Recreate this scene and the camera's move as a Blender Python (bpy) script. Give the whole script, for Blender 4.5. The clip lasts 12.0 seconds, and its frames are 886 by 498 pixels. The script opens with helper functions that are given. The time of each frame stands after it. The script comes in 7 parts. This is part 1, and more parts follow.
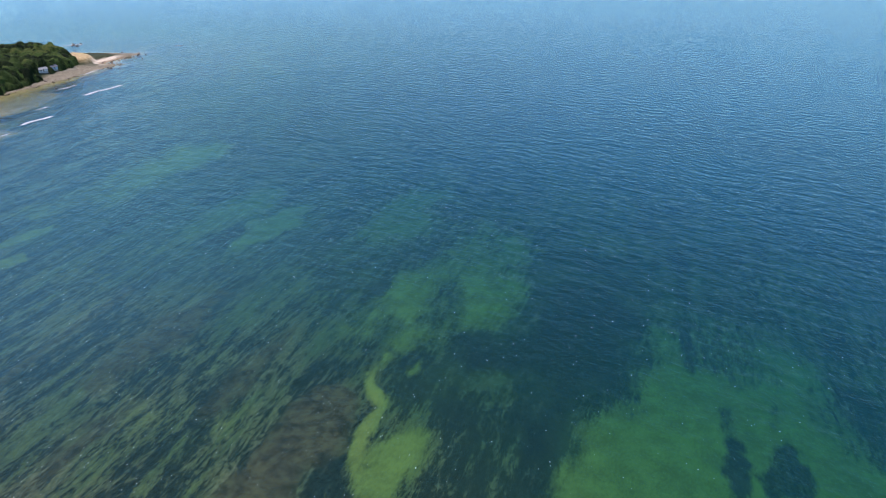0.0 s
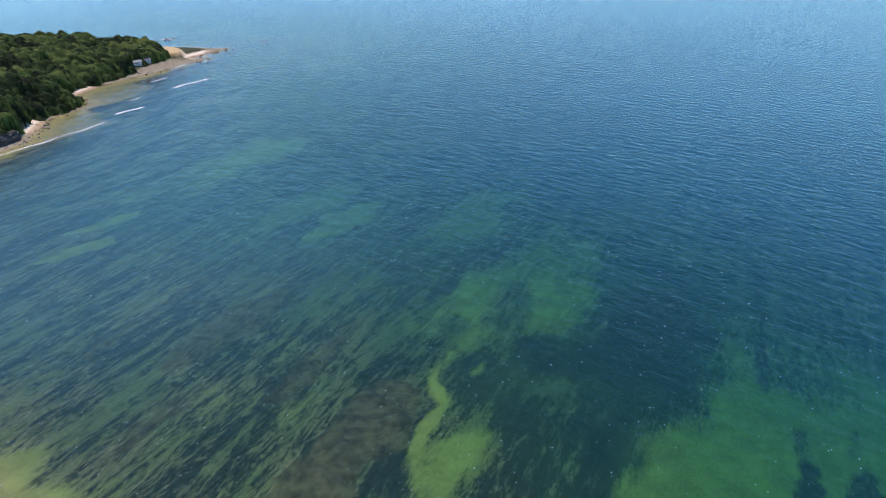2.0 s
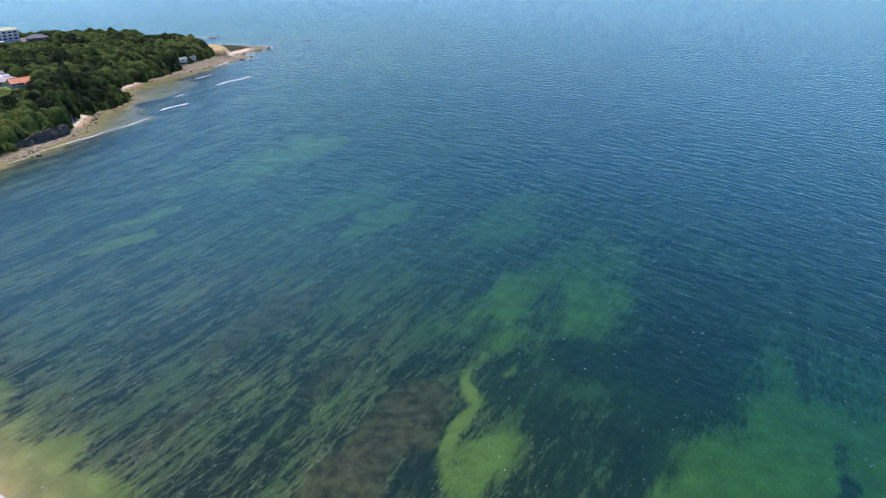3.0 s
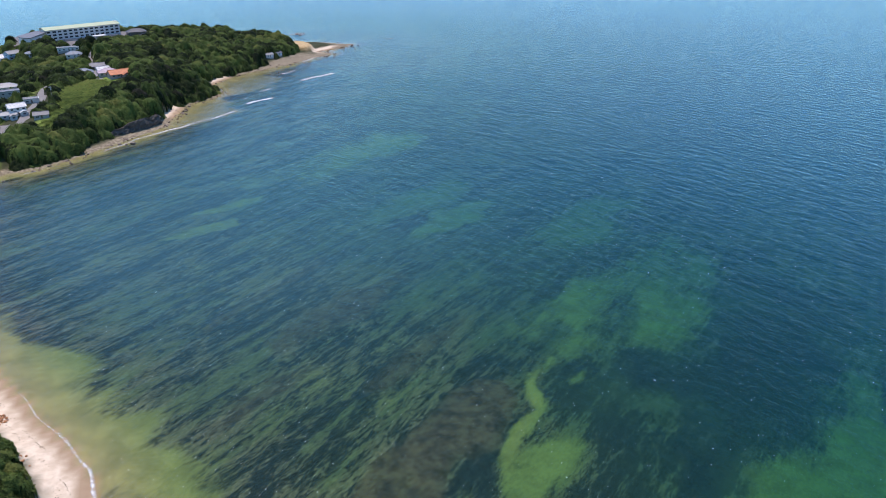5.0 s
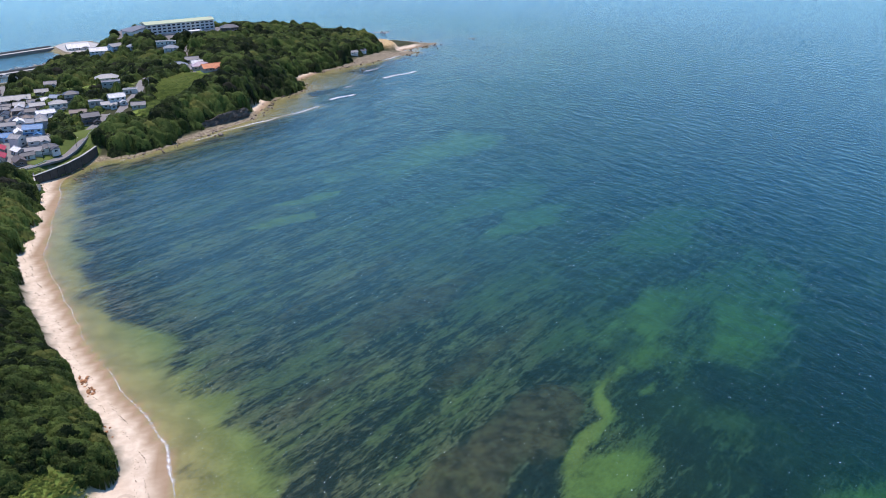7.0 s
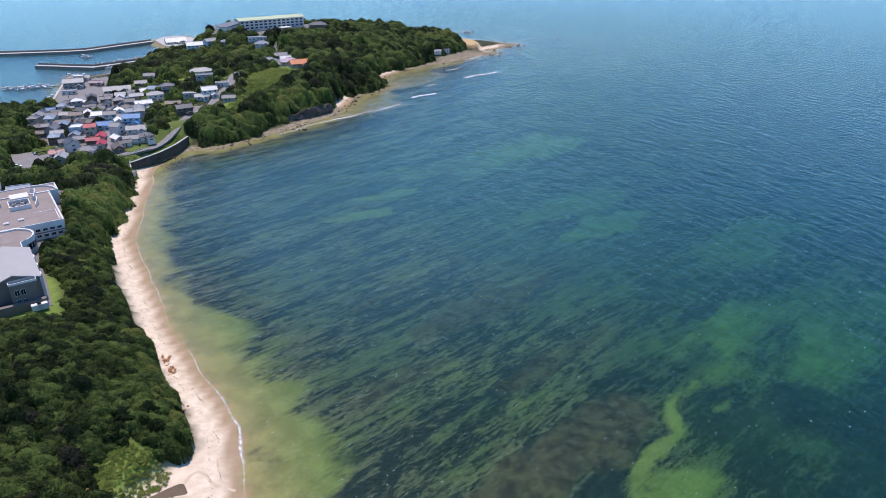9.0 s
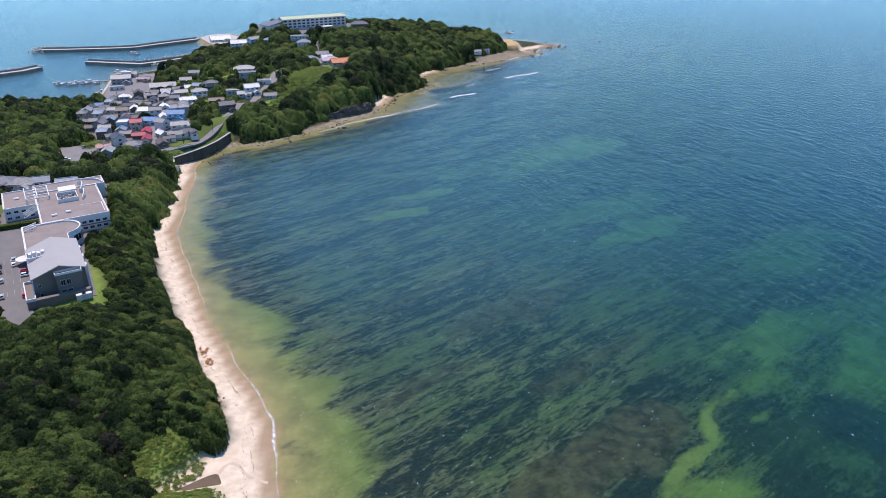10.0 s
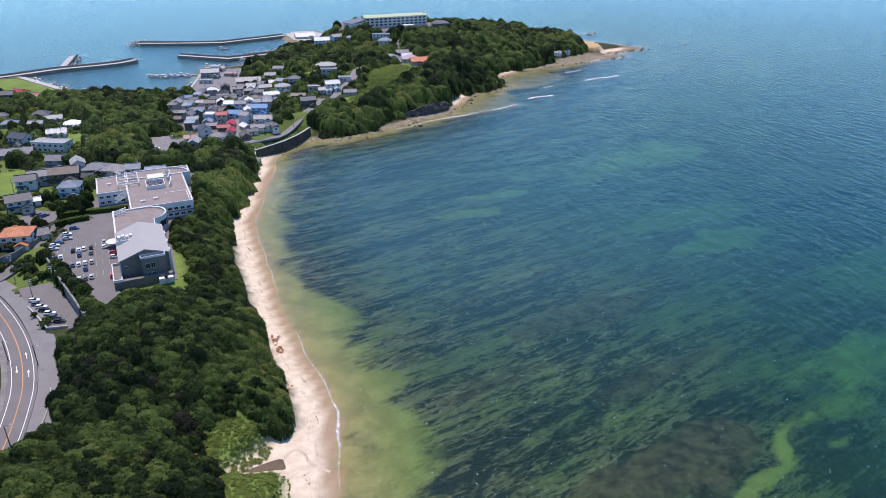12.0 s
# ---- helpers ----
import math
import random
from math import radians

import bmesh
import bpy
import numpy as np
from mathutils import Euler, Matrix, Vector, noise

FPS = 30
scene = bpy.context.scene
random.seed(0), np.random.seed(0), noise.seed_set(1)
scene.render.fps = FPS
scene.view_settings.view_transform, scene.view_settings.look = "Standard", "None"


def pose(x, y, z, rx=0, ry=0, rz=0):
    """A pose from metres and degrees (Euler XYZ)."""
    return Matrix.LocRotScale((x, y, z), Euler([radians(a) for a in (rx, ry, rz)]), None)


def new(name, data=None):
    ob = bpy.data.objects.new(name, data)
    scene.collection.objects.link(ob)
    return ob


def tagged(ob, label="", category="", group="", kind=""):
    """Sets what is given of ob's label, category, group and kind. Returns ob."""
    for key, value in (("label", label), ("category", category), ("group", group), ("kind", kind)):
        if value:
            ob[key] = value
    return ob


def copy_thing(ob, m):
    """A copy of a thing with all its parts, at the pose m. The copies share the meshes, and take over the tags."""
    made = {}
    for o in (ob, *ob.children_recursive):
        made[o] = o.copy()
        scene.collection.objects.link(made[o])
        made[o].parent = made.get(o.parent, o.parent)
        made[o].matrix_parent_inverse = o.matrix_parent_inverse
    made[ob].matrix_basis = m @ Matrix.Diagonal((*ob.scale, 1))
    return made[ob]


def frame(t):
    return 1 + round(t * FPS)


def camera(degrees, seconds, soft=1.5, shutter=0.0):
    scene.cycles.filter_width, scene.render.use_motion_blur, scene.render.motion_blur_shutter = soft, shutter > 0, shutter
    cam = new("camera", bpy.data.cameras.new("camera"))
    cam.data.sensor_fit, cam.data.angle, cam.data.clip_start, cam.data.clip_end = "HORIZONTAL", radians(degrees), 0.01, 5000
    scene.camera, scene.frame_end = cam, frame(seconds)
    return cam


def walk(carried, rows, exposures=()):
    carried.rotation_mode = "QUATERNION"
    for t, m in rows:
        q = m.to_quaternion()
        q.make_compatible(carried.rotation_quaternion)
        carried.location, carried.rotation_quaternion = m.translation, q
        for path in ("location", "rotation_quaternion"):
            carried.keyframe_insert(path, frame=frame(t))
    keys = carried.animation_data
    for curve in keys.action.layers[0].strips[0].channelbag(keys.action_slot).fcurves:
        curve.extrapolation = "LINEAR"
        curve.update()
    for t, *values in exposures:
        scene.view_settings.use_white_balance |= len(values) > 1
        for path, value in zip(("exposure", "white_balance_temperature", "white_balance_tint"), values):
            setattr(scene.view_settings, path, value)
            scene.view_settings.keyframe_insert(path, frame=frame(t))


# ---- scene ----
# ---------------------------------------------------------------- camera: a drone that hovers and turns to the left
cam = camera(64.0, 12.0, 0.7)
EYE = (0.0, 0.0, 145.0)
TURNS = [(0, -38.13), (0.5, -36.59), (1, -35.06), (1.5, -33.53), (2, -31.97), (2.5, -30.38), (3, -28.81),
         (5, -22.46), (5.5, -20.83), (6, -19.23), (6.5, -17.61), (7, -15.97),
         (9, -9.42), (9.5, -7.78), (10, -6.25), (10.5, -4.6), (11, -2.96), (11.5, -1.4), (12, 0)]
walk(cam, [(t, pose(*EYE, 64.8, 0, a)) for t, a in TURNS], [(0, 0.1, 5500, 18), (12, 0.1, 5500, 18)])

# ---------------------------------------------------------------- sky and sun
SUN_AZ, SUN_EL = -25.0, 73.0          # bearing from +y, negative towards -x; height over the horizon
world = bpy.data.worlds.new("world")
scene.world = world
world.use_nodes = True
sky = world.node_tree.nodes.new("ShaderNodeTexSky")
sky.sky_type, sky.sun_disc = "NISHITA", False
sky.sun_elevation, sky.sun_rotation = radians(SUN_EL), radians(SUN_AZ)
sky.air_density, sky.dust_density, sky.ozone_density = 1.0, 0.0, 1.2
blue = world.node_tree.nodes.new("ShaderNodeMix")
blue.data_type, blue.blend_type = "RGBA", "MULTIPLY"
blue.inputs[0].default_value, blue.inputs[7].default_value = 1.0, (0.65, 0.93, 1.03, 1)
world.node_tree.links.new(sky.outputs[0], blue.inputs[6])
world.node_tree.links.new(blue.outputs[2], world.node_tree.nodes["Background"].inputs[0])
world.node_tree.nodes["Background"].inputs[1].default_value = 0.145
sun = new("sun", bpy.data.lights.new("sun", "SUN"))
sun.data.energy, sun.data.angle, sun.data.color = 4.55, radians(0.5), (1.0, 0.825, 0.635)
_az, _el = radians(SUN_AZ), radians(SUN_EL)
_to = Vector((math.sin(_az) * math.cos(_el), math.cos(_az) * math.cos(_el), math.sin(_el)))
sun.rotation_euler = _to.to_track_quat("Z", "Y").to_euler()

# ---------------------------------------------------------------- the lie of the land
# terrain begin
MAIN_LINE = [(-195.8, 256.8), (-182.1, 247.3), (-169.5, 234.9), (-158.7, 223), (-149.8, 211.7), (-141.8, 199.6), (-135, 187), (-131.2, 176.9), (-127.2, 165.1), (-125.2, 157.3)]
# shoreline, from behind the camera along the beach to the tip of the headland
BEACH_LINE = [(-150, -420), (-90, -200), (-55, -40), (-38, 70), (-27.8, 147.2), (-31.7, 162.2), (-33.5, 180.2), (-39.3, 196.5), (-46.8, 211.5), (-57.2, 232.3), (-66.2, 251.8), (-74, 273.9), (-83.3, 299.4), (-92.6, 322), (-97.7, 339.9), (-101.3, 368), (-102.6, 390.5), (-106.2, 420.8), (-109.6, 443.3), (-106, 468), (-95.4, 485.4)]
CLIFF_LINE = [(-74.2, 490.9), (-55.4, 505.4), (-35.9, 523.7), (-15.1, 546.6), (7.3, 567.7), (16.3, 598.3), (23.9, 623.2), (33.6, 638.5), (52.3, 650), (59.7, 664.2), (57.3, 681.5), (51.9, 697), (65.8, 718.6), (82, 738.6), (111.1, 759.7), (151.4, 785.1), (173.9, 805.2), (205, 822.7), (191, 841), (214, 856.1), (243.4, 879.8)]
BACK_LINE = [(225.8, 892.1), (212.1, 908.9), (190, 922), (157.8, 944.6), (86.3, 963.4), (12, 973.1), (-63.1, 973.1), (-108.1, 973.1), (-136.9, 963.4), (-158.4, 982.9), (-177.9, 1013.6), (-204, 1003.2), (-213.3, 973.1), (-193.7, 926.4), (-169, 892.1), (-190.1, 860), (-207.6, 848.5), (-212.1, 812.2), (-210.1, 769)]
HARBOUR_LINE = [(-227.6, 753.6), (-250.8, 759.7), (-243.4, 713.1), (-236.1, 669), (-232.1, 640.8), (-256.1, 636.3), (-294.4, 643.1), (-323.6, 631.9), (-369, 669), (-416.3, 707.6), (-432.6, 697), (-496.6, 669), (-1500, 700), (-1500, -420)]
COAST = np.array(BEACH_LINE + CLIFF_LINE + BACK_LINE + HARBOUR_LINE, float)

# heights of the ground: near wood and road; institute and town; headland
H_NEAR = [(*p, z) for p, z in zip([(-110.1, 138.5), (-100.1, 189.7), (-68.1, 183.2), (-58.2, 196.3), (-118.1, 195.6), (-76.6, 157.7), (-60.2, 162.4), (-119.2, 160.2), (-143.9, 199.6), (-155.7, 233.2), (-180.5, 258.8), (-148, 240.1), (-76, 226.4), (-102.4, 210.3), (-88.9, 256.9), (-92.6, 166.3), (-107.8, 160.2), (-77.6, 137.5), (-78.7, 175.5), (-62.5, 174.4), (-84.8, 197.8), (-61.5, 140.5)],
          [9, 16, 12, 7, 12, 4, 3, 7, 7, 7, 8, 8, 11, 16, 9, 6, 7, 9, 7, 10, 15, 6])]
H_TOWN = [(*p, z) for p, z in zip([(-154.3, 275.4), (-121.8, 254.3), (-173.5, 342.9), (-124.2, 316.7), (-110, 317.7), (-117.5, 395.4), (-135.4, 424.5), (-180.5, 442.6), (-188.8, 511.2), (-183.6, 579.8), (-136.9, 471.3), (-213.3, 664.7), (-262.6, 614.6), (-236.1, 515.4), (-270.9, 527.9), (-335, 575.7), (-280.8, 460.8), (-242.6, 429.3), (-229.9, 378.2), (-210.5, 398.3), (-225.4, 347), (-188.9, 291.4), (-385.1, 641)],
          [13, 13, 13, 12, 8, 7, 8, 9, 6, 4, 7, 2, 2, 7, 8, 5, 12, 12, 13, 13, 13, 11, 2])]
H_HEAD = [(*p, z) for p, z in zip([(-122.1, 474.7), (-121.2, 529.2), (-76.8, 516.8), (-58.9, 549.6), (-87.8, 603.1), (-45.7, 616.8), (2.9, 599.6), (3.1, 657.9), (-51.7, 799.7), (-95.2, 802.5), (-15.1, 815.1), (40.9, 801.3), (102, 790), (135.6, 806.6), (174.6, 843.8), (54.2, 718.9), (-170.8, 688.5), (-135.6, 708.3), (-120.1, 796), (-181.3, 922.5), (-36.9, 547.8), (-150, 800), (-160, 760), (-150, 850), (-185, 800), (-150, 900), (-130, 745)],
          [8, 12, 13, 18, 20, 22, 16, 24, 30, 29, 29, 22, 13, 9, 4, 10, 5, 12, 19, 2, 14, 6, 4, 5, 2, 2, 7])]
HEIGHTS = np.array(H_NEAR + H_TOWN + H_HEAD, float)

# levelled ground: (corners, height)
LOT = [(-172.3, 281.1), (-177.5, 307.4), (-174.8, 314.3), (-161.1, 317.1), (-153.7, 306.1), (-131.8, 250.8), (-124.2, 240.1), (-123.2, 227.9), (-127.9, 229.2), (-141.3, 247)]
LOWER_LOT = [(-172.2, 253), (-161.3, 258.8), (-135.3, 231.5), (-132.7, 222.6), (-144.7, 222.6), (-160, 237.9)]
INSTITUTE = [(-174.7, 320), (-179.4, 342.9), (-188, 388), (-143.1, 390), (-115.8, 309.5), (-128.5, 306.1), (-106.2, 251.8), (-130.7, 249.4), (-159.2, 309.5)]
TOWN_LOT = [(-199.9, 467.1), (-179.1, 471.2), (-160.4, 442.6), (-164.3, 427.1), (-179.6, 415.8)]
QUAY = [(-223.2, 629.7), (-238.4, 697.9), (-245.5, 743.2), (-222.8, 737.2), (-204.2, 746.2), (-189, 677.1), (-183.4, 641), (-201.2, 623.1)]
MOUTH = [(-61, 155.6), (-55.2, 161.7), (-50.7, 167.3), (-48.7, 170.1), (-45.3, 171.9), (-40.8, 164.3), (-37.6, 150.5), (-35.2, 138.3), (-39.5, 138.3), (-43.6, 153.2), (-45.8, 156.1), (-53.7, 155.2)]
BLUFF = [(165, 842), (174, 836), (181, 843), (183, 858), (180, 876), (172, 884), (166, 862)]
FAR_QUAY = [(-165, 900), (-190, 930), (-209, 973), (-202, 998), (-180, 1006), (-162, 980), (-142, 950)]
LANE_LOT = [(-204.3, 311.3), (-206.3, 328.6), (-188.9, 325.1), (-186.9, 314.1), (-192.1, 307.9)]
HOTEL_YARD = [(-115, 812.3), (-89.1, 803.9), (-57.1, 787.5), (-30, 795.6), (3.8, 829.7), (-2.7, 876.4), (-123.5, 876.4)]
PADS = [(LOT, 13.0), (LOWER_LOT, 8.0), (INSTITUTE, 13.0), (TOWN_LOT, 9.0), (QUAY, 2.0), (HOTEL_YARD, 30.0), (MOUTH, 1.3), (BLUFF, 8.0), (FAR_QUAY, 2.0), (LANE_LOT, 12.0)]


OLD_TOWN = [(-209.8, 535.7), (-220, 571.6), (-214.1, 618.6), (-175.3, 641.3), (-161.1, 646.1), (-148.6, 601.5), (-123.9, 519.2), (-127.8, 499), (-136.2, 467.9), (-163.9, 452.4), (-179.1, 481.6)]
LEFT_HOUSES = [(-352.4, 516.8), (-289.7, 533.9), (-253.8, 493), (-230.8, 450.8), (-209.1, 388), (-188.9, 398.3), (-181.5, 388), (-179.7, 347), (-169.2, 320), (-199.5, 320), (-224.1, 306.1)]
LAWNS = [[(-120.3, 281.1), (-112.5, 272.6), (-101.2, 247), (-116.4, 240.1), (-120.5, 248), (-109.2, 250.8)], [(-66.2, 172.6), (-59.3, 172.6), (-54.9, 168.7), (-50.4, 164.9), (-51.5, 161.2), (-54.1, 158.4), (-58, 154.7), (-61.4, 152.5), (-65.6, 156.1), (-69.6, 161.2), (-71.9, 166.1)], [(-187.8, 474), (-177.7, 497.2), (-167.5, 471.2), (-176.5, 457.8)],
         [(-237.2, 347), (-255.3, 378.2), (-238.3, 388), (-220.3, 359.8), (-222.3, 341.3)], [(-76.5, 538.9), (-65.8, 573.8), (-64.2, 629.5), (-48.6, 657.2), (-25.5, 662.5), (-24.1, 622.3), (-55.3, 557.8), (-66.1, 535.3)], [(-411.8, 690), (-371.6, 664.7), (-321.6, 614.6), (-349.5, 602.1), (-417.6, 618.8), (-453.1, 677.1)], [(-254.3, 453.9), (-249, 474.6), (-232.7, 447.4), (-244.3, 441)],
         [(-139, 436.9), (-126, 452), (-114, 476), (-103, 506), (-96.4, 499.4), (-101.9, 478.4), (-108.7, 463.6), (-119, 448)], [(-138.5, 663.9), (-121.8, 690.4), (-107.7, 651.4), (-121.6, 627.5)], [(-61.3, 151.8), (-56.2, 153.3), (-50.1, 154.5), (-45.1, 153.6), (-43, 150.9), (-41.4, 144.2), (-39.5, 136.7), (-56.4, 136.7), (-60.1, 144.6)]]

GARDEN_GROUND = [(-187.9, 252.6), (-185.8, 265.2), (-185.2, 281.6), (-181.2, 292.3), (-154.4, 255.1), (-163.3, 249.3), (-174.2, 252.6)]
ROAD_SLOPE = [(-130, 468), (-124, 505), (-112, 545), (-92, 552), (-90, 525), (-106, 490), (-118, 460)]
HILL_GRASS = [(-185, 690), (-150, 740), (-110, 740), (-75, 690), (-85, 600), (-105, 540), (-125, 560), (-150, 620)]


def away(px, py, line, closed=False):
    """Distance of points to a chain of segments."""
    pts = np.array([q[:2] for q in line], float)
    ends = np.roll(pts, -1, 0) if closed else pts[1:]
    best = np.full(px.shape, 1e9)
    for a, b in zip(pts, ends):
        d = b - a
        k = np.clip(((px - a[0]) * d[0] + (py - a[1]) * d[1]) / max(d @ d, 1e-6), 0, 1)
        best = np.minimum(best, np.hypot(px - a[0] - k * d[0], py - a[1] - k * d[1]))
    return best


def inside(px, py, ring):
    pts = np.array([q[:2] for q in ring], float)
    odd = np.zeros(px.shape, bool)
    for (x0, y0), (x1, y1) in zip(pts, np.roll(pts, -1, 0)):
        if y0 != y1:
            odd ^= ((y0 > py) != (y1 > py)) & (px < (x1 - x0) * (py - y0) / (y1 - y0) + x0)
    return odd


def smooth(lo, hi, v):
    k = np.clip((v - lo) / (hi - lo), 0, 1)
    return k * k * (3 - 2 * k)


def coast_distance(px, py):
    """Metres inland; negative over the sea."""
    d = away(px, py, COAST, True)
    return np.where(inside(px, py, COAST), d, -d)


def wander(px, py, size, seed=0.0):
    """A cheap smooth unevenness, about -1 to 1."""
    a, b = px / size + seed, py / size - seed * 1.7
    return (np.sin(a * 1.3 + 1.7 * np.sin(b * 0.9 + seed)) + np.sin(b * 1.1 + 1.9 * np.sin(a * 0.7 + 2.1)) + 0.6 * np.sin(2.3 * a - 1.9 * b + 1.3 * np.sin(a + b))) / 2.6


COVES = [(13.0, 608.0, 16), (60.0, 716.0, 20), (186.4, 861.8, 24)]
REEF_FLAT = [(-95.9, 488.1), (-73.6, 486.7), (-35.6, 519), (7.2, 555.3), (44.8, 578.9), (67.6, 596.3), (49.7, 614.7), (60.7, 627.5), (49.7, 650), (94.2, 674), (121.7, 713.1), (101.7, 732.8), (174.5, 808.7), (235.5, 875.7), (203.2, 883.8), (69, 756.6), (40.7, 674), (-38, 558.8), (-92.2, 502.4)]


def reef_flat(px, py):
    """Rock shelf just under water along the headland."""
    return np.where(inside(px, py, REEF_FLAT), 1.0, 1 - smooth(0, 9.0, away(px, py, REEF_FLAT, True)))


# the sea bed: outlines of sand, weed and brown reef
CREST = [(122.4, 188.2), (115.1, 185.4), (106.6, 179.7), (101.2, 170.6), (101.0, 166.1), (101.8, 163.9), (96.3, 161.1), (88.5, 156.6), (82.3, 149.9), (76.3, 143.8), (79.5, 142.2), (86.2, 148.4), (91.1, 152.1), (96.7, 156.1), (104.4, 162.3), (104.6, 168.0), (107.6, 175.9), (113.1, 180.2), (121.9, 184.8)]
FAN = [(83.3, 150.6), (73.2, 141.8), (65.8, 133.9), (79.9, 122.9), (87.6, 130.6), (96.0, 134.4), (108.4, 139.2), (111.0, 147.0), (105.0, 148.1), (94.3, 146.9), (87.4, 149.0)]
TONGUE = [(112.5, 206.4), (130.3, 222.6), (156.5, 233.8), (186.1, 247.7), (209.5, 259.3), (238.2, 265.6), (237.9, 232.5), (196.5, 189.1), (180.0, 177.7), (164.0, 171.1), (160.6, 180.6), (149.2, 184.3), (141.5, 185.2), (131.4, 188.0), (125.5, 189.7), (136.3, 199.8), (134.8, 206.4), (122.4, 203.8)]
NOTCH = [(162.7, 218.9), (176.4, 218.2), (168.7, 195.4), (154.6, 189.2), (145.6, 192.4), (144.7, 202.6)]
FLECK = [(118.2, 174.1), (128.0, 176.2), (126.0, 171.0), (117.9, 169.1)]
BASIN = [(102.0, 83.3), (124.9, 106.2), (138.0, 111.6), (153.2, 113.4), (165.5, 112.9), (180.0, 119.6), (192.8, 116.0), (202.5, 104.0), (206.0, 91.0), (210.7, 79.4), (208.1, 63.2), (198.2, 48.7), (191.8, 36.9), (171.3, 28.9)]
BASIN_RIM = [(149.6, 112.6), (180.7, 127.7), (215.0, 140.1), (240.7, 134.0), (243.0, 112.7), (237.8, 87.4), (227.0, 66.5), (211.3, 38.4), (175.8, 25.4), (102.0, 83.3)]
OLIVE = [(120.7, 182.0), (127.8, 167.4), (130.9, 152.2), (131.2, 132.6), (128.4, 114.4), (117.9, 98.5), (106.5, 87.7), (73.5, 113.7), (90.2, 132.1), (107.4, 140.8), (112.7, 150.9), (105.6, 160.2)]
DARK_1 = [(149.7, 179.7), (161.8, 168.7), (177.4, 172.3), (197.1, 189.8), (215.9, 191.9), (230.6, 170.1), (216.8, 149.9), (187.2, 131.7), (173.9, 116.1), (160.0, 119.2), (141.9, 115.2), (129.5, 111.8), (129.9, 124.6), (148.7, 139.9), (148.3, 150.9), (139.4, 162.3)]
DARK_2 = [(284.0, 180.4), (290.0, 175.8), (203.1, 110.1), (198.4, 111.6)]
DARK_3 = [(177.8, 83.6), (185.4, 81.8), (170.4, 70.5), (160.4, 64.2), (155.7, 66.6), (166.0, 77.0)]
DARK_4 = [(185.3, 72.8), (193.0, 70.0), (185.1, 59.0), (174.7, 53.0), (162.2, 60.2), (171.1, 67.0)]
DARK_5 = [(191.0, 94.0), (197.1, 91.9), (184.3, 83.7), (179.9, 85.4)]
DARK_6 = [(205.4, 85.5), (209.1, 82.5), (198.7, 75.9), (192.5, 77.2)]
DARK_7 = [(245.6, 210.6), (277.5, 177.3), (245.9, 151.5), (228.6, 168.4), (216.9, 191.1)]
DARK_8 = [(232.7, 70.8), (246.5, 64.1), (222.7, 42.5), (204.5, 35.8), (204.0, 47.8)]
DARK_9 = [(153.7, 257.6), (185.1, 265.2), (216.4, 267.9), (190.2, 248.6), (159.7, 238.3), (136.3, 230.0)]
DARK_10 = [(78.1, 149.3), (80.3, 146.1), (70.2, 131.8), (56.0, 135.8), (62.9, 147.4)]
REEF_1 = [(27.1, 141.3), (36.1, 152.0), (48.8, 160.6), (63.0, 170.3), (77.0, 181.6), (90.9, 185.0), (98.6, 178.7), (98.8, 170.6), (86.7, 157.9), (79.0, 149.4), (63.3, 148.5), (53.6, 133.7)]
REEF_2 = [(23.3, 234.4), (42.4, 253.7), (65.3, 267.8), (93.1, 272.9), (97.5, 265.9), (76.0, 251.6), (63.1, 240.6), (47.6, 233.8), (30.3, 224.2)]
REEF_3 = [(2.3, 254.4), (23.7, 271.7), (62.3, 300.3), (62.3, 295.2), (31.3, 273.8), (5.4, 251.7)]
REEF_4 = [(-4.5, 192.8), (13.5, 206.7), (35.6, 218.5), (48.5, 218.7), (42.1, 209.1), (19.6, 195.1), (0.3, 185.6)]
REEF_5 = [(45.9, 191.1), (71.0, 212.6), (105.0, 228.6), (106.8, 221.3), (78.6, 202.7), (57.0, 187.9)]
BAR_1 = [(-4.2, 351.6), (14.0, 363.0), (30.2, 367.6), (30.4, 359.1), (7.2, 349.9)]
BAR_2 = [(10.7, 381.9), (28.8, 389.5), (50.2, 397.0), (49.4, 389.4), (21.5, 379.7)]
BAR_3 = [(101.3, 311.4), (123.2, 325.6), (158.4, 347.2), (170.9, 341.8), (149.2, 318.2), (124.5, 312.2)]
BAR_4 = [(80.4, 327.8), (115.8, 362.1), (159.3, 384.5), (194.0, 385.6), (164.9, 362.4), (128.6, 340.6), (97.9, 325.1)]
BAR_5 = [(74.2, 419.8), (116.4, 470.5), (179.4, 506.3), (187.9, 479.6), (128.6, 427.7), (85.6, 405.6)]
BAR_6 = [(30.3, 427.2), (68.6, 446.8), (154.0, 486.4), (162.1, 455.7), (89.6, 430.3), (43.1, 407.2)]
BAR_7 = [(166.4, 288.6), (221.8, 328.2), (254.3, 315.1), (207.0, 275.3), (165.4, 256.1)]
BLOB = [(-31.1, 173.8), (-25.6, 175.5), (-19.2, 171.7), (-17.7, 166.5), (-24.6, 165.7), (-30.0, 168.8)]
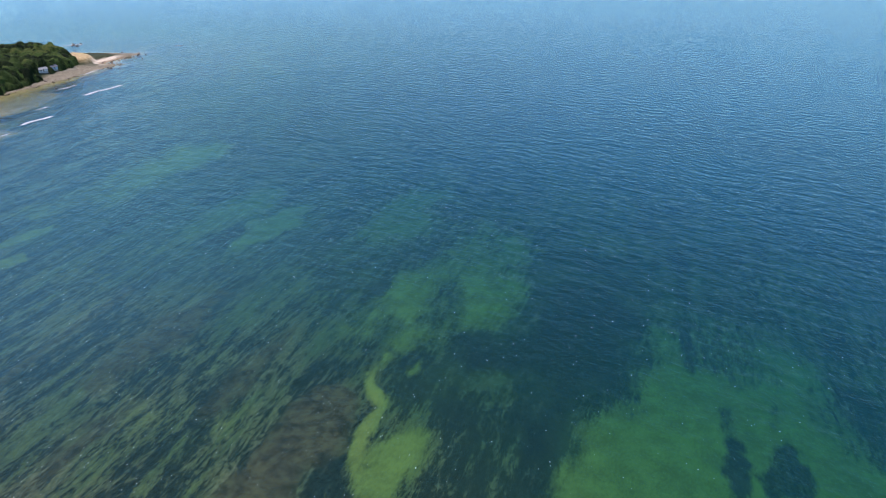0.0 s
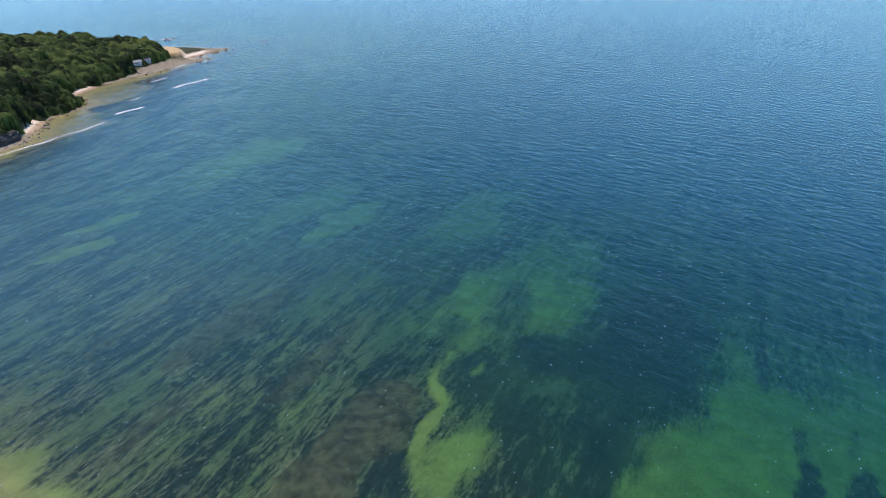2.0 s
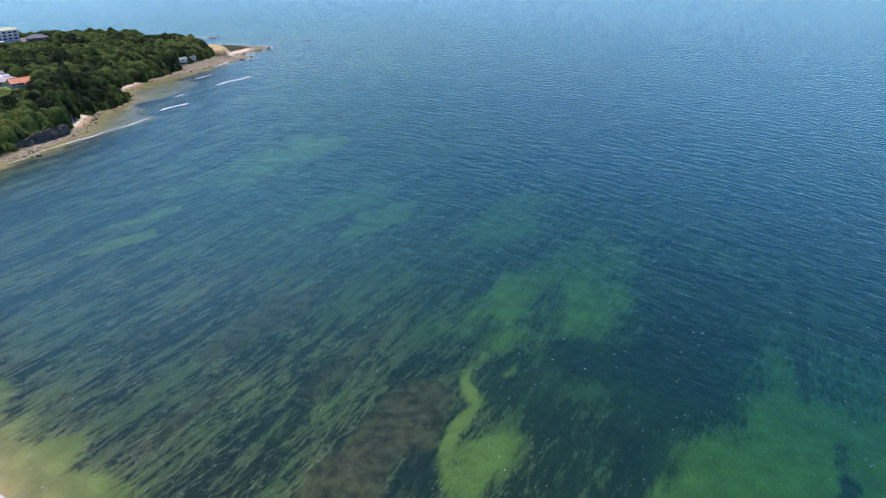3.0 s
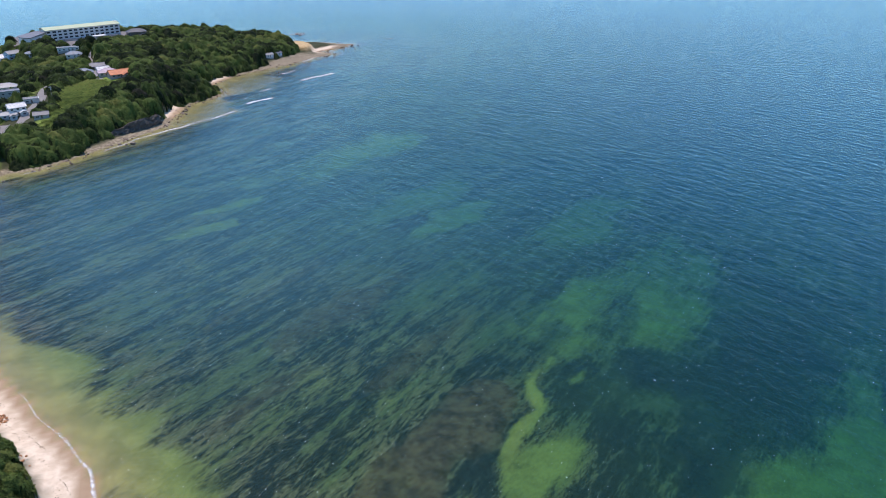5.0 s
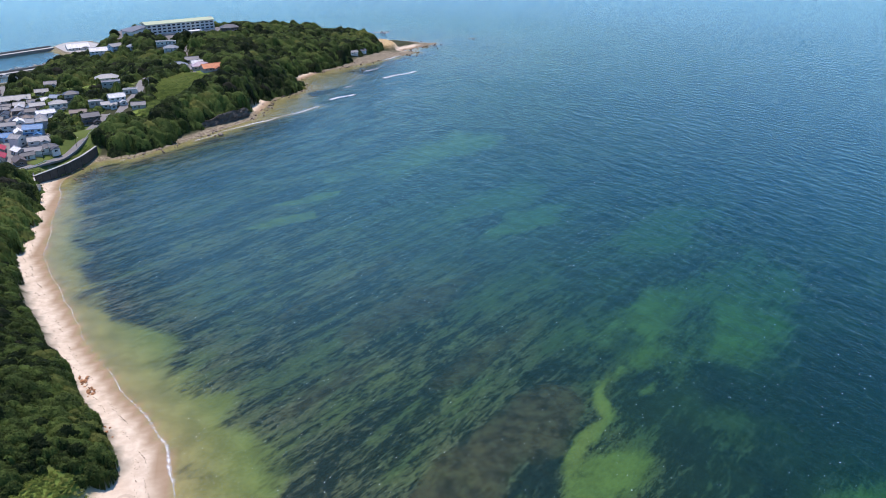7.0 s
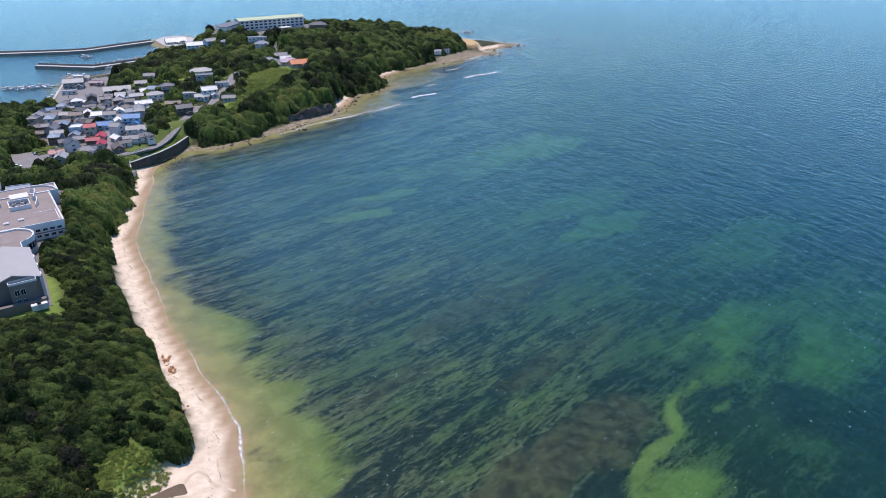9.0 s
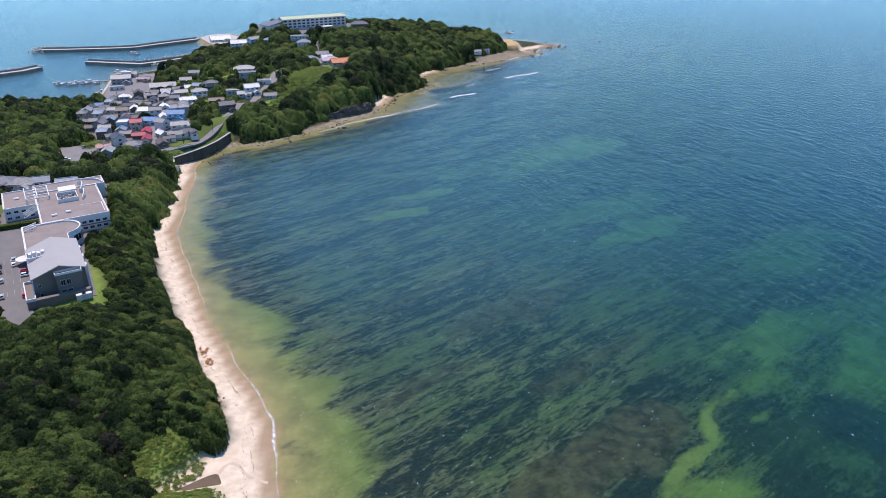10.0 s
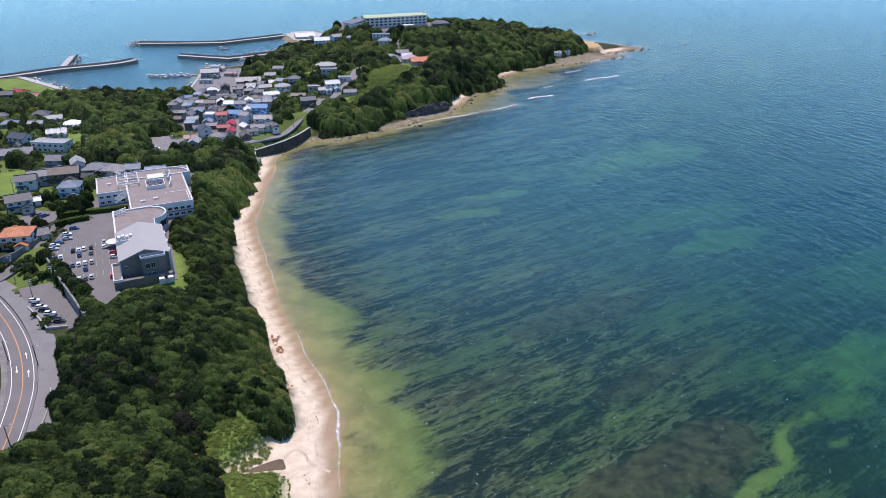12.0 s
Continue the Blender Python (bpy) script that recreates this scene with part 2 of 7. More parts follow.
SANDS = [(CREST, 0.72, 1.2, 1.6), (TONGUE, 0.40, 10.0, 7.0), (FLECK, 0.6, 1.5, 1.5), (BASIN, 0.50, 12.0, 9.0), (BASIN_RIM, 0.3, 14.0, 9.0), (BAR_1, 1.2, 2.0, 2.5), (BAR_2, 1.1, 2.0, 2.5),
         (BAR_3, 0.72, 5.0, 6.0), (BAR_4, 0.38, 12.0, 9.0), (BAR_5, 0.3, 14.0, 10.0), (BAR_6, 0.28, 14.0, 9.0), (BAR_7, 0.32, 12.0, 8.0), (FAN, 0.5, 4.0, 5.0)]
DARKS = [(NOTCH, 0.5, 5.0, 6.0), (DARK_1, 0.82, 11.0, 10.0), (OLIVE, 0.34, 8.0, 6.0), (DARK_2, 0.45, 2.0, 2.0), (DARK_3, 0.95, 1.5, 2.2), (DARK_4, 0.95, 1.5, 2.2), (DARK_5, 0.6, 2.0, 2.0), (DARK_6, 0.5, 2.0, 2.0), (DARK_7, 0.35, 12.0, 9.0),
         (DARK_8, 0.5, 5.0, 5.0), (DARK_9, 0.4, 10.0, 8.0), (DARK_10, 0.6, 4.0, 4.0), (BLOB, 0.45, 1.5, 2.0)]
REEFS = [(REEF_1, 1.0, 2.5, 3.0), (REEF_2, 0.6, 5.0, 5.0), (REEF_3, 0.8, 1.5, 2.0), (REEF_4, 0.45, 6.0, 5.0), (REEF_5, 0.5, 6.0, 5.0)]


def patches(groups, x, y):
    """Sum of ringed areas with soft, ragged edges: ring, amount, softness, raggedness."""
    total = np.zeros(x.shape)
    for ring, amount, soft, rag in groups:
        pts, reach = np.array(ring), soft + 2 * rag
        m = (x > pts[:, 0].min() - reach) & (x < pts[:, 0].max() + reach) & (y > pts[:, 1].min() - reach) & (y < pts[:, 1].max() + reach)
        px, py = x[m], y[m]
        d = away(px, py, ring, True)
        d = np.where(inside(px, py, ring), d, -d) + rag * (0.6 * wander(px, py, rag * 1.5 + 2, pts[0, 0]) + 0.45 * wander(px, py, rag * 0.5 + 1, pts[1, 1]))
        total[m] += amount * smooth(-soft, soft, d)
    return total


def stretches(groups, x, y):
    total = np.zeros(x.shape)
    for x0, y0, x1, y1, wide, amount in (row for group in groups for row in group):
        u = away(x, y, [(x0, y0), (x1, y1)]) + 0.55 * wide * wander(x, y, wide * 0.8 + 1.5, x0)
        total += amount * np.exp(-(np.maximum(u + 0.35 * wide, 0) / (0.95 * wide)) ** 2)
    return total


def ground_z(px, py):
    px, py = np.asarray(px, float), np.asarray(py, float)
    top, low = np.zeros(px.shape), np.zeros(px.shape)
    for x, y, z in HEIGHTS:
        w = 1.0 / ((px - x) ** 2 + (py - y) ** 2 + 200.0) ** 2
        top, low = top + w * z, low + w
    hill = top / low
    d = coast_distance(px, py) + 1.2 * wander(px, py, 9.0)
    sandy = smooth(0, 1, np.clip((485 - py) / 15, 0, 1)) * np.where(px > -230, 1, 0)
    for cx, cy, r in COVES:
        sandy = np.maximum(sandy, np.clip(1.6 - np.hypot(px - cx, py - cy) / r, 0, 1))
    width = 4.0 + 7.0 * sandy
    ramp = smooth(width, width + 6.0 + 24.0 * (1 - sandy), d)
    flat = np.clip(d, 0, width) * 0.17
    flat = np.where((py > 600) & (px < -20), np.minimum(flat + 1.4, 2.0), flat)
    z = flat + (np.maximum(hill, flat) - flat) * ramp + ramp * 0.5 * wander(px, py, 23.0, 3.0)
    k = 1 - smooth(13.0, 22.0, away(px, py, MAIN_LINE))
    z = z + (7.0 - z) * k * (d > 0)
    for ring, h in PADS:
        inn = inside(px, py, ring)
        k = np.where(inn, 1.0, 1 - smooth(0.5, 6.0, away(px, py, ring, True)))
        z = z + (h - z) * k * (d > 0)
    # sea bed
    out = np.maximum(-d, 0)
    bed = -(0.05 * np.minimum(out, 25) + 0.009 * np.clip(out - 25, 0, 100) * (1 + 0.2 * wander(px, py, 70.0)) + 0.02 * np.maximum(out - 125, 0))
    bed = bed * (1 - 0.75 * reef_flat(px, py)) * (1 - 0.3 * np.clip(patches(REEFS, px, py), 0, 1)) * (1 - 0.3 * patches(SANDS[:1], px, py)) - 0.9 * patches([(BASIN_RIM, 0.3, 14.0, 9.0)], px, py)
    return np.where(d > 0, z, np.maximum(bed, -16.0) - 0.02)
# terrain end


def grid_mesh(name, xs, ys, zfun, attributes=()):
    X, Y = np.meshgrid(xs, ys)
    x, y = X.ravel(), Y.ravel()
    verts = np.stack([x, y, zfun(x, y)], 1)
    n, m = len(xs), len(ys)
    i = (np.arange(m - 1)[:, None] * n + np.arange(n - 1)).ravel()
    return np_mesh(name, verts, np.stack([i, i + 1, i + n + 1, i + n], 1)), x, y


def np_mesh(name, verts, faces, smoothed=True):
    me = bpy.data.meshes.new(name)
    k = faces.shape[1]
    me.vertices.add(len(verts))
    me.vertices.foreach_set("co", np.asarray(verts, np.float32).ravel())
    me.loops.add(len(faces) * k)
    me.loops.foreach_set("vertex_index", np.asarray(faces, np.int32).ravel())
    me.polygons.add(len(faces))
    me.polygons.foreach_set("loop_start", np.arange(0, len(faces) * k, k, dtype=np.int32))
    me.polygons.foreach_set("use_smooth", np.full(len(faces), smoothed))
    me.update(calc_edges=True)
    return me


def give(me, name, values):
    a = me.attributes.new(name, "FLOAT", "POINT")
    a.data.foreach_set("value", np.asarray(values, np.float32))


# ---------------------------------------------------------------- materials
class Nodes:
    """Short hand for building a node tree."""

    def __init__(self, name):
        self.mat = bpy.data.materials.new(name)
        self.mat.use_nodes = True
        self.tree = self.mat.node_tree
        self.tree.nodes.clear()
        self.out = self.add("ShaderNodeOutputMaterial")

    def add(self, kind, ins=None, **props):
        n = self.tree.nodes.new(kind)
        for k, v in props.items():
            setattr(n, k, v)
        for k, v in (ins or {}).items():
            self.put(n.inputs[k], v)
        return n

    def put(self, socket, v):
        if isinstance(v, bpy.types.NodeSocket):
            self.tree.links.new(v, socket)
        elif isinstance(v, (tuple, list)) and len(v) == 3 and socket.type == "RGBA":
            socket.default_value = (*v, 1)
        else:
            socket.default_value = v

    def math(self, op, a, b=0.0, clamp=False):
        return self.add("ShaderNodeMath", {0: a, 1: b}, operation=op, use_clamp=clamp).outputs[0]

    def mix(self, f, a, b, kind="MIX"):
        return self.add("ShaderNodeMix", {"Factor": f, 6: a, 7: b}, data_type="RGBA", blend_type=kind).outputs[2]

    def noise(self, vec, scale, detail=4.0, rough=0.55, warp=0.0):
        return self.add("ShaderNodeTexNoise", {"Vector": vec, "Scale": scale, "Detail": detail, "Roughness": rough, "Distortion": warp}).outputs[0]

    def step(self, v, lo, hi):
        return self.add("ShaderNodeMapRange", {0: v, 1: lo, 2: hi, 3: 0.0, 4: 1.0}, interpolation_type="SMOOTHSTEP").outputs[0]

    def attr(self, name):
        return self.add("ShaderNodeAttribute", attribute_name=name).outputs["Fac"]

    def place(self):
        return self.add("ShaderNodeNewGeometry").outputs["Position"]

    def mapped(self, vec, turn=0.0, scale=(1, 1, 1)):
        turned = self.add("ShaderNodeMapping", {"Vector": vec, "Rotation": (0, 0, radians(turn))}).outputs[0]
        return self.add("ShaderNodeMapping", {"Vector": turned, "Scale": scale}).outputs[0]

    def blend(self, *pairs):
        """Sum of values, each with its weight."""
        total = None
        for value, weight in pairs:
            term = self.math("MULTIPLY", value, weight)
            total = term if total is None else self.math("ADD", total, term)
        return total

    def bump(self, height, strength, distance):
        return self.add("ShaderNodeBump", {"Height": height, "Strength": strength, "Distance": distance}).outputs[0]

    def end(self, shader):
        self.tree.links.new(shader, self.out.inputs[0])
        return self.mat

    def principled(self, **ins):
        names = {"color": "Base Color", "rough": "Roughness", "metal": "Metallic", "normal": "Normal", "spec": "Specular IOR Level", "trans": "Transmission Weight"}
        return self.end(self.add("ShaderNodeBsdfPrincipled", {names[k]: v for k, v in ins.items()}).outputs[0])


def plain(name, color, rough=0.75, var=0.18, coarse=0.35, fine=6.0, bump=0.0, metal=0.0, each=0.0):
    """Painted, plastered, tiled or metal surface with wear at two scales; each: spread of tone from object to object."""
    n = Nodes(name)
    p = n.place()
    v = n.math("ADD", n.math("MULTIPLY", n.noise(p, coarse), 0.6), n.math("MULTIPLY", n.noise(p, fine), 0.4))
    if each:
        r = n.add("ShaderNodeObjectInfo").outputs["Random"]
        v = n.math("ADD", v, n.math("MULTIPLY", n.math("SUBTRACT", r, 0.5), each / max(var, 0.01)))
    dark = tuple(c * (1 - var) for c in color)
    light = tuple(min(1, c * (1 + var)) for c in color)
    c = n.mix(n.step(v, 0.25, 0.75), dark, light)
    extra = {"normal": n.bump(n.noise(p, fine), bump, 0.05)} if bump else {}
    return n.principled(color=c, rough=rough, metal=metal, **extra)


def make_ground():
    n = Nodes("ground")
    p = n.place()
    big, mid, fine = n.noise(p, 0.05), n.noise(p, 0.4), n.noise(p, 3.0)
    soil = n.mix(mid, (0.03, 0.032, 0.015), (0.06, 0.066, 0.026))
    grass = n.mix(n.step(n.math("ADD", n.math("MULTIPLY", big, 0.5), n.math("MULTIPLY", fine, 0.5)), 0.3, 0.7), (0.10, 0.15, 0.025), (0.21, 0.27, 0.05))
    yard = n.mix(mid, (0.13, 0.115, 0.095), (0.24, 0.22, 0.19))
    land = n.mix(n.attr("yard"), n.mix(n.attr("grass"), soil, grass), yard)
    dry = n.mix(n.step(mid, 0.3, 0.7), (0.59, 0.47, 0.335), (0.71, 0.585, 0.43))
    dry = n.mix(n.math("MULTIPLY", n.step(fine, 0.6, 0.75), 0.3), dry, (0.32, 0.25, 0.18))
    wet = n.mix(mid, (0.30, 0.205, 0.12), (0.38, 0.275, 0.17))
    sand = n.mix(n.attr("wet"), dry, wet)
    rock = n.mix(n.step(n.noise(p, 0.7, 6, 0.65), 0.35, 0.65), (0.12, 0.098, 0.066), (0.34, 0.285, 0.19))
    c = n.mix(n.attr("sand"), land, sand)
    c = n.mix(n.attr("rock"), c, rock)
    c = n.mix(n.attr("bluff"), c, n.mix(n.step(mid, 0.3, 0.7), (0.36, 0.24, 0.10), (0.56, 0.42, 0.22)))
    # sea bed: sand, weed in streaks, brown reef
    s1 = n.noise(n.mapped(p, -34.0, (0.028, 0.21, 0.1)), 1.0, 5, 0.6, 0.4)
    s2 = n.noise(n.mapped(p, -34.0, (0.13, 0.46, 0.2)), 1.0, 6, 0.7, 0.4)
    s3 = n.noise(n.mapped(p, -44.0, (0.018, 0.045, 0.05)), 1.0, 3, 0.5, 0.5)
    s4 = n.noise(n.mapped(p, -37.0, (0.5, 1.15, 0.5)), 1.0, 5, 0.75, 0.6)
    grit = n.noise(n.mapped(p, -30.0, (0.7, 1.2, 0.8)), 1.0, 5, 0.75)
    blend = n.blend
    bedsand = n.mix(n.step(blend((n.noise(p, 0.10, 4, 0.6), 0.55), (grit, 0.45)), 0.36, 0.64), (0.175, 0.162, 0.070), (0.29, 0.265, 0.115))
    bands = n.noise(n.mapped(p, -35.0, (0.011, 0.085, 0.05)), 1.0, 4, 0.6, 0.3)
    far = n.step(n.noise(p, 0.02, 2), 0.3, 0.7)
    olive = n.mix(n.step(blend((grit, 0.4), (s4, 0.6)), 0.38, 0.62), (0.068, 0.070, 0.046), (0.175, 0.172, 0.110))
    mauve = n.mix(n.step(blend((grit, 0.5), (s4, 0.5)), 0.38, 0.62), (0.082, 0.067, 0.060), (0.25, 0.195, 0.165))
    turf = n.mix(n.step(blend((bands, 0.8), (far, 0.2)), 0.35, 0.53), olive, mauve)
    weed = n.mix(n.step(grit, 0.35, 0.65), (0.006, 0.009, 0.014), (0.034, 0.038, 0.041))
    fronds = blend((s1, 0.30), (s2, 0.42), (s4, 0.40), (s3, 0.20), (bands, 0.25), (n.attr("dark"), 0.13))
    mosaic = n.mix(n.step(fronds, 0.74, 0.825), turf, weed)
    mosaic = n.mix(n.math("MULTIPLY", n.attr("calm"), 0.62), mosaic, n.mix(n.step(n.noise(p, 0.035, 4), 0.35, 0.65), (0.028, 0.036, 0.032), (0.085, 0.095, 0.060)))
    reef = n.mix(n.step(blend((grit, 0.3), (n.noise(p, 0.22, 5, 0.65), 0.7)), 0.36, 0.66), (0.024, 0.020, 0.016), (0.125, 0.094, 0.068))
    ragged = blend((s1, 0.22), (s2, 0.32), (s4, 0.32), (s3, 0.14))
    r = n.step(n.math("SUBTRACT", ragged, n.math("SUBTRACT", 0.74, n.math("MULTIPLY", n.attr("reef"), 0.58))), -0.07, 0.07)
    mosaic = n.mix(n.math("MULTIPLY", r, 0.9), mosaic, reef)
    bar = n.math("SUBTRACT", 0.72, n.math("MULTIPLY", n.attr("weed"), 0.47))
    bed = n.mix(n.step(n.math("SUBTRACT", ragged, bar), -0.15, 0.15), bedsand, mosaic)
    gloom = n.step(n.math("ADD", n.attr("dark"), n.math("MULTIPLY", n.math("SUBTRACT", ragged, 0.5), 2.6)), 0.15, 1.0)
    bed = n.mix(n.math("MULTIPLY", gloom, 0.88), bed, weed)
    c = n.mix(n.attr("sea"), c, bed)
    return n.principled(color=c, rough=0.92, spec=0.2, normal=n.bump(n.math("ADD", n.math("MULTIPLY", mid, 0.3), n.math("MULTIPLY", fine, 0.4)), 0.4, 0.15))


def make_water():
    n = Nodes("sea_water")
    p = n.place()
    d = n.attr("depth")
    fade = [n.math("POWER", 2.718, n.math("MULTIPLY", d, -k)) for k in (0.31, 0.115, 0.35)]
    tint = n.add("ShaderNodeCombineColor", {0: fade[0], 1: fade[1], 2: fade[2]}).outputs[0]
    milk = n.math("SUBTRACT", 1.0, n.math("POWER", 2.718, n.math("ADD", n.math("MULTIPLY", n.math("POWER", d, 2.0), -0.0085), n.math("MULTIPLY", d, -0.012))))
    # pale veil in the body colour, painting the hazy sheen of rippled reflections
    milk = n.math("ADD", milk, n.math("MULTIPLY", n.attr("veil"), n.math("SUBTRACT", 1.0, milk)))
    drift = n.noise(p, 0.006, 3)
    deep = n.mix(n.step(drift, 0.35, 0.65), (0.003, 0.070, 0.118), (0.003, 0.080, 0.132))
    body = n.mix(n.step(d, 2.0, 7.5), (0.010, 0.084, 0.100), deep)
    body = n.mix(n.math("MULTIPLY", n.attr("veil"), 5.0), body, (0.060, 0.165, 0.190))
    swell = n.noise(n.mapped(p, 76.0, (0.075, 0.18, 0.2)), 1.0, 3, 0.55)
    cross = n.noise(n.mapped(p, -42.0, (0.17, 0.48, 0.2)), 1.0, 3, 0.55)
    chop = n.noise(n.mapped(p, 70.0, (0.45, 1.1, 0.8)), 1.0, 5, 0.65, 0.4)
    lift = n.math("ADD", n.math("ADD", n.math("MULTIPLY", swell, 1.0), n.math("MULTIPLY", cross, 0.55)), n.math("MULTIPLY", chop, 0.28))
    nrm = n.bump(lift, 0.6, 1.0)
    under = n.add("ShaderNodeMixShader", {0: milk, 1: n.add("ShaderNodeBsdfTransparent", {0: tint}).outputs[0], 2: n.add("ShaderNodeBsdfDiffuse", {"Color": body, "Normal": nrm}).outputs[0]}).outputs[0]
    gloss = n.add("ShaderNodeBsdfGlossy", {"Color": (1, 1, 1), "Roughness": 0.16, "Normal": nrm}).outputs[0]
    fres = n.add("ShaderNodeFresnel", {"IOR": 1.335, "Normal": nrm}).outputs[0]
    return n.end(n.add("ShaderNodeMixShader", {0: fres, 1: under, 2: gloss}).outputs[0])


def make_leaves(name, dark, light, dry=(0.17, 0.165, 0.04), dull=(0.055, 0.046, 0.033)):
    """Foliage; each crown carries a tone of its own round 0."""
    n = Nodes(name)
    g = n.add("ShaderNodeNewGeometry")
    p, isle = g.outputs["Position"], g.outputs["Random Per Island"]
    tone = n.attr("tone")
    v = n.blend((tone, 1.0), (n.noise(p, 0.12, 3), 0.45), (isle, 0.3), (n.noise(p, 0.9, 3), 0.35))
    c = n.mix(n.step(v, 0.24, 1.02), dark, light)
    c = n.mix(n.math("MULTIPLY", n.step(tone, 0.40, 0.50), 0.6), c, dry)
    c = n.mix(n.math("MULTIPLY", n.step(n.math("MULTIPLY", tone, -1.0), 0.40, 0.48), 0.5), c, dull)
    relief = n.bump(n.noise(p, 1.5, 4, 0.65), 0.9, 0.5)
    body = n.add("ShaderNodeBsdfPrincipled", {"Base Color": c, "Roughness": 0.7, "Specular IOR Level": 0.12, "Normal": relief}).outputs[0]
    thin = n.add("ShaderNodeBsdfTranslucent", {0: c}).outputs[0]
    return n.end(n.add("ShaderNodeMixShader", {0: 0.2, 1: body, 2: thin}).outputs[0])


GROUND, WATER = make_ground(), make_water()
LEAVES = make_leaves("leaves", (0.009, 0.018, 0.005), (0.115, 0.160, 0.034))
SHRUB = make_leaves("shrub_leaves", (0.042, 0.064, 0.011), (0.135, 0.178, 0.030))
MEADOW = make_leaves("meadow_growth", (0.085, 0.13, 0.024), (0.215, 0.275, 0.055))
ASPHALT = plain("asphalt", (0.165, 0.15, 0.139), 0.9, 0.16, 0.15, 4.0, 0.1)
CONCRETE = plain("concrete", (0.42, 0.40, 0.36), 0.85, 0.2, 0.25, 3.0, 0.15)
OLD_CONCRETE = plain("weathered_concrete", (0.20, 0.19, 0.17), 0.9, 0.35, 0.3, 2.0, 0.2)

# ---------------------------------------------------------------- ground and water
# stretches of the sea bed: x, y of both ends, half width, amount
DARK_WEED_B = [ (-74.2, 293.7, -54, 265.5, 8, 0.5), (-44.5, 233.9, -31, 229.9, 8, 0.3), (31.9, 182.9, 48.6, 194.7, 7, 0.3), (-29.8, 370.5, -44.7, 362.1, 8, 0.3)]
def build_ground():
    xs = np.concatenate([np.arange(-1500, -420, 20.0), np.arange(-420, 330, 3.0), np.arange(330, 700, 12.0), np.arange(700, 4900, 300.0)])
    ys = np.concatenate([np.arange(-420, -20, 20.0), np.arange(-20, 930, 3.0), np.arange(930, 1400, 15.0), np.arange(1400, 4900, 300.0)])
    me, x, y = grid_mesh("ground", xs, ys, ground_z)
    d = coast_distance(x, y) + 1.2 * wander(x, y, 9.0)
    sandy = np.clip((485 - y) / 15, 0, 1)
    for cx, cy, r in COVES:
        sandy = np.maximum(sandy, np.clip(2 - np.hypot(x - cx, y - cy) / r, 0, 1))
    mouth = np.where(inside(x, y, MOUTH), 1, np.clip(1 - away(x, y, MOUTH, True) / 3.0, 0, 1))
    give(me, "sea", np.clip(-d / 0.8, 0, 1))
    give(me, "wet", np.clip(2.3 - d / 2.4, 0, 1))
    give(me, "sand", np.maximum(np.clip((13.0 - d) / 2.0, 0, 1) * sandy, mouth))
    give(me, "rock", np.clip((np.where(y > 720, np.interp(x, [80, 115, 128, 160], [9, 11, 17, 23]), 9) - d) / 3.0, 0, 1) * (1 - sandy) * (1 - mouth))
    lawn = np.zeros(x.shape)
    for ring in LAWNS:
        lawn = np.maximum(lawn, np.where(inside(x, y, ring), 1, np.clip(1 - away(x, y, ring, True) / 3.0, 0, 1)))
    give(me, "grass", np.maximum(lawn, 0.55 * inside(x, y, LEFT_HOUSES) + 0.6 * inside(x, y, GARDEN_GROUND) + 0.55 * (inside(x, y, HILL_GRASS) | inside(x, y, ROAD_SLOPE))))
    give(me, "bluff", np.where(inside(x, y, BLUFF), 1, np.clip(1 - away(x, y, BLUFF, True) / 5.0, 0, 1)))
    give(me, "yard", np.where(inside(x, y, OLD_TOWN), 1.0, 0.0))
    off = -d
    edge = np.interp(y, [140, 155, 165, 175, 190, 206, 212, 235, 250, 270, 300, 340, 390, 420, 500], [21, 23, 28, 31, 21, 25, 17, 20, 24, 12, 9, 12, 9, 8, 5])
    weed = smooth(-9, 10, off - edge + 4 * wander(x, y, 11, 1) + 4 * wander(x, y, 5, 3)) * (0.80 - 0.05 * smooth(150, 420, off))
    dark = stretches((DARK_WEED_B,), x, y) + patches(DARKS, x, y)
    give(me, "calm", smooth(105, 185, off + 0.12 * (x - 100)))
    give(me, "dark", np.clip(dark, 0, 1))
    weed = weed - 0.45 * reef_flat(x, y) + 0.5 * dark - 1.15 * patches(SANDS, x, y) + np.where(off > 50, 0.16 * wander(x, y, 21, 7) + 0.1 * wander(x, y, 8, 8), 0)
    give(me, "weed", np.clip(weed, 0, 1))
    give(me, "reef", np.clip(patches(REEFS, x, y) + reef_flat(x, y) * 0.42, 0, 1))
    me.materials.append(GROUND)
    tagged(new("ground", me), "sandy beach, rocky shore, wooded soil and shallow sea bed", "ground", kind="structure")


def build_water():
    xs = np.concatenate([np.arange(-4900, -420, 320.0), np.arange(-420, 420, 6.0), np.arange(420, 900, 30.0), np.arange(900, 4900, 400.0)])
    ys = np.concatenate([np.arange(-900, -20, 80.0), np.arange(-20, 930, 6.0), np.arange(930, 1400, 30.0), np.arange(1400, 4950, 350.0)])
    me, x, y = grid_mesh("water", xs, ys, lambda a, b: np.zeros(a.shape))
    give(me, "depth", np.clip(-ground_z(x, y), 0, 40))
    # second term: reflection haze over the near bay, put into the water colour
    give(me, "veil", 0.22 * ((x < -150) & (y > 600)) + 0.23 * smooth(150, 310, y) * (1 - smooth(30, 260, x)) * smooth(6, 60, -coast_distance(x, y)))
    me.materials.append(WATER)
    tagged(new("water", me), "rippled clear green to blue sea over a weedy bed", "sea", kind="structure")


build_ground()
build_water()

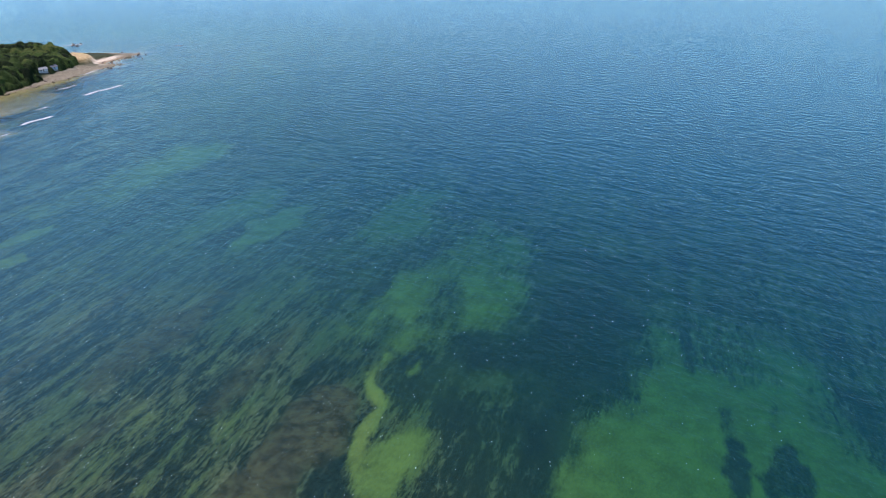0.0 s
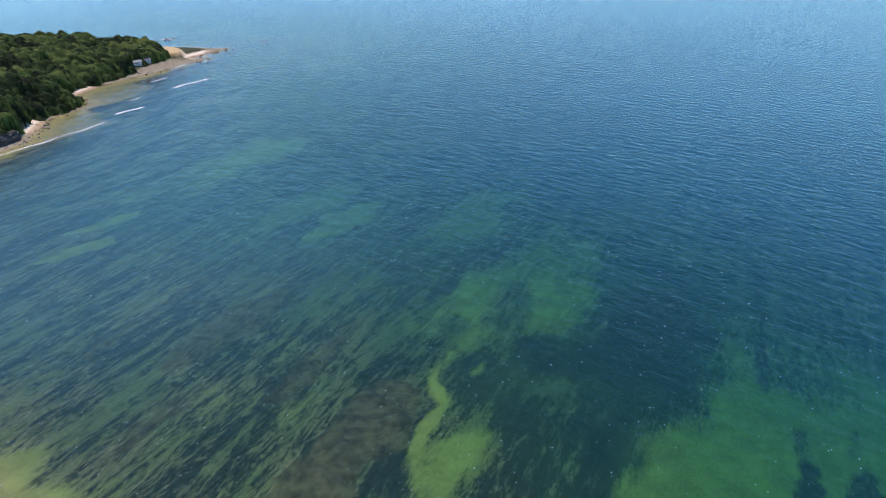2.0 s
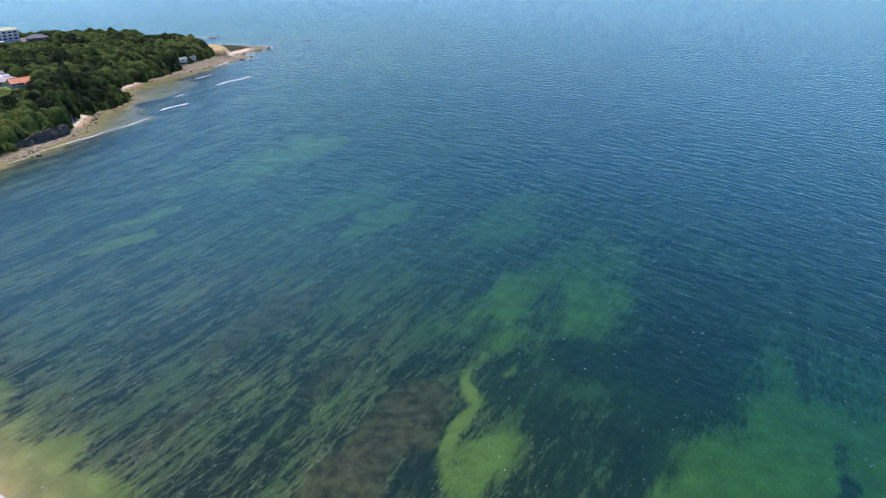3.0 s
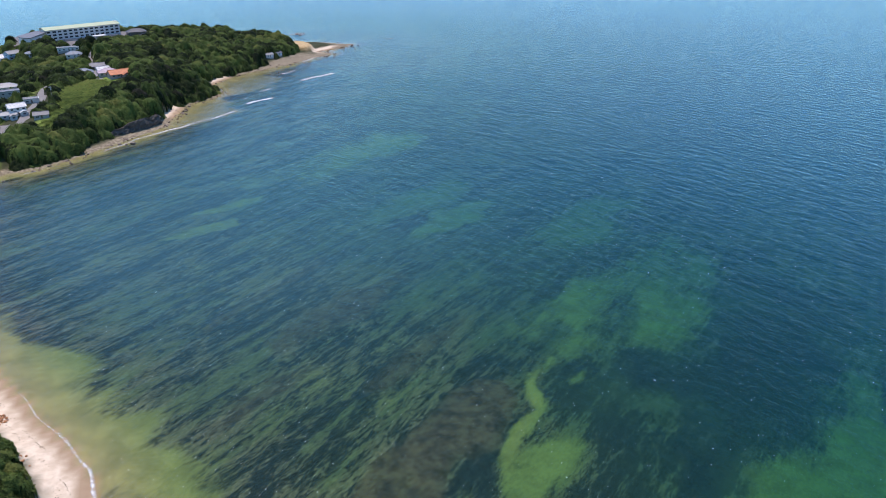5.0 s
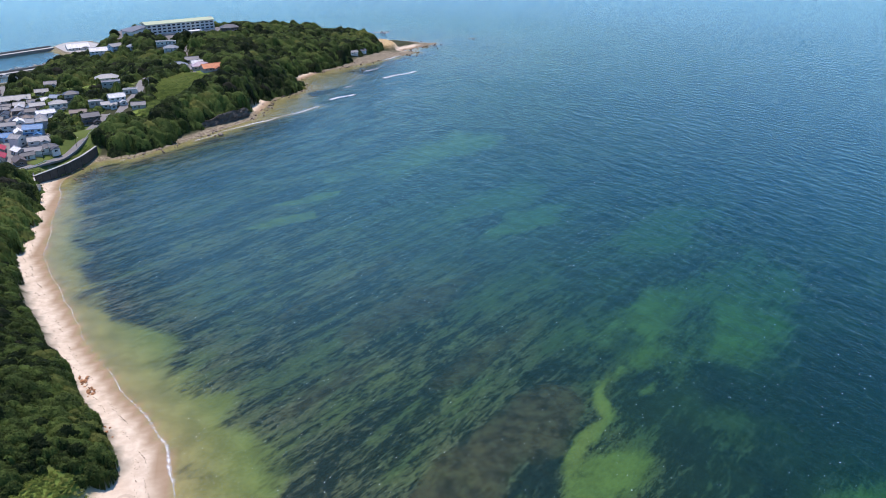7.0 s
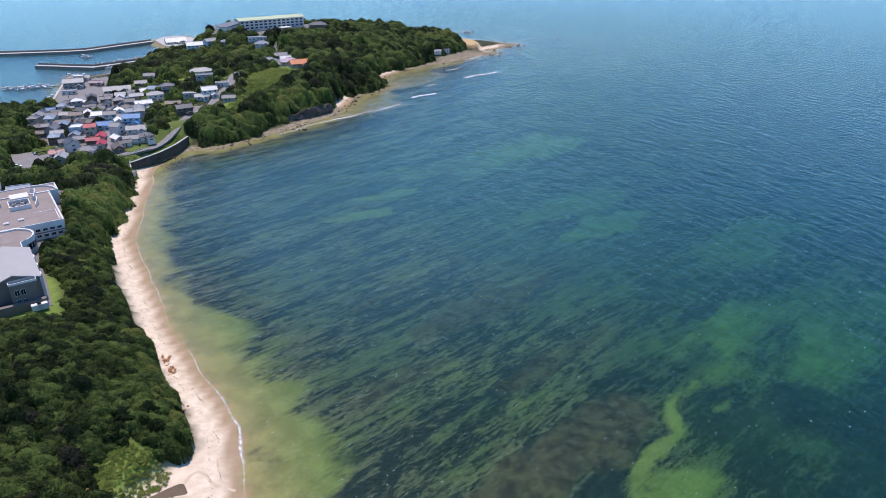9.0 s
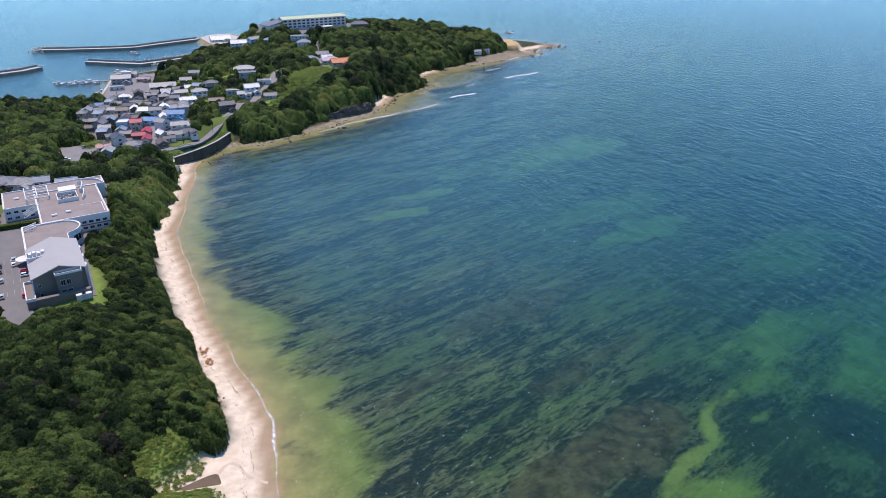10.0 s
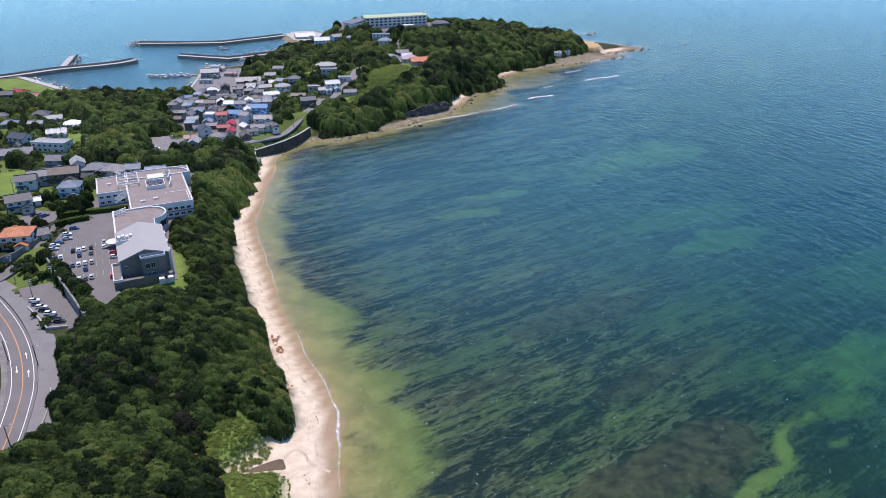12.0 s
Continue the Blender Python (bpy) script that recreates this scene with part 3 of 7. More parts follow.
# ---------------------------------------------------------------- more materials
def make_tiles(name, color, pitch=0.9):
    """Roof tiles or ribbed sheet: fine courses with a dirty, patchy tone that differs from roof to roof."""
    n = Nodes(name)
    co = n.add("ShaderNodeTexCoord").outputs["Object"]
    r = n.add("ShaderNodeObjectInfo").outputs["Random"]
    course = n.add("ShaderNodeTexWave", {"Vector": co, "Scale": pitch, "Distortion": 0.3}, wave_type="BANDS", bands_direction="Y").outputs["Fac"]
    dirt = n.noise(co, 0.6, 5)
    v = n.math("ADD", n.math("MULTIPLY", dirt, 0.8), n.math("MULTIPLY", r, 0.35))
    c = n.mix(n.step(v, 0.25, 0.85), tuple(k * 0.62 for k in color), tuple(min(1, k * 1.25) for k in color))
    c = n.mix(n.math("MULTIPLY", course, 0.25), c, tuple(k * 0.5 for k in color))
    return n.principled(color=c, rough=0.55, spec=0.4, normal=n.bump(course, 0.3, 0.06))


TILES = {
    "slate": make_tiles("slate_tiles", (0.07, 0.073, 0.085)), "grey": make_tiles("grey_tiles", (0.15, 0.15, 0.16)), "pale": make_tiles("pale_sheet_roof", (0.31, 0.30, 0.285)),
    "brown": make_tiles("brown_tiles", (0.12, 0.092, 0.075)), "red": make_tiles("red_roof", (0.36, 0.04, 0.06)), "blue": make_tiles("blue_sheet_roof", (0.09, 0.22, 0.42)),
    "orange": make_tiles("orange_tiles", (0.55, 0.20, 0.08)), "white": make_tiles("white_sheet_roof", (0.68, 0.66, 0.63)), "pink": make_tiles("faded_pink_tiles", (0.46, 0.24, 0.20)),
    "mauve": make_tiles("mauve_tiles", (0.36, 0.28, 0.31)), "steel": make_tiles("blue_grey_tiles", (0.20, 0.24, 0.29)),
}
WALLS = {
    "white": plain("white_plaster", (0.66, 0.63, 0.58), 0.8, 0.12, 0.5, 5), "beige": plain("beige_plaster", (0.52, 0.45, 0.35), 0.8, 0.15, 0.5, 5), "grey": plain("grey_plaster", (0.36, 0.34, 0.32), 0.8, 0.15, 0.5, 5),
    "wood": plain("dark_boards", (0.16, 0.12, 0.09), 0.8, 0.25, 0.8, 9), "sky": plain("pale_blue_plaster", (0.42, 0.52, 0.60), 0.8, 0.1, 0.5, 5), "pink": plain("pink_plaster", (0.55, 0.36, 0.30), 0.8, 0.12, 0.5, 5),
}
GLASS = plain("window_glass", (0.025, 0.03, 0.035), 0.08, 0.3, 0.4, 2.0)
FRAME = plain("window_frame_metal", (0.55, 0.55, 0.55), 0.45, 0.1)
WHITE = plain("white_paint", (0.64, 0.62, 0.60), 0.6, 0.07, 0.3, 4)
ROOF_DECK = plain("brown_roof_membrane", (0.25, 0.205, 0.18), 0.9, 0.16, 0.18, 2.5, 0.1)
TAUPE = plain("taupe_tile_cladding", (0.17, 0.137, 0.118), 0.6, 0.12, 0.4, 7)
SHEET = plain("grey_metal_roof", (0.37, 0.345, 0.325), 0.75, 0.06, 0.12, 2.0)
RUBBER, CHROME = plain("rubber", (0.02, 0.02, 0.02), 0.85, 0.1), plain("rim_metal", (0.5, 0.5, 0.5), 0.35, 0.1, metal=0.8)
RED_LAMP, CLEAR_LAMP = plain("red_lamp_glass", (0.4, 0.02, 0.02), 0.2, 0.05), plain("clear_lamp_glass", (0.75, 0.75, 0.72), 0.15, 0.05)
LINE_WHITE, LINE_ORANGE = plain("road_line_white", (0.74, 0.74, 0.72), 0.8, 0.2, 0.8, 6), plain("road_line_orange", (0.62, 0.30, 0.10), 0.8, 0.2, 0.8, 6)
BARK = plain("bark", (0.10, 0.075, 0.055), 0.9, 0.3, 1.0, 8)
EARTH = plain("orange_earth", (0.40, 0.20, 0.09), 0.95, 0.35, 0.8, 4.0, 0.3)
ROCK = plain("shore_rock", (0.21, 0.16, 0.12), 0.9, 0.45, 0.6, 3.0, 0.4)
# cliff rock: shadow of the seaward face put into the base colour
CLIFF = plain("cliff_rock", (0.075, 0.066, 0.056), 0.95, 0.45, 0.25, 1.5, 0.5)
PAINTS = {k: plain("car_paint_" + k, c, 0.28, 0.03, each=0.05) for k, c in {
    "white": (0.78, 0.78, 0.77), "black": (0.02, 0.02, 0.022), "silver": (0.45, 0.46, 0.47), "blue": (0.035, 0.08, 0.21), "red": (0.45, 0.03, 0.05), "grey": (0.14, 0.145, 0.16)}.items()}
DRIFTWOOD = plain("dry_wrack", (0.13, 0.09, 0.06), 0.95, 0.4, 1.0, 8)


def make_foam():
    n = Nodes("sea_foam")
    p = n.place()
    v = n.math("ADD", n.math("MULTIPLY", n.noise(p, 0.7, 4), 0.45), n.math("MULTIPLY", n.noise(p, 2.6, 4), 0.55))
    a = n.step(n.math("ADD", v, n.math("MULTIPLY", n.math("SUBTRACT", n.attr("thick"), 0.5), 0.5)), 0.40, 0.72)
    white = n.add("ShaderNodeBsdfDiffuse", {0: (0.82, 0.83, 0.82)}).outputs[0]
    return n.end(n.add("ShaderNodeMixShader", {0: a, 1: n.add("ShaderNodeBsdfTransparent").outputs[0], 2: white}).outputs[0])


FOAM = make_foam()


def make_pool():
    n = Nodes("brown_pool_water")
    p = n.place()
    c = n.mix(n.noise(p, 0.3), (0.085, 0.058, 0.026), (0.20, 0.14, 0.07))
    return n.principled(color=c, rough=0.06, normal=n.bump(n.noise(p, 2.0), 0.1, 0.05))


POOL = make_pool()


# ---------------------------------------------------------------- building blocks
def part(name, bm, material, parent=None, label=""):
    """Link a bmesh as one mesh object under a thing or a part."""
    me = bpy.data.meshes.new(name)
    bm.to_mesh(me)
    bm.free()
    for m in material if isinstance(material, (list, tuple)) else [material]:
        me.materials.append(m)
    ob = new(name, me)
    ob.parent = parent
    return tagged(ob, label)


def share(name, me, parent, m):
    ob = new(name, me)
    ob.parent = parent
    ob.matrix_basis = m
    return ob


def thing(name, x, y, z, turn, label, category, group="", kind=""):
    ob = new(name)
    ob.empty_display_size = 0.5
    ob.matrix_basis = pose(x, y, z, 0, 0, turn)
    return tagged(ob, label, category, group, kind)


def brick(bm, x0, x1, y0, y1, z0, z1, bevel=0.0, mat=0):
    r = bmesh.ops.create_cube(bm, size=1, matrix=Matrix.LocRotScale(((x0 + x1) / 2, (y0 + y1) / 2, (z0 + z1) / 2), None, (abs(x1 - x0), abs(y1 - y0), abs(z1 - z0))))
    fs = {f for v in r["verts"] for f in v.link_faces}
    for f in fs:
        f.material_index = mat
    if bevel:
        es = list({e for f in fs for e in f.edges})
        bmesh.ops.bevel(bm, geom=es, offset=bevel, segments=1, affect="EDGES")
    return bm


def block(*a, **k):
    return brick(bmesh.new(), *a, **k)


def solid(bm, ring, z0, z1, mat=0):
    """Upright prism over a ring of (x, y); z0 and z1 are numbers or lists."""
    lo = z0 if isinstance(z0, (list, tuple)) else [z0] * len(ring)
    hi = z1 if isinstance(z1, (list, tuple)) else [z1] * len(ring)
    a = [bm.verts.new((x, y, z)) for (x, y), z in zip(ring, lo)]
    b = [bm.verts.new((x, y, z)) for (x, y), z in zip(ring, hi)]
    n = len(ring)
    fs = [bm.faces.new((a[i], a[(i + 1) % n], b[(i + 1) % n], b[i])) for i in range(n)]
    fs += [bm.faces.new(b), bm.faces.new(a[::-1])]
    for f in fs:
        f.material_index = mat
    bmesh.ops.recalc_face_normals(bm, faces=fs)
    return bm


def tube(bm, p0, p1, r0, r1, n=8, mat=0):
    p0, p1 = Vector(p0), Vector(p1)
    d = p1 - p0
    m = Matrix.Translation((p0 + p1) / 2) @ d.to_track_quat("Z", "Y").to_matrix().to_4x4()
    r = bmesh.ops.create_cone(bm, cap_ends=True, segments=n, radius1=r0, radius2=r1, depth=d.length, matrix=m)
    for f in {f for v in r["verts"] for f in v.link_faces}:
        f.material_index = mat
    return bm


def gable(w, d, z, rise, over=0.6, thick=0.22):
    """Gable roof, ridge along x, with eaves and a real thickness."""
    x, y = w / 2 + over, d / 2 + over
    drop = rise * over / (d / 2)
    prof = [(-y, z - drop), (0, z + rise), (y, z - drop), (y, z - drop - thick), (0, z + rise - thick), (-y, z - drop - thick)]
    bm = bmesh.new()
    a, b = [bm.verts.new((-x, p, q)) for p, q in prof], [bm.verts.new((x, p, q)) for p, q in prof]
    for i in range(6):
        bm.faces.new((a[i], b[i], b[(i + 1) % 6], a[(i + 1) % 6]))
    for s in (a, b):
        bm.faces.new((s[0], s[1], s[4], s[5]))
        bm.faces.new((s[1], s[2], s[3], s[4]))
    bmesh.ops.recalc_face_normals(bm, faces=bm.faces)
    return bm


def hip(w, d, z, rise, over=0.6, thick=0.22):
    x, y = w / 2 + over, d / 2 + over
    k = max(x - y, 0.15) if w >= d else 0.15
    ky = 0.0 if w >= d else y - x
    bm = bmesh.new()
    e = [bm.verts.new(p) for p in ((-x, -y, z), (x, -y, z), (x, y, z), (-x, y, z))]
    u = [bm.verts.new((p.co.x, p.co.y, z - thick)) for p in e]
    if w >= d:
        r = [bm.verts.new((-k, 0, z + rise)), bm.verts.new((k, 0, z + rise))]
        fs = [(e[0], e[1], r[1], r[0]), (e[1], e[2], r[1]), (e[2], e[3], r[0], r[1]), (e[3], e[0], r[0])]
    else:
        r = [bm.verts.new((0, -ky, z + rise)), bm.verts.new((0, ky, z + rise))]
        fs = [(e[0], e[1], r[0]), (e[1], e[2], r[1], r[0]), (e[2], e[3], r[1]), (e[3], e[0], r[0], r[1])]
    for f in fs:
        bm.faces.new(f)
    for i in range(4):
        bm.faces.new((u[i], u[(i + 1) % 4], e[(i + 1) % 4], e[i]))
    bm.faces.new(u[::-1])
    bmesh.ops.recalc_face_normals(bm, faces=bm.faces)
    return bm


_window_meshes = {}


def window_mesh(w, h):
    """Frame with two panes, lying in the xz plane and facing -y."""
    key = (round(w, 1), round(h, 1))
    if key not in _window_meshes:
        bm = block(-w / 2, w / 2, -0.09, 0.05, -h / 2, h / 2)
        brick(bm, -w / 2 + 0.08, -0.04, -0.11, 0.0, -h / 2 + 0.08, h / 2 - 0.08, mat=1)
        brick(bm, 0.04, w / 2 - 0.08, -0.11, 0.0, -h / 2 + 0.08, h / 2 - 0.08, mat=1)
        me = bpy.data.meshes.new("window")
        bm.to_mesh(me)
        bm.free()
        me.materials.append(FRAME)
        me.materials.append(GLASS)
        _window_meshes[key] = me
    return _window_meshes[key]


def window(parent, side, along, out, z, w=1.6, h=1.2):
    """side: 0 faces -y, 1 faces +x, 2 faces +y, 3 faces -x."""
    m = pose(0, 0, 0, 0, 0, 90 * side) @ pose(along, -out, z)
    return share("window", window_mesh(w, h), parent, m)


HOMES = []
TAKEN = []          # x, y, radius of what stands on the land
WALL_WORDS = {"white": "white plaster", "beige": "beige plaster", "grey": "grey plaster", "wood": "dark boarded", "sky": "pale blue", "pink": "pink plaster"}
ROOF_WORDS = {"slate": "dark slate-coloured tile roof", "grey": "grey tile roof", "pale": "pale sheet roof", "brown": "brown tile roof", "red": "red roof", "blue": "blue sheet roof", "orange": "orange tile roof",
              "white": "white sheet roof", "pink": "faded pink tile roof", "mauve": "mauve tile roof", "steel": "blue-grey tile roof"}


def house(x, y, turn, w, d, storeys, shape, wall, roof, group="houses of the town"):
    if group.endswith("town"):
        w, d = (w * 0.82, d * 0.9) if w > 9 else (w, d)
        if int(x * 7) % 3 == 0:
            turn += 90
    elif group.endswith("institute"):
        w = w * 0.85
    z = float(ground_z(np.array([x]), np.array([y]))[0])
    h = 2.8 * storeys + 0.4
    word = {1: "single-storey", 2: "two-storey", 3: "three-storey"}[storeys]
    name = "house" if d > 5 else "shed"
    ob = thing(name, x, y, z, turn, "%s %s %s with %s" % (word, WALL_WORDS[wall], name, ROOF_WORDS[roof]), name, group)
    bm = block(-w / 2, w / 2, -d / 2, d / 2, -2.0, h)
    rise = 0.28 * min(w, d) if shape == "hip" else 0.27 * d
    if shape == "gable":
        solid(bm, [(-w / 2, -d / 2), (-w / 2, 0), (-w / 2, d / 2), (w / 2, d / 2), (w / 2, 0), (w / 2, -d / 2)], h - 0.05, [h, h + rise - 0.25, h, h, h + rise - 0.25, h])
    part("wall", bm, WALLS[wall], ob)
    part("foundation", block(-w / 2 - 0.08, w / 2 + 0.08, -d / 2 - 0.08, d / 2 + 0.08, -2.0, 0.45), CONCRETE, ob)
    if shape == "gable":
        part("roof", gable(w, d, h, rise), TILES[roof], ob)
        part("ridge", block(-w / 2 - 0.65, w / 2 + 0.65, -0.22, 0.22, h + rise - 0.08, h + rise + 0.22, 0.06), TILES[roof], ob)
    elif shape == "hip":
        part("roof", hip(w, d, h, rise), TILES[roof], ob)
        k = max(abs(w - d) / 2, 0.4)
        a, b = (k, 0.2) if w >= d else (0.2, k)
        part("ridge", block(-a, a, -b, b, h + rise - 0.1, h + rise + 0.2, 0.05), TILES[roof], ob)
    else:
        part("roof", block(-w / 2 - 0.2, w / 2 + 0.2, -d / 2 - 0.2, d / 2 + 0.2, h, h + 0.18), TILES[roof], ob)
        part("parapet", ring_wall(-w / 2 - 0.2, w / 2 + 0.2, -d / 2 - 0.2, d / 2 + 0.2, h + 0.1, h + 0.55, 0.2), WALLS[wall], ob)
    if storeys == 2 and shape != "flat" and w > 9:
        a = w * 0.5
        bm = bmesh.new()
        solid(bm, [(-w / 2 - 0.3, -d / 2 - 1.3), (-w / 2 + a, -d / 2 - 1.3), (-w / 2 + a, -d / 2), (-w / 2 - 0.3, -d / 2)], [2.6, 2.6, 3.1, 3.1], [2.75, 2.75, 3.25, 3.25])
        part("lean_to_roof", bm, TILES[roof], ob)
    if w > 10 and shape != "flat":
        a, e = w * 0.42, 3.6
        x0 = w / 2 - a - 0.4
        part("annex_wall", block(x0, x0 + a, -d / 2 - e, -d / 2 - 0.01, -2.0, 2.6), WALLS[wall], ob)
        bm = gable(e + 0.4, a, 2.6, 0.25 * a, 0.4)
        bmesh.ops.transform(bm, matrix=pose(x0 + a / 2, -d / 2 - e / 2 + 0.2, 0, 0, 0, 90), verts=bm.verts)
        part("annex_roof", bm, TILES[roof], ob)
        window(ob, 0, x0 + a / 2, d / 2 + e, 1.4, 1.8, 1.2)
    for s in range(storeys):
        for side, span, out in ((0, w, d / 2), (1, d, w / 2), (3, d, w / 2)):
            n = max(1, int(span // 3.6)) if side == 0 else max(1, int(span // 5))
            for i in range(n):
                if side == 0 and s == 0 and i == n // 2:
                    continue
                window(ob, side, (i + 0.5) * span / n - span / 2, out, 1.7 + 2.8 * s, 1.7, 1.2)
    part("door", block(-0.5 + w * 0.03, 0.5 + w * 0.03, -d / 2 - 0.06, -d / 2 + 0.05, 0.45, 2.5), WALLS["wood"], ob)
    TAKEN.append((x, y, max(w, d) / 2 + 1.8))
    TAKEN.append((x, y - d / 2 - 3.0, w / 2 + 1.0))
    HOMES.append((x, y, w))
    return ob


def ring_wall(x0, x1, y0, y1, z0, z1, t):
    bm = block(x0, x1, y0, y0 + t, z0, z1)
    brick(bm, x0, x1, y1 - t, y1, z0, z1)
    brick(bm, x0, x0 + t, y0 + t, y1 - t, z0, z1)
    brick(bm, x1 - t, x1, y0 + t, y1 - t, z0, z1)
    return bm


def chain(points, step):
    """A polyline cut into even steps: places and directions."""
    pts = np.array(points, float)
    seg = np.hypot(*np.diff(pts, axis=0).T)
    s = np.concatenate([[0], np.cumsum(seg)])
    n = max(2, int(s[-1] / step) + 1)
    t = np.linspace(0, s[-1], n)
    q = np.stack([np.interp(t, s, pts[:, 0]), np.interp(t, s, pts[:, 1])], 1)
    d = np.gradient(q, axis=0)
    return q, d / np.linalg.norm(d, axis=1)[:, None], t


def smoothed(points, rounds=2):
    pts = [np.array(p, float) for p in points]
    for _ in range(rounds):
        q = [pts[0]]
        for a, b in zip(pts, pts[1:]):
            q += [a * 0.75 + b * 0.25, a * 0.25 + b * 0.75]
        pts = q + [pts[-1]]
    return pts


def band(name, points, half, z, material, thick=0.3, lift=0.0, offset=0.0, step=4.0, dash=None):
    """A strip of road or paint that follows the ground; z: a height or None for the ground's own."""
    q, d, t = chain(points, step)
    n = np.stack([-d[:, 1], d[:, 0]], 1)
    mid = q + n * offset
    h = ground_z(mid[:, 0], mid[:, 1]) if z is None else np.full(len(q), float(z))
    if z is None:
        for _ in range(6):
            h[1:-1] = (h[:-2] + h[1:-1] + h[2:]) / 3
    bm = bmesh.new()
    rows = []
    for p, m, zz in zip(mid, n, h + lift):
        rows.append([bm.verts.new((*(p - m * half), zz)), bm.verts.new((*(p + m * half), zz)), bm.verts.new((*(p + m * half), zz - thick)), bm.verts.new((*(p - m * half), zz - thick))])
    for i, (a, b) in enumerate(zip(rows, rows[1:])):
        if dash and (t[i] % dash) > dash * 0.5:
            continue
        for k in range(4):
            bm.faces.new((a[k], a[(k + 1) % 4], b[(k + 1) % 4], b[k]))
    bm.faces.new(rows[0])
    bm.faces.new(rows[-1][::-1])
    bmesh.ops.recalc_face_normals(bm, faces=bm.faces)
    return bm


def wall_along(points, z0, z1, half, step=6.0):
    """An upright wall; z0, z1: heights of foot and top, numbers or one a point."""
    q, d, t = chain(points, step)
    n = np.stack([-d[:, 1], d[:, 0]], 1)
    lo = np.interp(np.linspace(0, 1, len(q)), np.linspace(0, 1, len(np.atleast_1d(z0))), np.atleast_1d(z0))
    hi = np.interp(np.linspace(0, 1, len(q)), np.linspace(0, 1, len(np.atleast_1d(z1))), np.atleast_1d(z1))
    bm = bmesh.new()
    rows = [[bm.verts.new((*(p - m * half), b)), bm.verts.new((*(p + m * half), b)), bm.verts.new((*(p + m * half), a)), bm.verts.new((*(p - m * half), a))] for p, m, a, b in zip(q, n, lo, hi)]
    for a, b in zip(rows, rows[1:]):
        for k in range(4):
            bm.faces.new((a[k], a[(k + 1) % 4], b[(k + 1) % 4], b[k]))
    bm.faces.new(rows[0])
    bm.faces.new(rows[-1][::-1])
    bmesh.ops.recalc_face_normals(bm, faces=bm.faces)
    return bm


def slab(ring, z, thick=0.4):
    bm = solid(bmesh.new(), ring, z - thick, z)
    return bm


# ---------------------------------------------------------------- roads and paved ground
MAIN_ROAD = smoothed(MAIN_LINE)
SIDE_ROAD = smoothed([(-187.9, 257.1), (-183.3, 269.6), (-179.5, 280.7), (-181, 294.5), (-183.7, 309.4), (-176.7, 323.4)])
COAST_ROAD = smoothed([(-186.3, 397.6), (-171.5, 426.8), (-154.5, 441), (-141.3, 445.9), (-126.6, 461.2), (-114.7, 486), (-101, 521.3), (-95.5, 554.1)])
HILL_ROAD = smoothed([(-86.6, 534.7), (-83.5, 569.3), (-76.5, 594.7), (-77.4, 636.8), (-74.8, 670.8)])
HOTEL_DRIVE = smoothed([(-36.8, 652.5), (-42.5, 699.5), (-47, 739), (-42.1, 790.6), (-31.4, 831.9)])
VILLAGE_STREET = smoothed([(-143.4, 452.4), (-141.6, 481.6), (-153.5, 519.2), (-159.3, 562.2), (-173.8, 605.7)])
ROADS = [(MAIN_ROAD, 7.0), (SIDE_ROAD, 3.5), (COAST_ROAD, 3.2), (HILL_ROAD, 6.5), (HOTEL_DRIVE, 3.5), (VILLAGE_STREET, 2.5)]


FADED_LINE = plain("faded_line_paint", (0.36, 0.36, 0.35), 0.85, 0.3, 0.9, 6)
VERGE = plain("pale_asphalt", (0.205, 0.192, 0.18), 0.9, 0.15, 0.2, 4.0, 0.1)


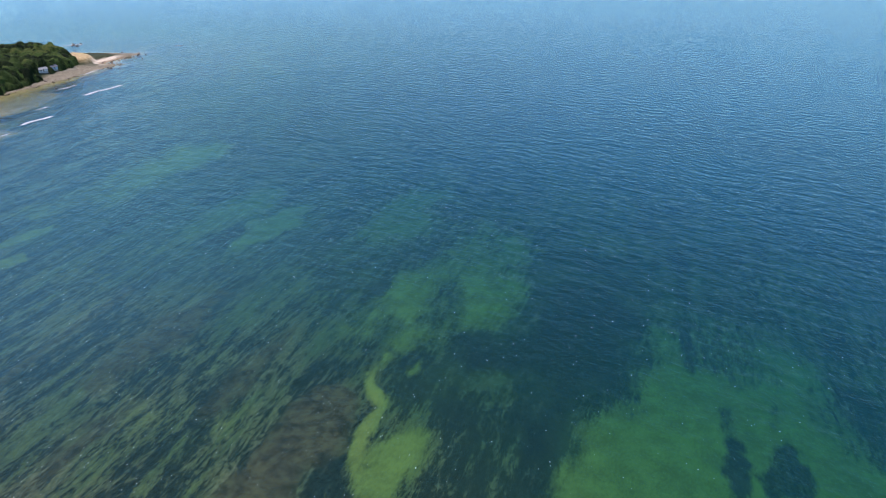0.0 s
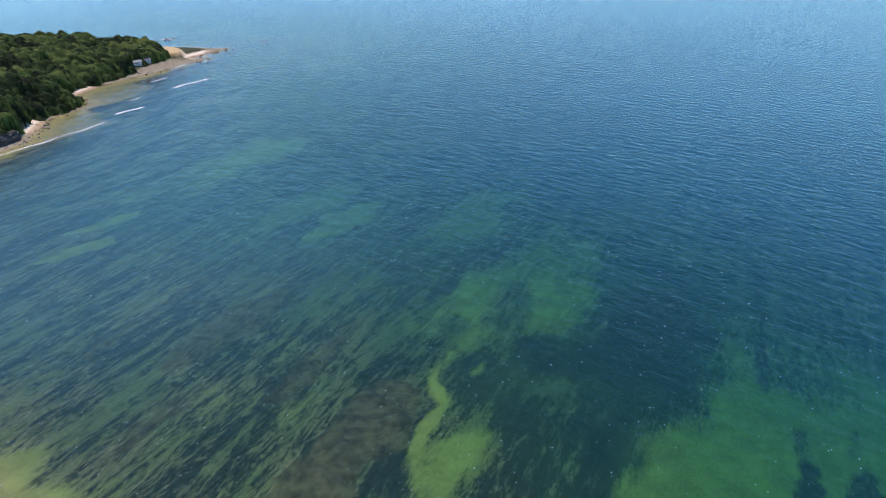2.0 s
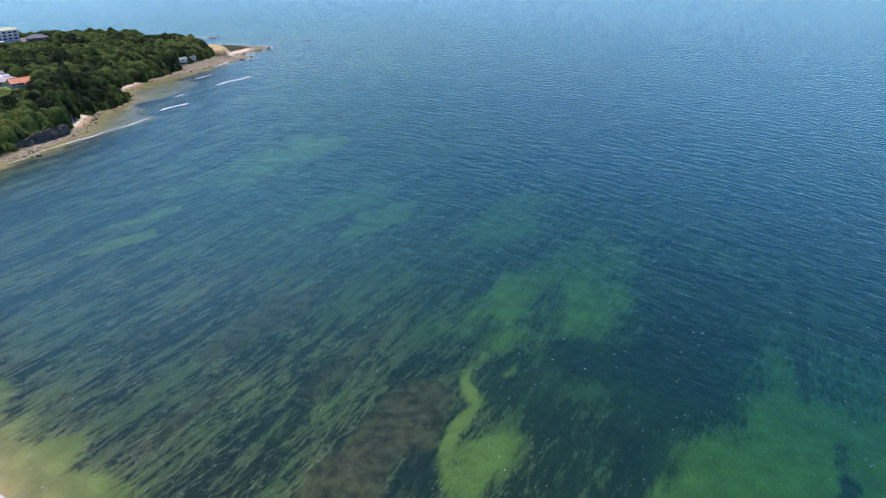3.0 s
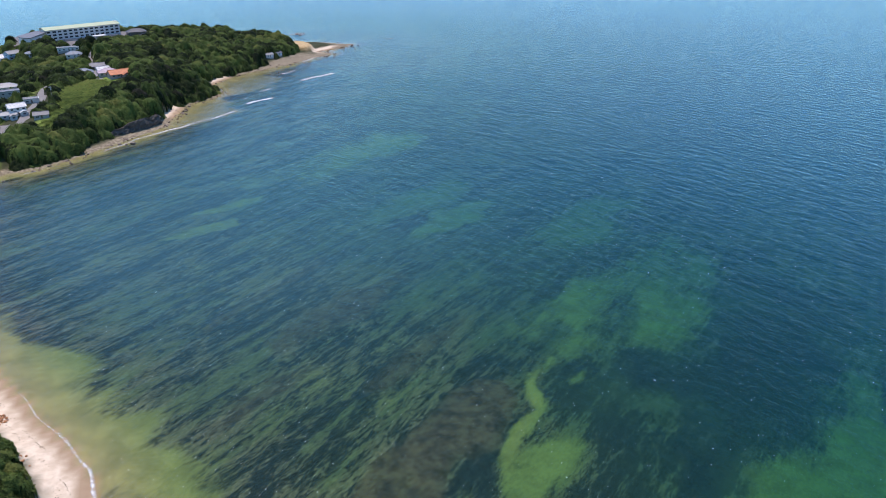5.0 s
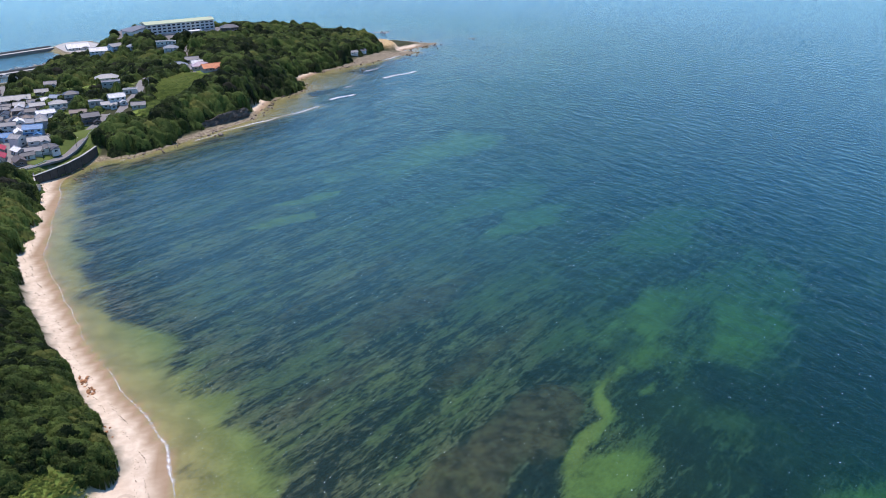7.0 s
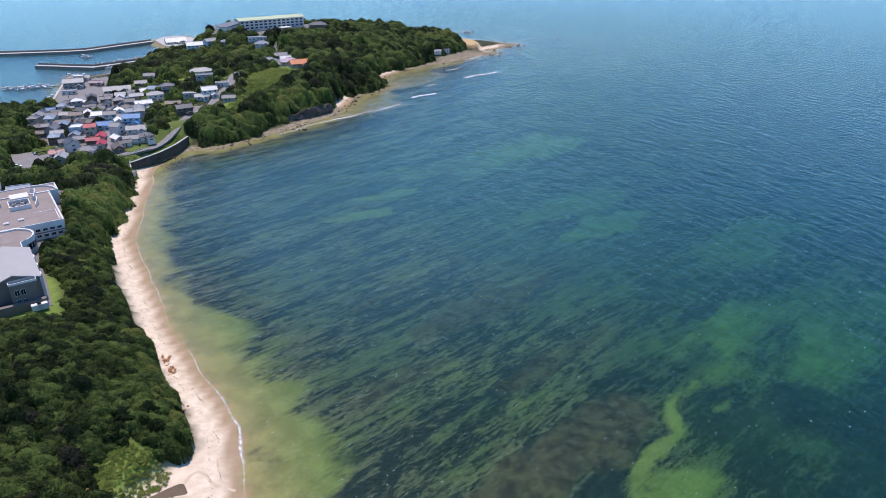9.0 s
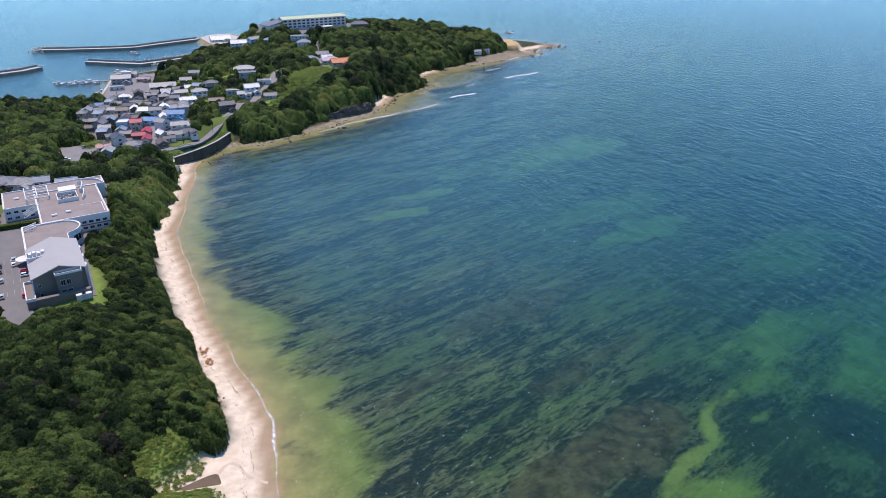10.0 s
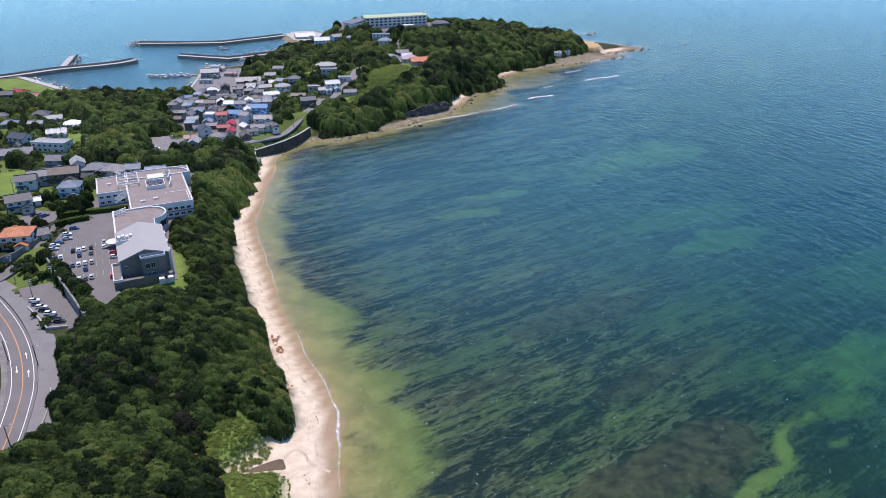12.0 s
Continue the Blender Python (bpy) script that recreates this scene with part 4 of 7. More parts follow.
def build_roads():
    road = tagged(part("road", band("road", MAIN_ROAD, 4.4, None, ASPHALT, 1.2, 0.30), ASPHALT), "grey asphalt main road with white edge lines", "road", kind="structure")
    shoulder = tagged(part("pavement", band("pavement", [p for p in MAIN_ROAD if p[1] > 163], 3.6, None, ASPHALT, 1.2, 0.26, 8.1), VERGE), "pale paved verge beside the main road", "pavement", kind="structure")
    tagged(part("pavement", band("pavement", MAIN_ROAD, 0.9, None, ASPHALT, 1.2, 0.38, -5.3), OLD_CONCRETE), "concrete footpath along the main road", "pavement", kind="structure")
    for name, off, mat in (("edge_line", 3.25, LINE_WHITE), ("edge_line", -3.25, LINE_WHITE), ("centre_line", 0.0, LINE_ORANGE)):
        part(name, band(name, MAIN_ROAD, 0.11 if off else 0.13, None, mat, 0.1, 0.325, off, 2.0), mat, road)
    # lane arrows
    q, d, t = chain(MAIN_ROAD, 4.0)
    hz = ground_z(q[:, 0], q[:, 1])
    for i, side, sign in ((len(q) - 14, 1.7, -1), (len(q) - 11, 1.7, -1), (len(q) - 12, -1.7, 1)):
        p, a = q[i], d[i] * sign
        n = np.array([-d[i][1], d[i][0]])
        c = p + n * side
        bm = bmesh.new()
        shape = [(-2.4, -0.12), (0.6, -0.12), (0.6, -0.45), (2.4, 0), (0.6, 0.45), (0.6, 0.12), (-2.4, 0.12)]
        solid(bm, [tuple(c + a * u + n * v) for u, v in shape], hz[i] + 0.25, hz[i] + 0.345)
        part("lane_arrow", bm, LINE_WHITE, road)
    for pts, half, label in ((SIDE_ROAD, 3.0, "narrow grey asphalt lane past the car park"), (COAST_ROAD, 3.3, "asphalt coast road above the sea wall"), (HILL_ROAD, 3.4, "asphalt lane up the headland"),
                             (HOTEL_DRIVE, 3.0, "pale asphalt drive up to the hotel"), (VILLAGE_STREET, 1.8, "narrow asphalt street between the houses")):
        tagged(part("road", band("road", pts, half, None, ASPHALT, 1.2, 0.3), ASPHALT if pts is SIDE_ROAD else VERGE), label, "road", kind="structure")
    for ring, z, label in ((LOT, 13.08, "large grey asphalt car park with white bay lines"), (LOWER_LOT, 8.08, "small lower asphalt car park"), (INSTITUTE, 13.06, "grey paved ground round the institute"),
                           (TOWN_LOT, 9.1, "pale grey gravelled town car park"), (QUAY, 2.1, "grey concrete harbour quay"), (HOTEL_YARD, 30.06, "asphalt yard in front of the hotel"), (FAR_QUAY, 2.1, "pale concrete quay at the root of the outer breakwater"), (LANE_LOT, 12.08, "small grey car park beside the lane")):
        lot = tagged(part("pavement", slab(ring, z), CONCRETE if ring is FAR_QUAY else VERGE if ring in (TOWN_LOT, QUAY) else ASPHALT), label, "pavement", kind="structure")
        if ring is LOT:
            u = Vector((math.cos(radians(25)), math.sin(radians(25))))
            v = Vector((-u.y, u.x))
            o = Vector((-150.6, 263.5))
            for row in range(-1, 3):
                for i in range(9):
                    c = o + v * (row * 10.5) + u * (i * 2.5 - 9)
                    if inside(np.array([c.x]), np.array([c.y]), LOT)[0]:
                        bm = bmesh.new()
                        solid(bm, [tuple(c + u * a + v * b) for a, b in ((-0.06, -2.4), (0.06, -2.4), (0.06, 2.4), (-0.06, 2.4))], 13.0, 13.1)
                        part("bay_line", bm, FADED_LINE, lot)


build_roads()


# ---------------------------------------------------------------- institute: white main block, link and hall
def build_institute():
    ox, oy, turn = -146.4, 308.6, 25.0
    A = thing("institute_building", ox, oy, 13.0, turn, "white institute building with brown flat roofs and parapets", "building")
    A.scale = (1.0, 1.0, 0.8)
    # main block and wing
    bm = block(0, 28, 0, 44, -1.5, 9.0)
    part("main_wall", bm, WHITE, A)
    part("wing_wall", block(-14, 0, 31, 56, -1.5, 7.6), WHITE, A)
    part("rear_wall", block(0, 32, 44, 56, -1.5, 9.0), WHITE, A)
    part("main_roof", block(0.5, 27.5, 0.5, 43.9, 8.9, 9.12), ROOF_DECK, A)
    part("wing_roof", block(-13.5, -0.1, 31.5, 55.5, 7.5, 7.72), ROOF_DECK, A)
    part("rear_roof", block(0.1, 31.5, 44.1, 55.5, 8.95, 9.17), ROOF_DECK, A)
    part("parapet", ring_wall(-0.15, 28.15, -0.15, 44, 8.95, 9.75, 0.4), WHITE, A)
    part("parapet", ring_wall(-14.15, 0, 30.85, 56.15, 7.55, 8.35, 0.4), WHITE, A)
    part("parapet", ring_wall(0.0, 32.15, 44, 56.15, 8.98, 9.77, 0.4), WHITE, A)
    # curved screen walls and plant house on the roof
    for k in range(2):
        arc = [(19.5 + k * 0.5 + 1.6 * math.sin(a), 24 + k * 12 + (a / math.pi) * 12) for a in np.linspace(0, math.pi, 9)]
        tops = [10.6 + 2.6 * math.sin(a) for a in np.linspace(0.15, math.pi - 0.15, 9)]
        bm = bmesh.new()
        for (p, q), (h, g) in zip(zip(arc, arc[1:]), zip(tops, tops[1:])):
            solid(bm, [p, q, (q[0] + 0.4, q[1]), (p[0] + 0.4, p[1])], 9.0, [h, g, g, h])
        part("screen_wall", bm, WHITE, A, "wave-topped white screen wall on the roof")
    part("roof_house", block(10.5, 18.5, 36, 43, 9.0, 11.6), WHITE, A, "low white plant house on the roof")
    arc = [(20 + 11.6 * math.cos(a), 44.5 + 11 * math.sin(a)) for a in np.linspace(0.0, 1.45, 10)]
    part("curved_parapet", solid(bmesh.new(), arc + [(20 + (x - 20) * 0.95, 44.5 + (y - 44.5) * 0.95) for x, y in arc[::-1]], 9.0, 10.3), WHITE, A)
    part("roof_band", block(17, 27, 16, 16.35, 9.1, 9.35), WHITE, A)
    part("roof_band", block(26.6, 26.95, 3, 16, 9.1, 9.35), WHITE, A)
    part("plant_yard", ring_wall(9, 18, 24, 34, 9.05, 11.6, 0.4), WHITE, A)
    for i, (x, y) in enumerate(((11, 27), (13.5, 27), (16, 28), (11.5, 31), (15, 31.5))):
        unit = part("air_unit", block(x - 0.8, x + 0.8, y - 0.8, y + 0.8, 9.1, 10.7 + 0.2 * (i % 2), 0.08), CHROME, A)
        bm = bmesh.new()
        tube(bm, (x, y, 10.7), (x, y, 11.0), 0.6, 0.6, 10)
        part("fan_ring", bm, RUBBER, unit)
    # white ribs of the roof frames
    for i in range(5):
        y = 33 + i * 4.2
        part("roof_rib", block(-4, 6, y - 0.2, y + 0.2, 10.6, 11.2), WHITE, A)
        for x in (-3.8, 5.8):
            part("rib_post", block(x - 0.2, x + 0.2, y - 0.2, y + 0.2, 7.6, 10.6), WHITE, A)
    for x in (-4, 1, 6):
        part("roof_rib", block(x - 0.2, x + 0.2, 33, 50, 11.2, 11.6), WHITE, A)
    for i in range(4):
        bm = bmesh.new()
        solid(bm, [(-6.5, 21 + i * 2.6), (1, 21 + i * 2.6), (1, 21.5 + i * 2.6), (-6.5, 21.5 + i * 2.6)], [4.5, 9.2, 9.2, 4.5], [5.0, 9.7, 9.7, 5.0])
        part("roof_rib", bm, WHITE, A)
    for x, y in ((6, 8), (12, 9.5), (-8, 44)):
        bm = bmesh.new()
        tube(bm, (x - 1.1, y, 9.6 if x > 0 else 8.2), (x + 1.1, y, 9.6 if x > 0 else 8.2), 0.75, 0.75, 10)
        part("roof_hatch", bm, WHITE, A)
    # windows
    for s, z in enumerate((2.2, 5.6)):
        for i in range(4):
            window(A, 0, 17 + i * 2.9, 0.0, z, 1.9, 1.5)
        for i in range(4):
            window(A, 0, -12.3 + i * 3.2, -31.0, z - 0.2, 1.9, 1.4)
        for i in range(9):
            window(A, 1, 4 + i * 4.4, 28.0, z, 2.4, 1.5)
        for i in range(5):
            window(A, 3, -34 - i * 4.5, 14.0, z - 0.2, 2.2, 1.4)
    part("band", block(14, 28.1, -0.12, 0.02, 3.6, 4.2), TAUPE, A)
    # linking block with a rounded glazed corner
    L = thing("link_building", ox, oy, 13.0, turn, "low white linking building with curved glazed corner and brown flat roof", "building")
    ring = [(-8, -32), (9, -32), (9, -18)] + [(7 + 8 * math.cos(a), -9 + 8.5 * math.sin(a)) for a in np.linspace(-1.2, 1.2, 9)] + [(9, -0.3), (-8, -0.3)]
    part("wall", solid(bmesh.new(), ring, -1.5, 7.0), WHITE, L)
    inner = [(x * 0.94 + 0.2, (y + 16) * 0.95 - 16) for x, y in ring]
    part("roof", solid(bmesh.new(), inner, 6.9, 7.12), ROOF_DECK, L)
    bm = bmesh.new()
    for (a, b), (c, d) in zip(zip(ring, ring[1:] + ring[:1]), zip(inner, inner[1:] + inner[:1])):
        solid(bm, [a, b, d, c], 6.95, 7.8)
    part("parapet", bm, WHITE, L)
    part("dark_side", block(-8.2, -7.9, -32.1, -2, -1.2, 6.7), TAUPE, L, "dark tiled side wall")
    part("dark_front", block(-8.2, 9.1, -32.3, -32.02, -1.2, 6.7), TAUPE, L, "dark tiled front wall")
    bm = bmesh.new()
    arc = [(7 + 8.12 * math.cos(a), -9 + 8.62 * math.sin(a)) for a in np.linspace(-1.0, 0.6, 9)]
    solid(bm, arc + [(x * 0.97, y) for x, y in arc[::-1]], 2.8, 5.4)
    part("curved_window", bm, GLASS, L)
    for i in range(8):
        a = -1.0 + i * 0.2286
        part("mullion", block(7 + 8.2 * math.cos(a) - 0.08, 7 + 8.2 * math.cos(a) + 0.08, -9 + 8.7 * math.sin(a) - 0.08, -9 + 8.7 * math.sin(a) + 0.08, 2.7, 5.5), FRAME, L)
    for i in range(3):
        bm = bmesh.new()
        solid(bm, [(-8.2, -6 + i * 2.3), (-2, -6 + i * 2.3), (-2, -5.5 + i * 2.3), (-8.2, -5.5 + i * 2.3)], [7.0, 8.6, 8.6, 7.0], [7.5, 9.1, 9.1, 7.5])
        part("roof_rib", bm, WHITE, L)
    bm = bmesh.new()
    tube(bm, (-9.2, -24, 2.4), (-9.2, -24, 2.75), 3.2, 3.2, 20)
    part("entrance_canopy", bm, WHITE, L)
    # hall with a grey gable roof
    B = thing("hall_building", -124.4, 265.6, 13.0, 25.5, "hall with taupe tiled walls and grey metal gable roof", "building")
    B.scale = (1.0, 1.0, 1.22)
    bm = block(-9, 9, -14.5, 15, -1.5, 8.0)
    solid(bm, [(-9, -14.5), (0.5, -14.5), (9, -14.5), (9, 15), (0.5, 15), (-9, 15)], 7.9, [8, 10.6, 8.6, 8.6, 10.6, 8])
    part("wall", bm, TAUPE, B)
    bm = bmesh.new()
    for s, (a, za, b, zb) in enumerate(((-9.6, 7.95, 0.5, 10.9), (0.5, 10.9, 9.6, 8.6))):
        solid(bm, [(a, -15.2), (b, -15.2), (b, 15.6), (a, 15.6)], [za - 0.3, zb - 0.3, zb - 0.3, za - 0.3], [za, zb, zb, za])
    part("roof", bm, SHEET, B)
    part("plant_deck", ring_wall(-9.4, -2.5, 1, 7, 8.4, 9.6, 0.3), WHITE, B, "white plant deck let into the roof")
    for i in range(4):
        part("air_unit", block(-8.6 + i * 1.5, -7.4 + i * 1.5, 3, 5, 8.6, 10.2 + 0.3 * (i % 2), 0.06), WHITE, B)
    part("stair_tower", block(-1.5, 7.5, -17.2, -14.4, -1.5, 8.4), TAUPE, B)
    part("tower_cap", ring_wall(-1.7, 7.7, -17.4, -14.4, 8.3, 9.0, 0.3), WHITE, B)
    for z in (2.4, 5.6):
        for x in (0.6, 2.6):
            window(B, 0, x, 17.2, z, 1.6, 1.9)
    for z in (2.2, 5.2):
        window(B, 0, -7.2, 14.5, z, 1.2, 1.2)
        for i in range(4):
            window(B, 1, -10 + i * 6.5, 9.0, z, 1.6, 1.3)
    part("entrance_block", block(-12.5, 9.3, -19.5, -17.4, -1.5, 2.6), TAUPE, B)
    part("entrance_parapet", ring_wall(-12.6, -9.2, -19.6, -3, 2.5, 3.4, 0.4), WHITE, B)
    part("entrance_wall", block(-12.5, -9.3, -17.3, -3, -1.5, 2.6), TAUPE, B)
    for x in (4.5, 6.5):
        part("tank", block(x - 0.9, x + 2.6, -22, -20, 0, 2.0, 0.1), WHITE, B)
    for i in range(3):
        part("side_bay", block(8.9, 10.1, -12 + i * 9, -9.5 + i * 9, -1.0, 8.2), WHITE, B)


build_institute()
TAKEN += [(*p, 8.0) for p in [(-144.8, 218.7), (-140.1, 219.5), (-135.9, 221.4)]] + [(-124, 262, 19), (-118, 250, 10)]


# ---------------------------------------------------------------- hotel on the headland
def build_hotel():
    ob = thing("hotel_building", -86.5, 822.0, 30.0, 24.0, "long white hotel with rows of windows and pale green roof edge", "building")
    ob.scale = (0.95, 1.0, 0.84)
    part("wall", block(0, 78, 0, 16, -3, 13.6), WHITE, ob)
    green = plain("green_roof_sheet", (0.46, 0.50, 0.30), 0.5, 0.1)
    bm = bmesh.new()
    solid(bm, [(-0.8, -1.2), (78.8, -1.2), (78.8, 8), (-0.8, 8)], [13.6, 13.6, 16.0, 16.0], [14.0, 14.0, 16.5, 16.5])
    solid(bm, [(-0.8, 8), (78.8, 8), (78.8, 17), (-0.8, 17)], [16.0, 16.0, 13.6, 13.6], [16.5, 16.5, 14.0, 14.0])
    part("roof", bm, green, ob)
    for s in range(3):
        part("balcony_band", block(0.2, 77.8, -0.5, -0.02, 2.2 + s * 3.6, 2.6 + s * 3.6), WHITE, ob)
        for i in range(14):
            window(ob, 0, 3.2 + i * 5.5, 0.0, 4.2 + s * 3.6, 3.4, 2.0)
    for s in range(4):
        window(ob, 1, 8, 78.0, 2.0 + s * 3.4, 2.0, 1.6)
    part("ground_floor", block(16, 74, -5, 0.05, -3, 2.0), WALLS["grey"], ob)
    part("entrance_canopy", block(44, 57, -13, -5, 3.2, 3.9, 0.2), WHITE, ob)
    for x in (45, 56):
        part("canopy_post", block(x - 0.3, x + 0.3, -12.6, -12.0, -2, 3.2), WHITE, ob)
    wing = part("wing_wall", solid(bmesh.new(), [(0, 0), (-20, -14), (-25, -6), (-24, 8), (-4, 14)], -4, 9.5), WHITE, ob)
    part("wing_roof", solid(bmesh.new(), [(1, -0.6), (-20.5, -15), (-26, -6), (-25, 9), (-4, 14.5)], [11.9, 9.3, 9.3, 9.3, 11.9], [12.4, 9.9, 9.9, 9.9, 12.4]), TILES["grey"], ob)
    for i in range(4):
        k = (i + 0.5) / 4
        for z in (2.5, 6.2):
            share("window", window_mesh(2.6, 1.6), ob, pose(-20 * k - 0.02, -14 * k - 0.03, z, 0, 0, 35))
    part("lift_house", block(75.5, 78, 5, 8, 13.5, 17), WHITE, ob)
    TAKEN.extend([(-80 + i * 9, 829 + i * 2.4, 14) for i in range(8)] + [(-100, 815, 9)])


build_hotel()

# ---------------------------------------------------------------- houses
def build_houses():
    # by the institute: place, turn, width, depth, storeys, roof, wall, roof colour
    for row in [(-299.5, 521.3, 8, 17, 11, 1, "hip", "wood", "slate"), (-285.3, 511.2, 25, 15, 7, 1, "gable", "grey", "pale"), (-284.8, 486.8, 5, 13, 6, 1, "gable", "grey", "pale"),
                (-301.8, 484.3, 15, 14, 9, 1, "hip", "grey", "steel"), (-261.5, 490.8, 20, 15, 10, 1, "hip", "white", "white"), (-257.9, 461.5, 25, 16, 8, 1, "gable", "white", "white"),
                (-243.3, 427.2, -8, 30, 11, 2, "flat", "white", "pale"), (-269.1, 439.1, -18, 17, 10, 2, "gable", "white", "slate"), (-259.8, 414.3, 20, 27, 11, 1, "gable", "grey", "grey"),
                (-222.4, 391.9, 5, 14, 9, 2, "gable", "grey", "grey"), (-208.6, 368.7, 18, 24, 11, 2, "gable", "wood", "brown"), (-207.9, 386.0, -60, 14, 8, 2, "gable", "white", "pale"),
                (-221.3, 356.3, 22, 13, 9, 2, "gable", "white", "slate"), (-219.1, 363.7, 22, 12, 9, 2, "gable", "grey", "grey"), (-193.5, 347.4, 10, 14, 11, 2, "hip", "white", "steel"),
                (-210.1, 328.0, 30, 15, 10, 2, "gable", "white", "slate"), (-206.2, 333.0, 30, 9, 5, 1, "gable", "white", "white"), (-196.2, 383.5, 5, 19, 12, 1, "hip", "wood", "grey"),
                (-184.0, 380.4, -5, 17, 11, 1, "hip", "white", "pale"), (-195.0, 370.2, -10, 9, 7, 1, "gable", "wood", "slate"), (-176.0, 383.5, 15, 11, 8, 1, "gable", "white", "steel"),
                (-161.3, 379.2, 15, 14, 8, 1, "gable", "white", "steel"), (-190.8, 290.5, 12, 17, 12, 2, "hip", "white", "orange"), (-185.1, 296.7, 30, 11, 8, 1, "gable", "white", "grey"),
                (-362.7, 588.7, 10, 15, 10, 2, "gable", "grey", "slate"), (-370.4, 623.0, -18, 22, 7, 1, "gable", "white", "red"), (-343.0, 598.3, -18, 14, 7, 1, "gable", "white", "pink"), (-328.6, 520.2, 15, 13, 9, 1, "hip", "white", "slate")]:
        house(*row[:3], row[3] * 0.86, row[4] * 0.86, *row[5:], group="houses by the institute")
    # the fishing town
    for row in [(-211.4, 559.7, 8, 12, 8, 2, "gable", "beige", "pale"), (-206.4, 532.7, 8, 10, 7, 1, "gable", "grey", "grey"), (-214.7, 592.6, 15, 9, 6, 1, "gable", "white", "blue"),
                (-202.5, 561.3, 10, 10, 7, 2, "gable", "white", "grey"), (-204.1, 596.9, 5, 14, 6, 1, "gable", "white", "grey"), (-196.9, 575.1, 5, 15, 7, 1, "gable", "white", "pale"),
                (-188.1, 587.7, -15, 13, 8, 1, "gable", "wood", "slate"), (-190.7, 545.5, 8, 14, 8, 1, "gable", "grey", "brown"), (-185.8, 561.0, 8, 11, 8, 2, "gable", "beige", "brown"),
                (-178.2, 591.3, 3, 14, 6, 1, "gable", "grey", "grey"), (-163.8, 581.2, 3, 17, 6, 1, "gable", "grey", "slate"), (-175.4, 607.6, 5, 12, 6, 1, "gable", "white", "slate"),
                (-171.3, 562.4, 6, 13, 7, 1, "gable", "white", "slate"), (-150.0, 544.8, 20, 9, 6, 2, "gable", "white", "white"), (-146.2, 524.7, 20, 10, 6, 1, "gable", "white", "white"),
                (-155.1, 522.2, 3, 14, 8, 1, "gable", "sky", "blue"), (-135.3, 518.2, 3, 15, 9, 2, "gable", "sky", "blue"), (-189.1, 520.4, -8, 13, 9, 2, "gable", "grey", "grey"),
                (-172.8, 518.0, 3, 12, 9, 2, "flat", "sky", "white"), (-162.8, 514.5, 10, 8, 7, 2, "gable", "beige", "red"), (-151.8, 497.0, 8, 12, 7, 1, "gable", "beige", "red"),
                (-154.6, 489.5, 8, 9, 6, 1, "gable", "wood", "red"), (-147.5, 480.9, 8, 13, 6, 1, "gable", "beige", "red"), (-163.4, 474.4, 30, 12, 9, 2, "gable", "white", "slate"),
                (-172.7, 491.0, 28, 9, 6, 1, "gable", "grey", "slate"), (-152.3, 466.3, 8, 14, 10, 1, "hip", "white", "grey"), (-167.3, 457.8, 12, 11, 7, 1, "gable", "white", "pink"),
                (-158.7, 438.6, 6, 12, 8, 2, "gable", "beige", "pale"), (-142.8, 505.4, 60, 10, 8, 2, "gable", "white", "pale"), (-139.7, 490.8, -50, 9, 6, 1, "gable", "white", "white"),
                (-129.7, 503.8, 10, 17, 8, 1, "gable", "white", "pale"), (-123.4, 492.5, 28, 15, 9, 1, "hip", "white", "slate"), (-130.2, 487.6, 12, 12, 8, 1, "gable", "white", "grey"),
                (-134.6, 469.6, 25, 13, 7, 1, "gable", "wood", "brown"), (-200.3, 535.0, 10, 10, 7, 1, "gable", "wood", "grey"), (-161.2, 599.6, 5, 12, 7, 1, "gable", "grey", "slate"),
                (-170.1, 538.6, 5, 9, 7, 1, "gable", "grey", "slate"), (-155.0, 538.4, 8, 9, 7, 2, "gable", "white", "grey"), (-195.7, 518.5, 5, 9, 6, 1, "gable", "wood", "brown"),
                (-132.2, 478.5, 28, 10, 6, 1, "gable", "white", "slate"), (-164.9, 495.6, 10, 8, 6, 1, "gable", "wood", "grey"), (-209.6, 627.8, 4, 10, 6, 1, "gable", "wood", "grey")]:
        house(*row[:3], row[3] * 0.92, row[4] * 0.92, *row[5:], group="houses of the fishing town")
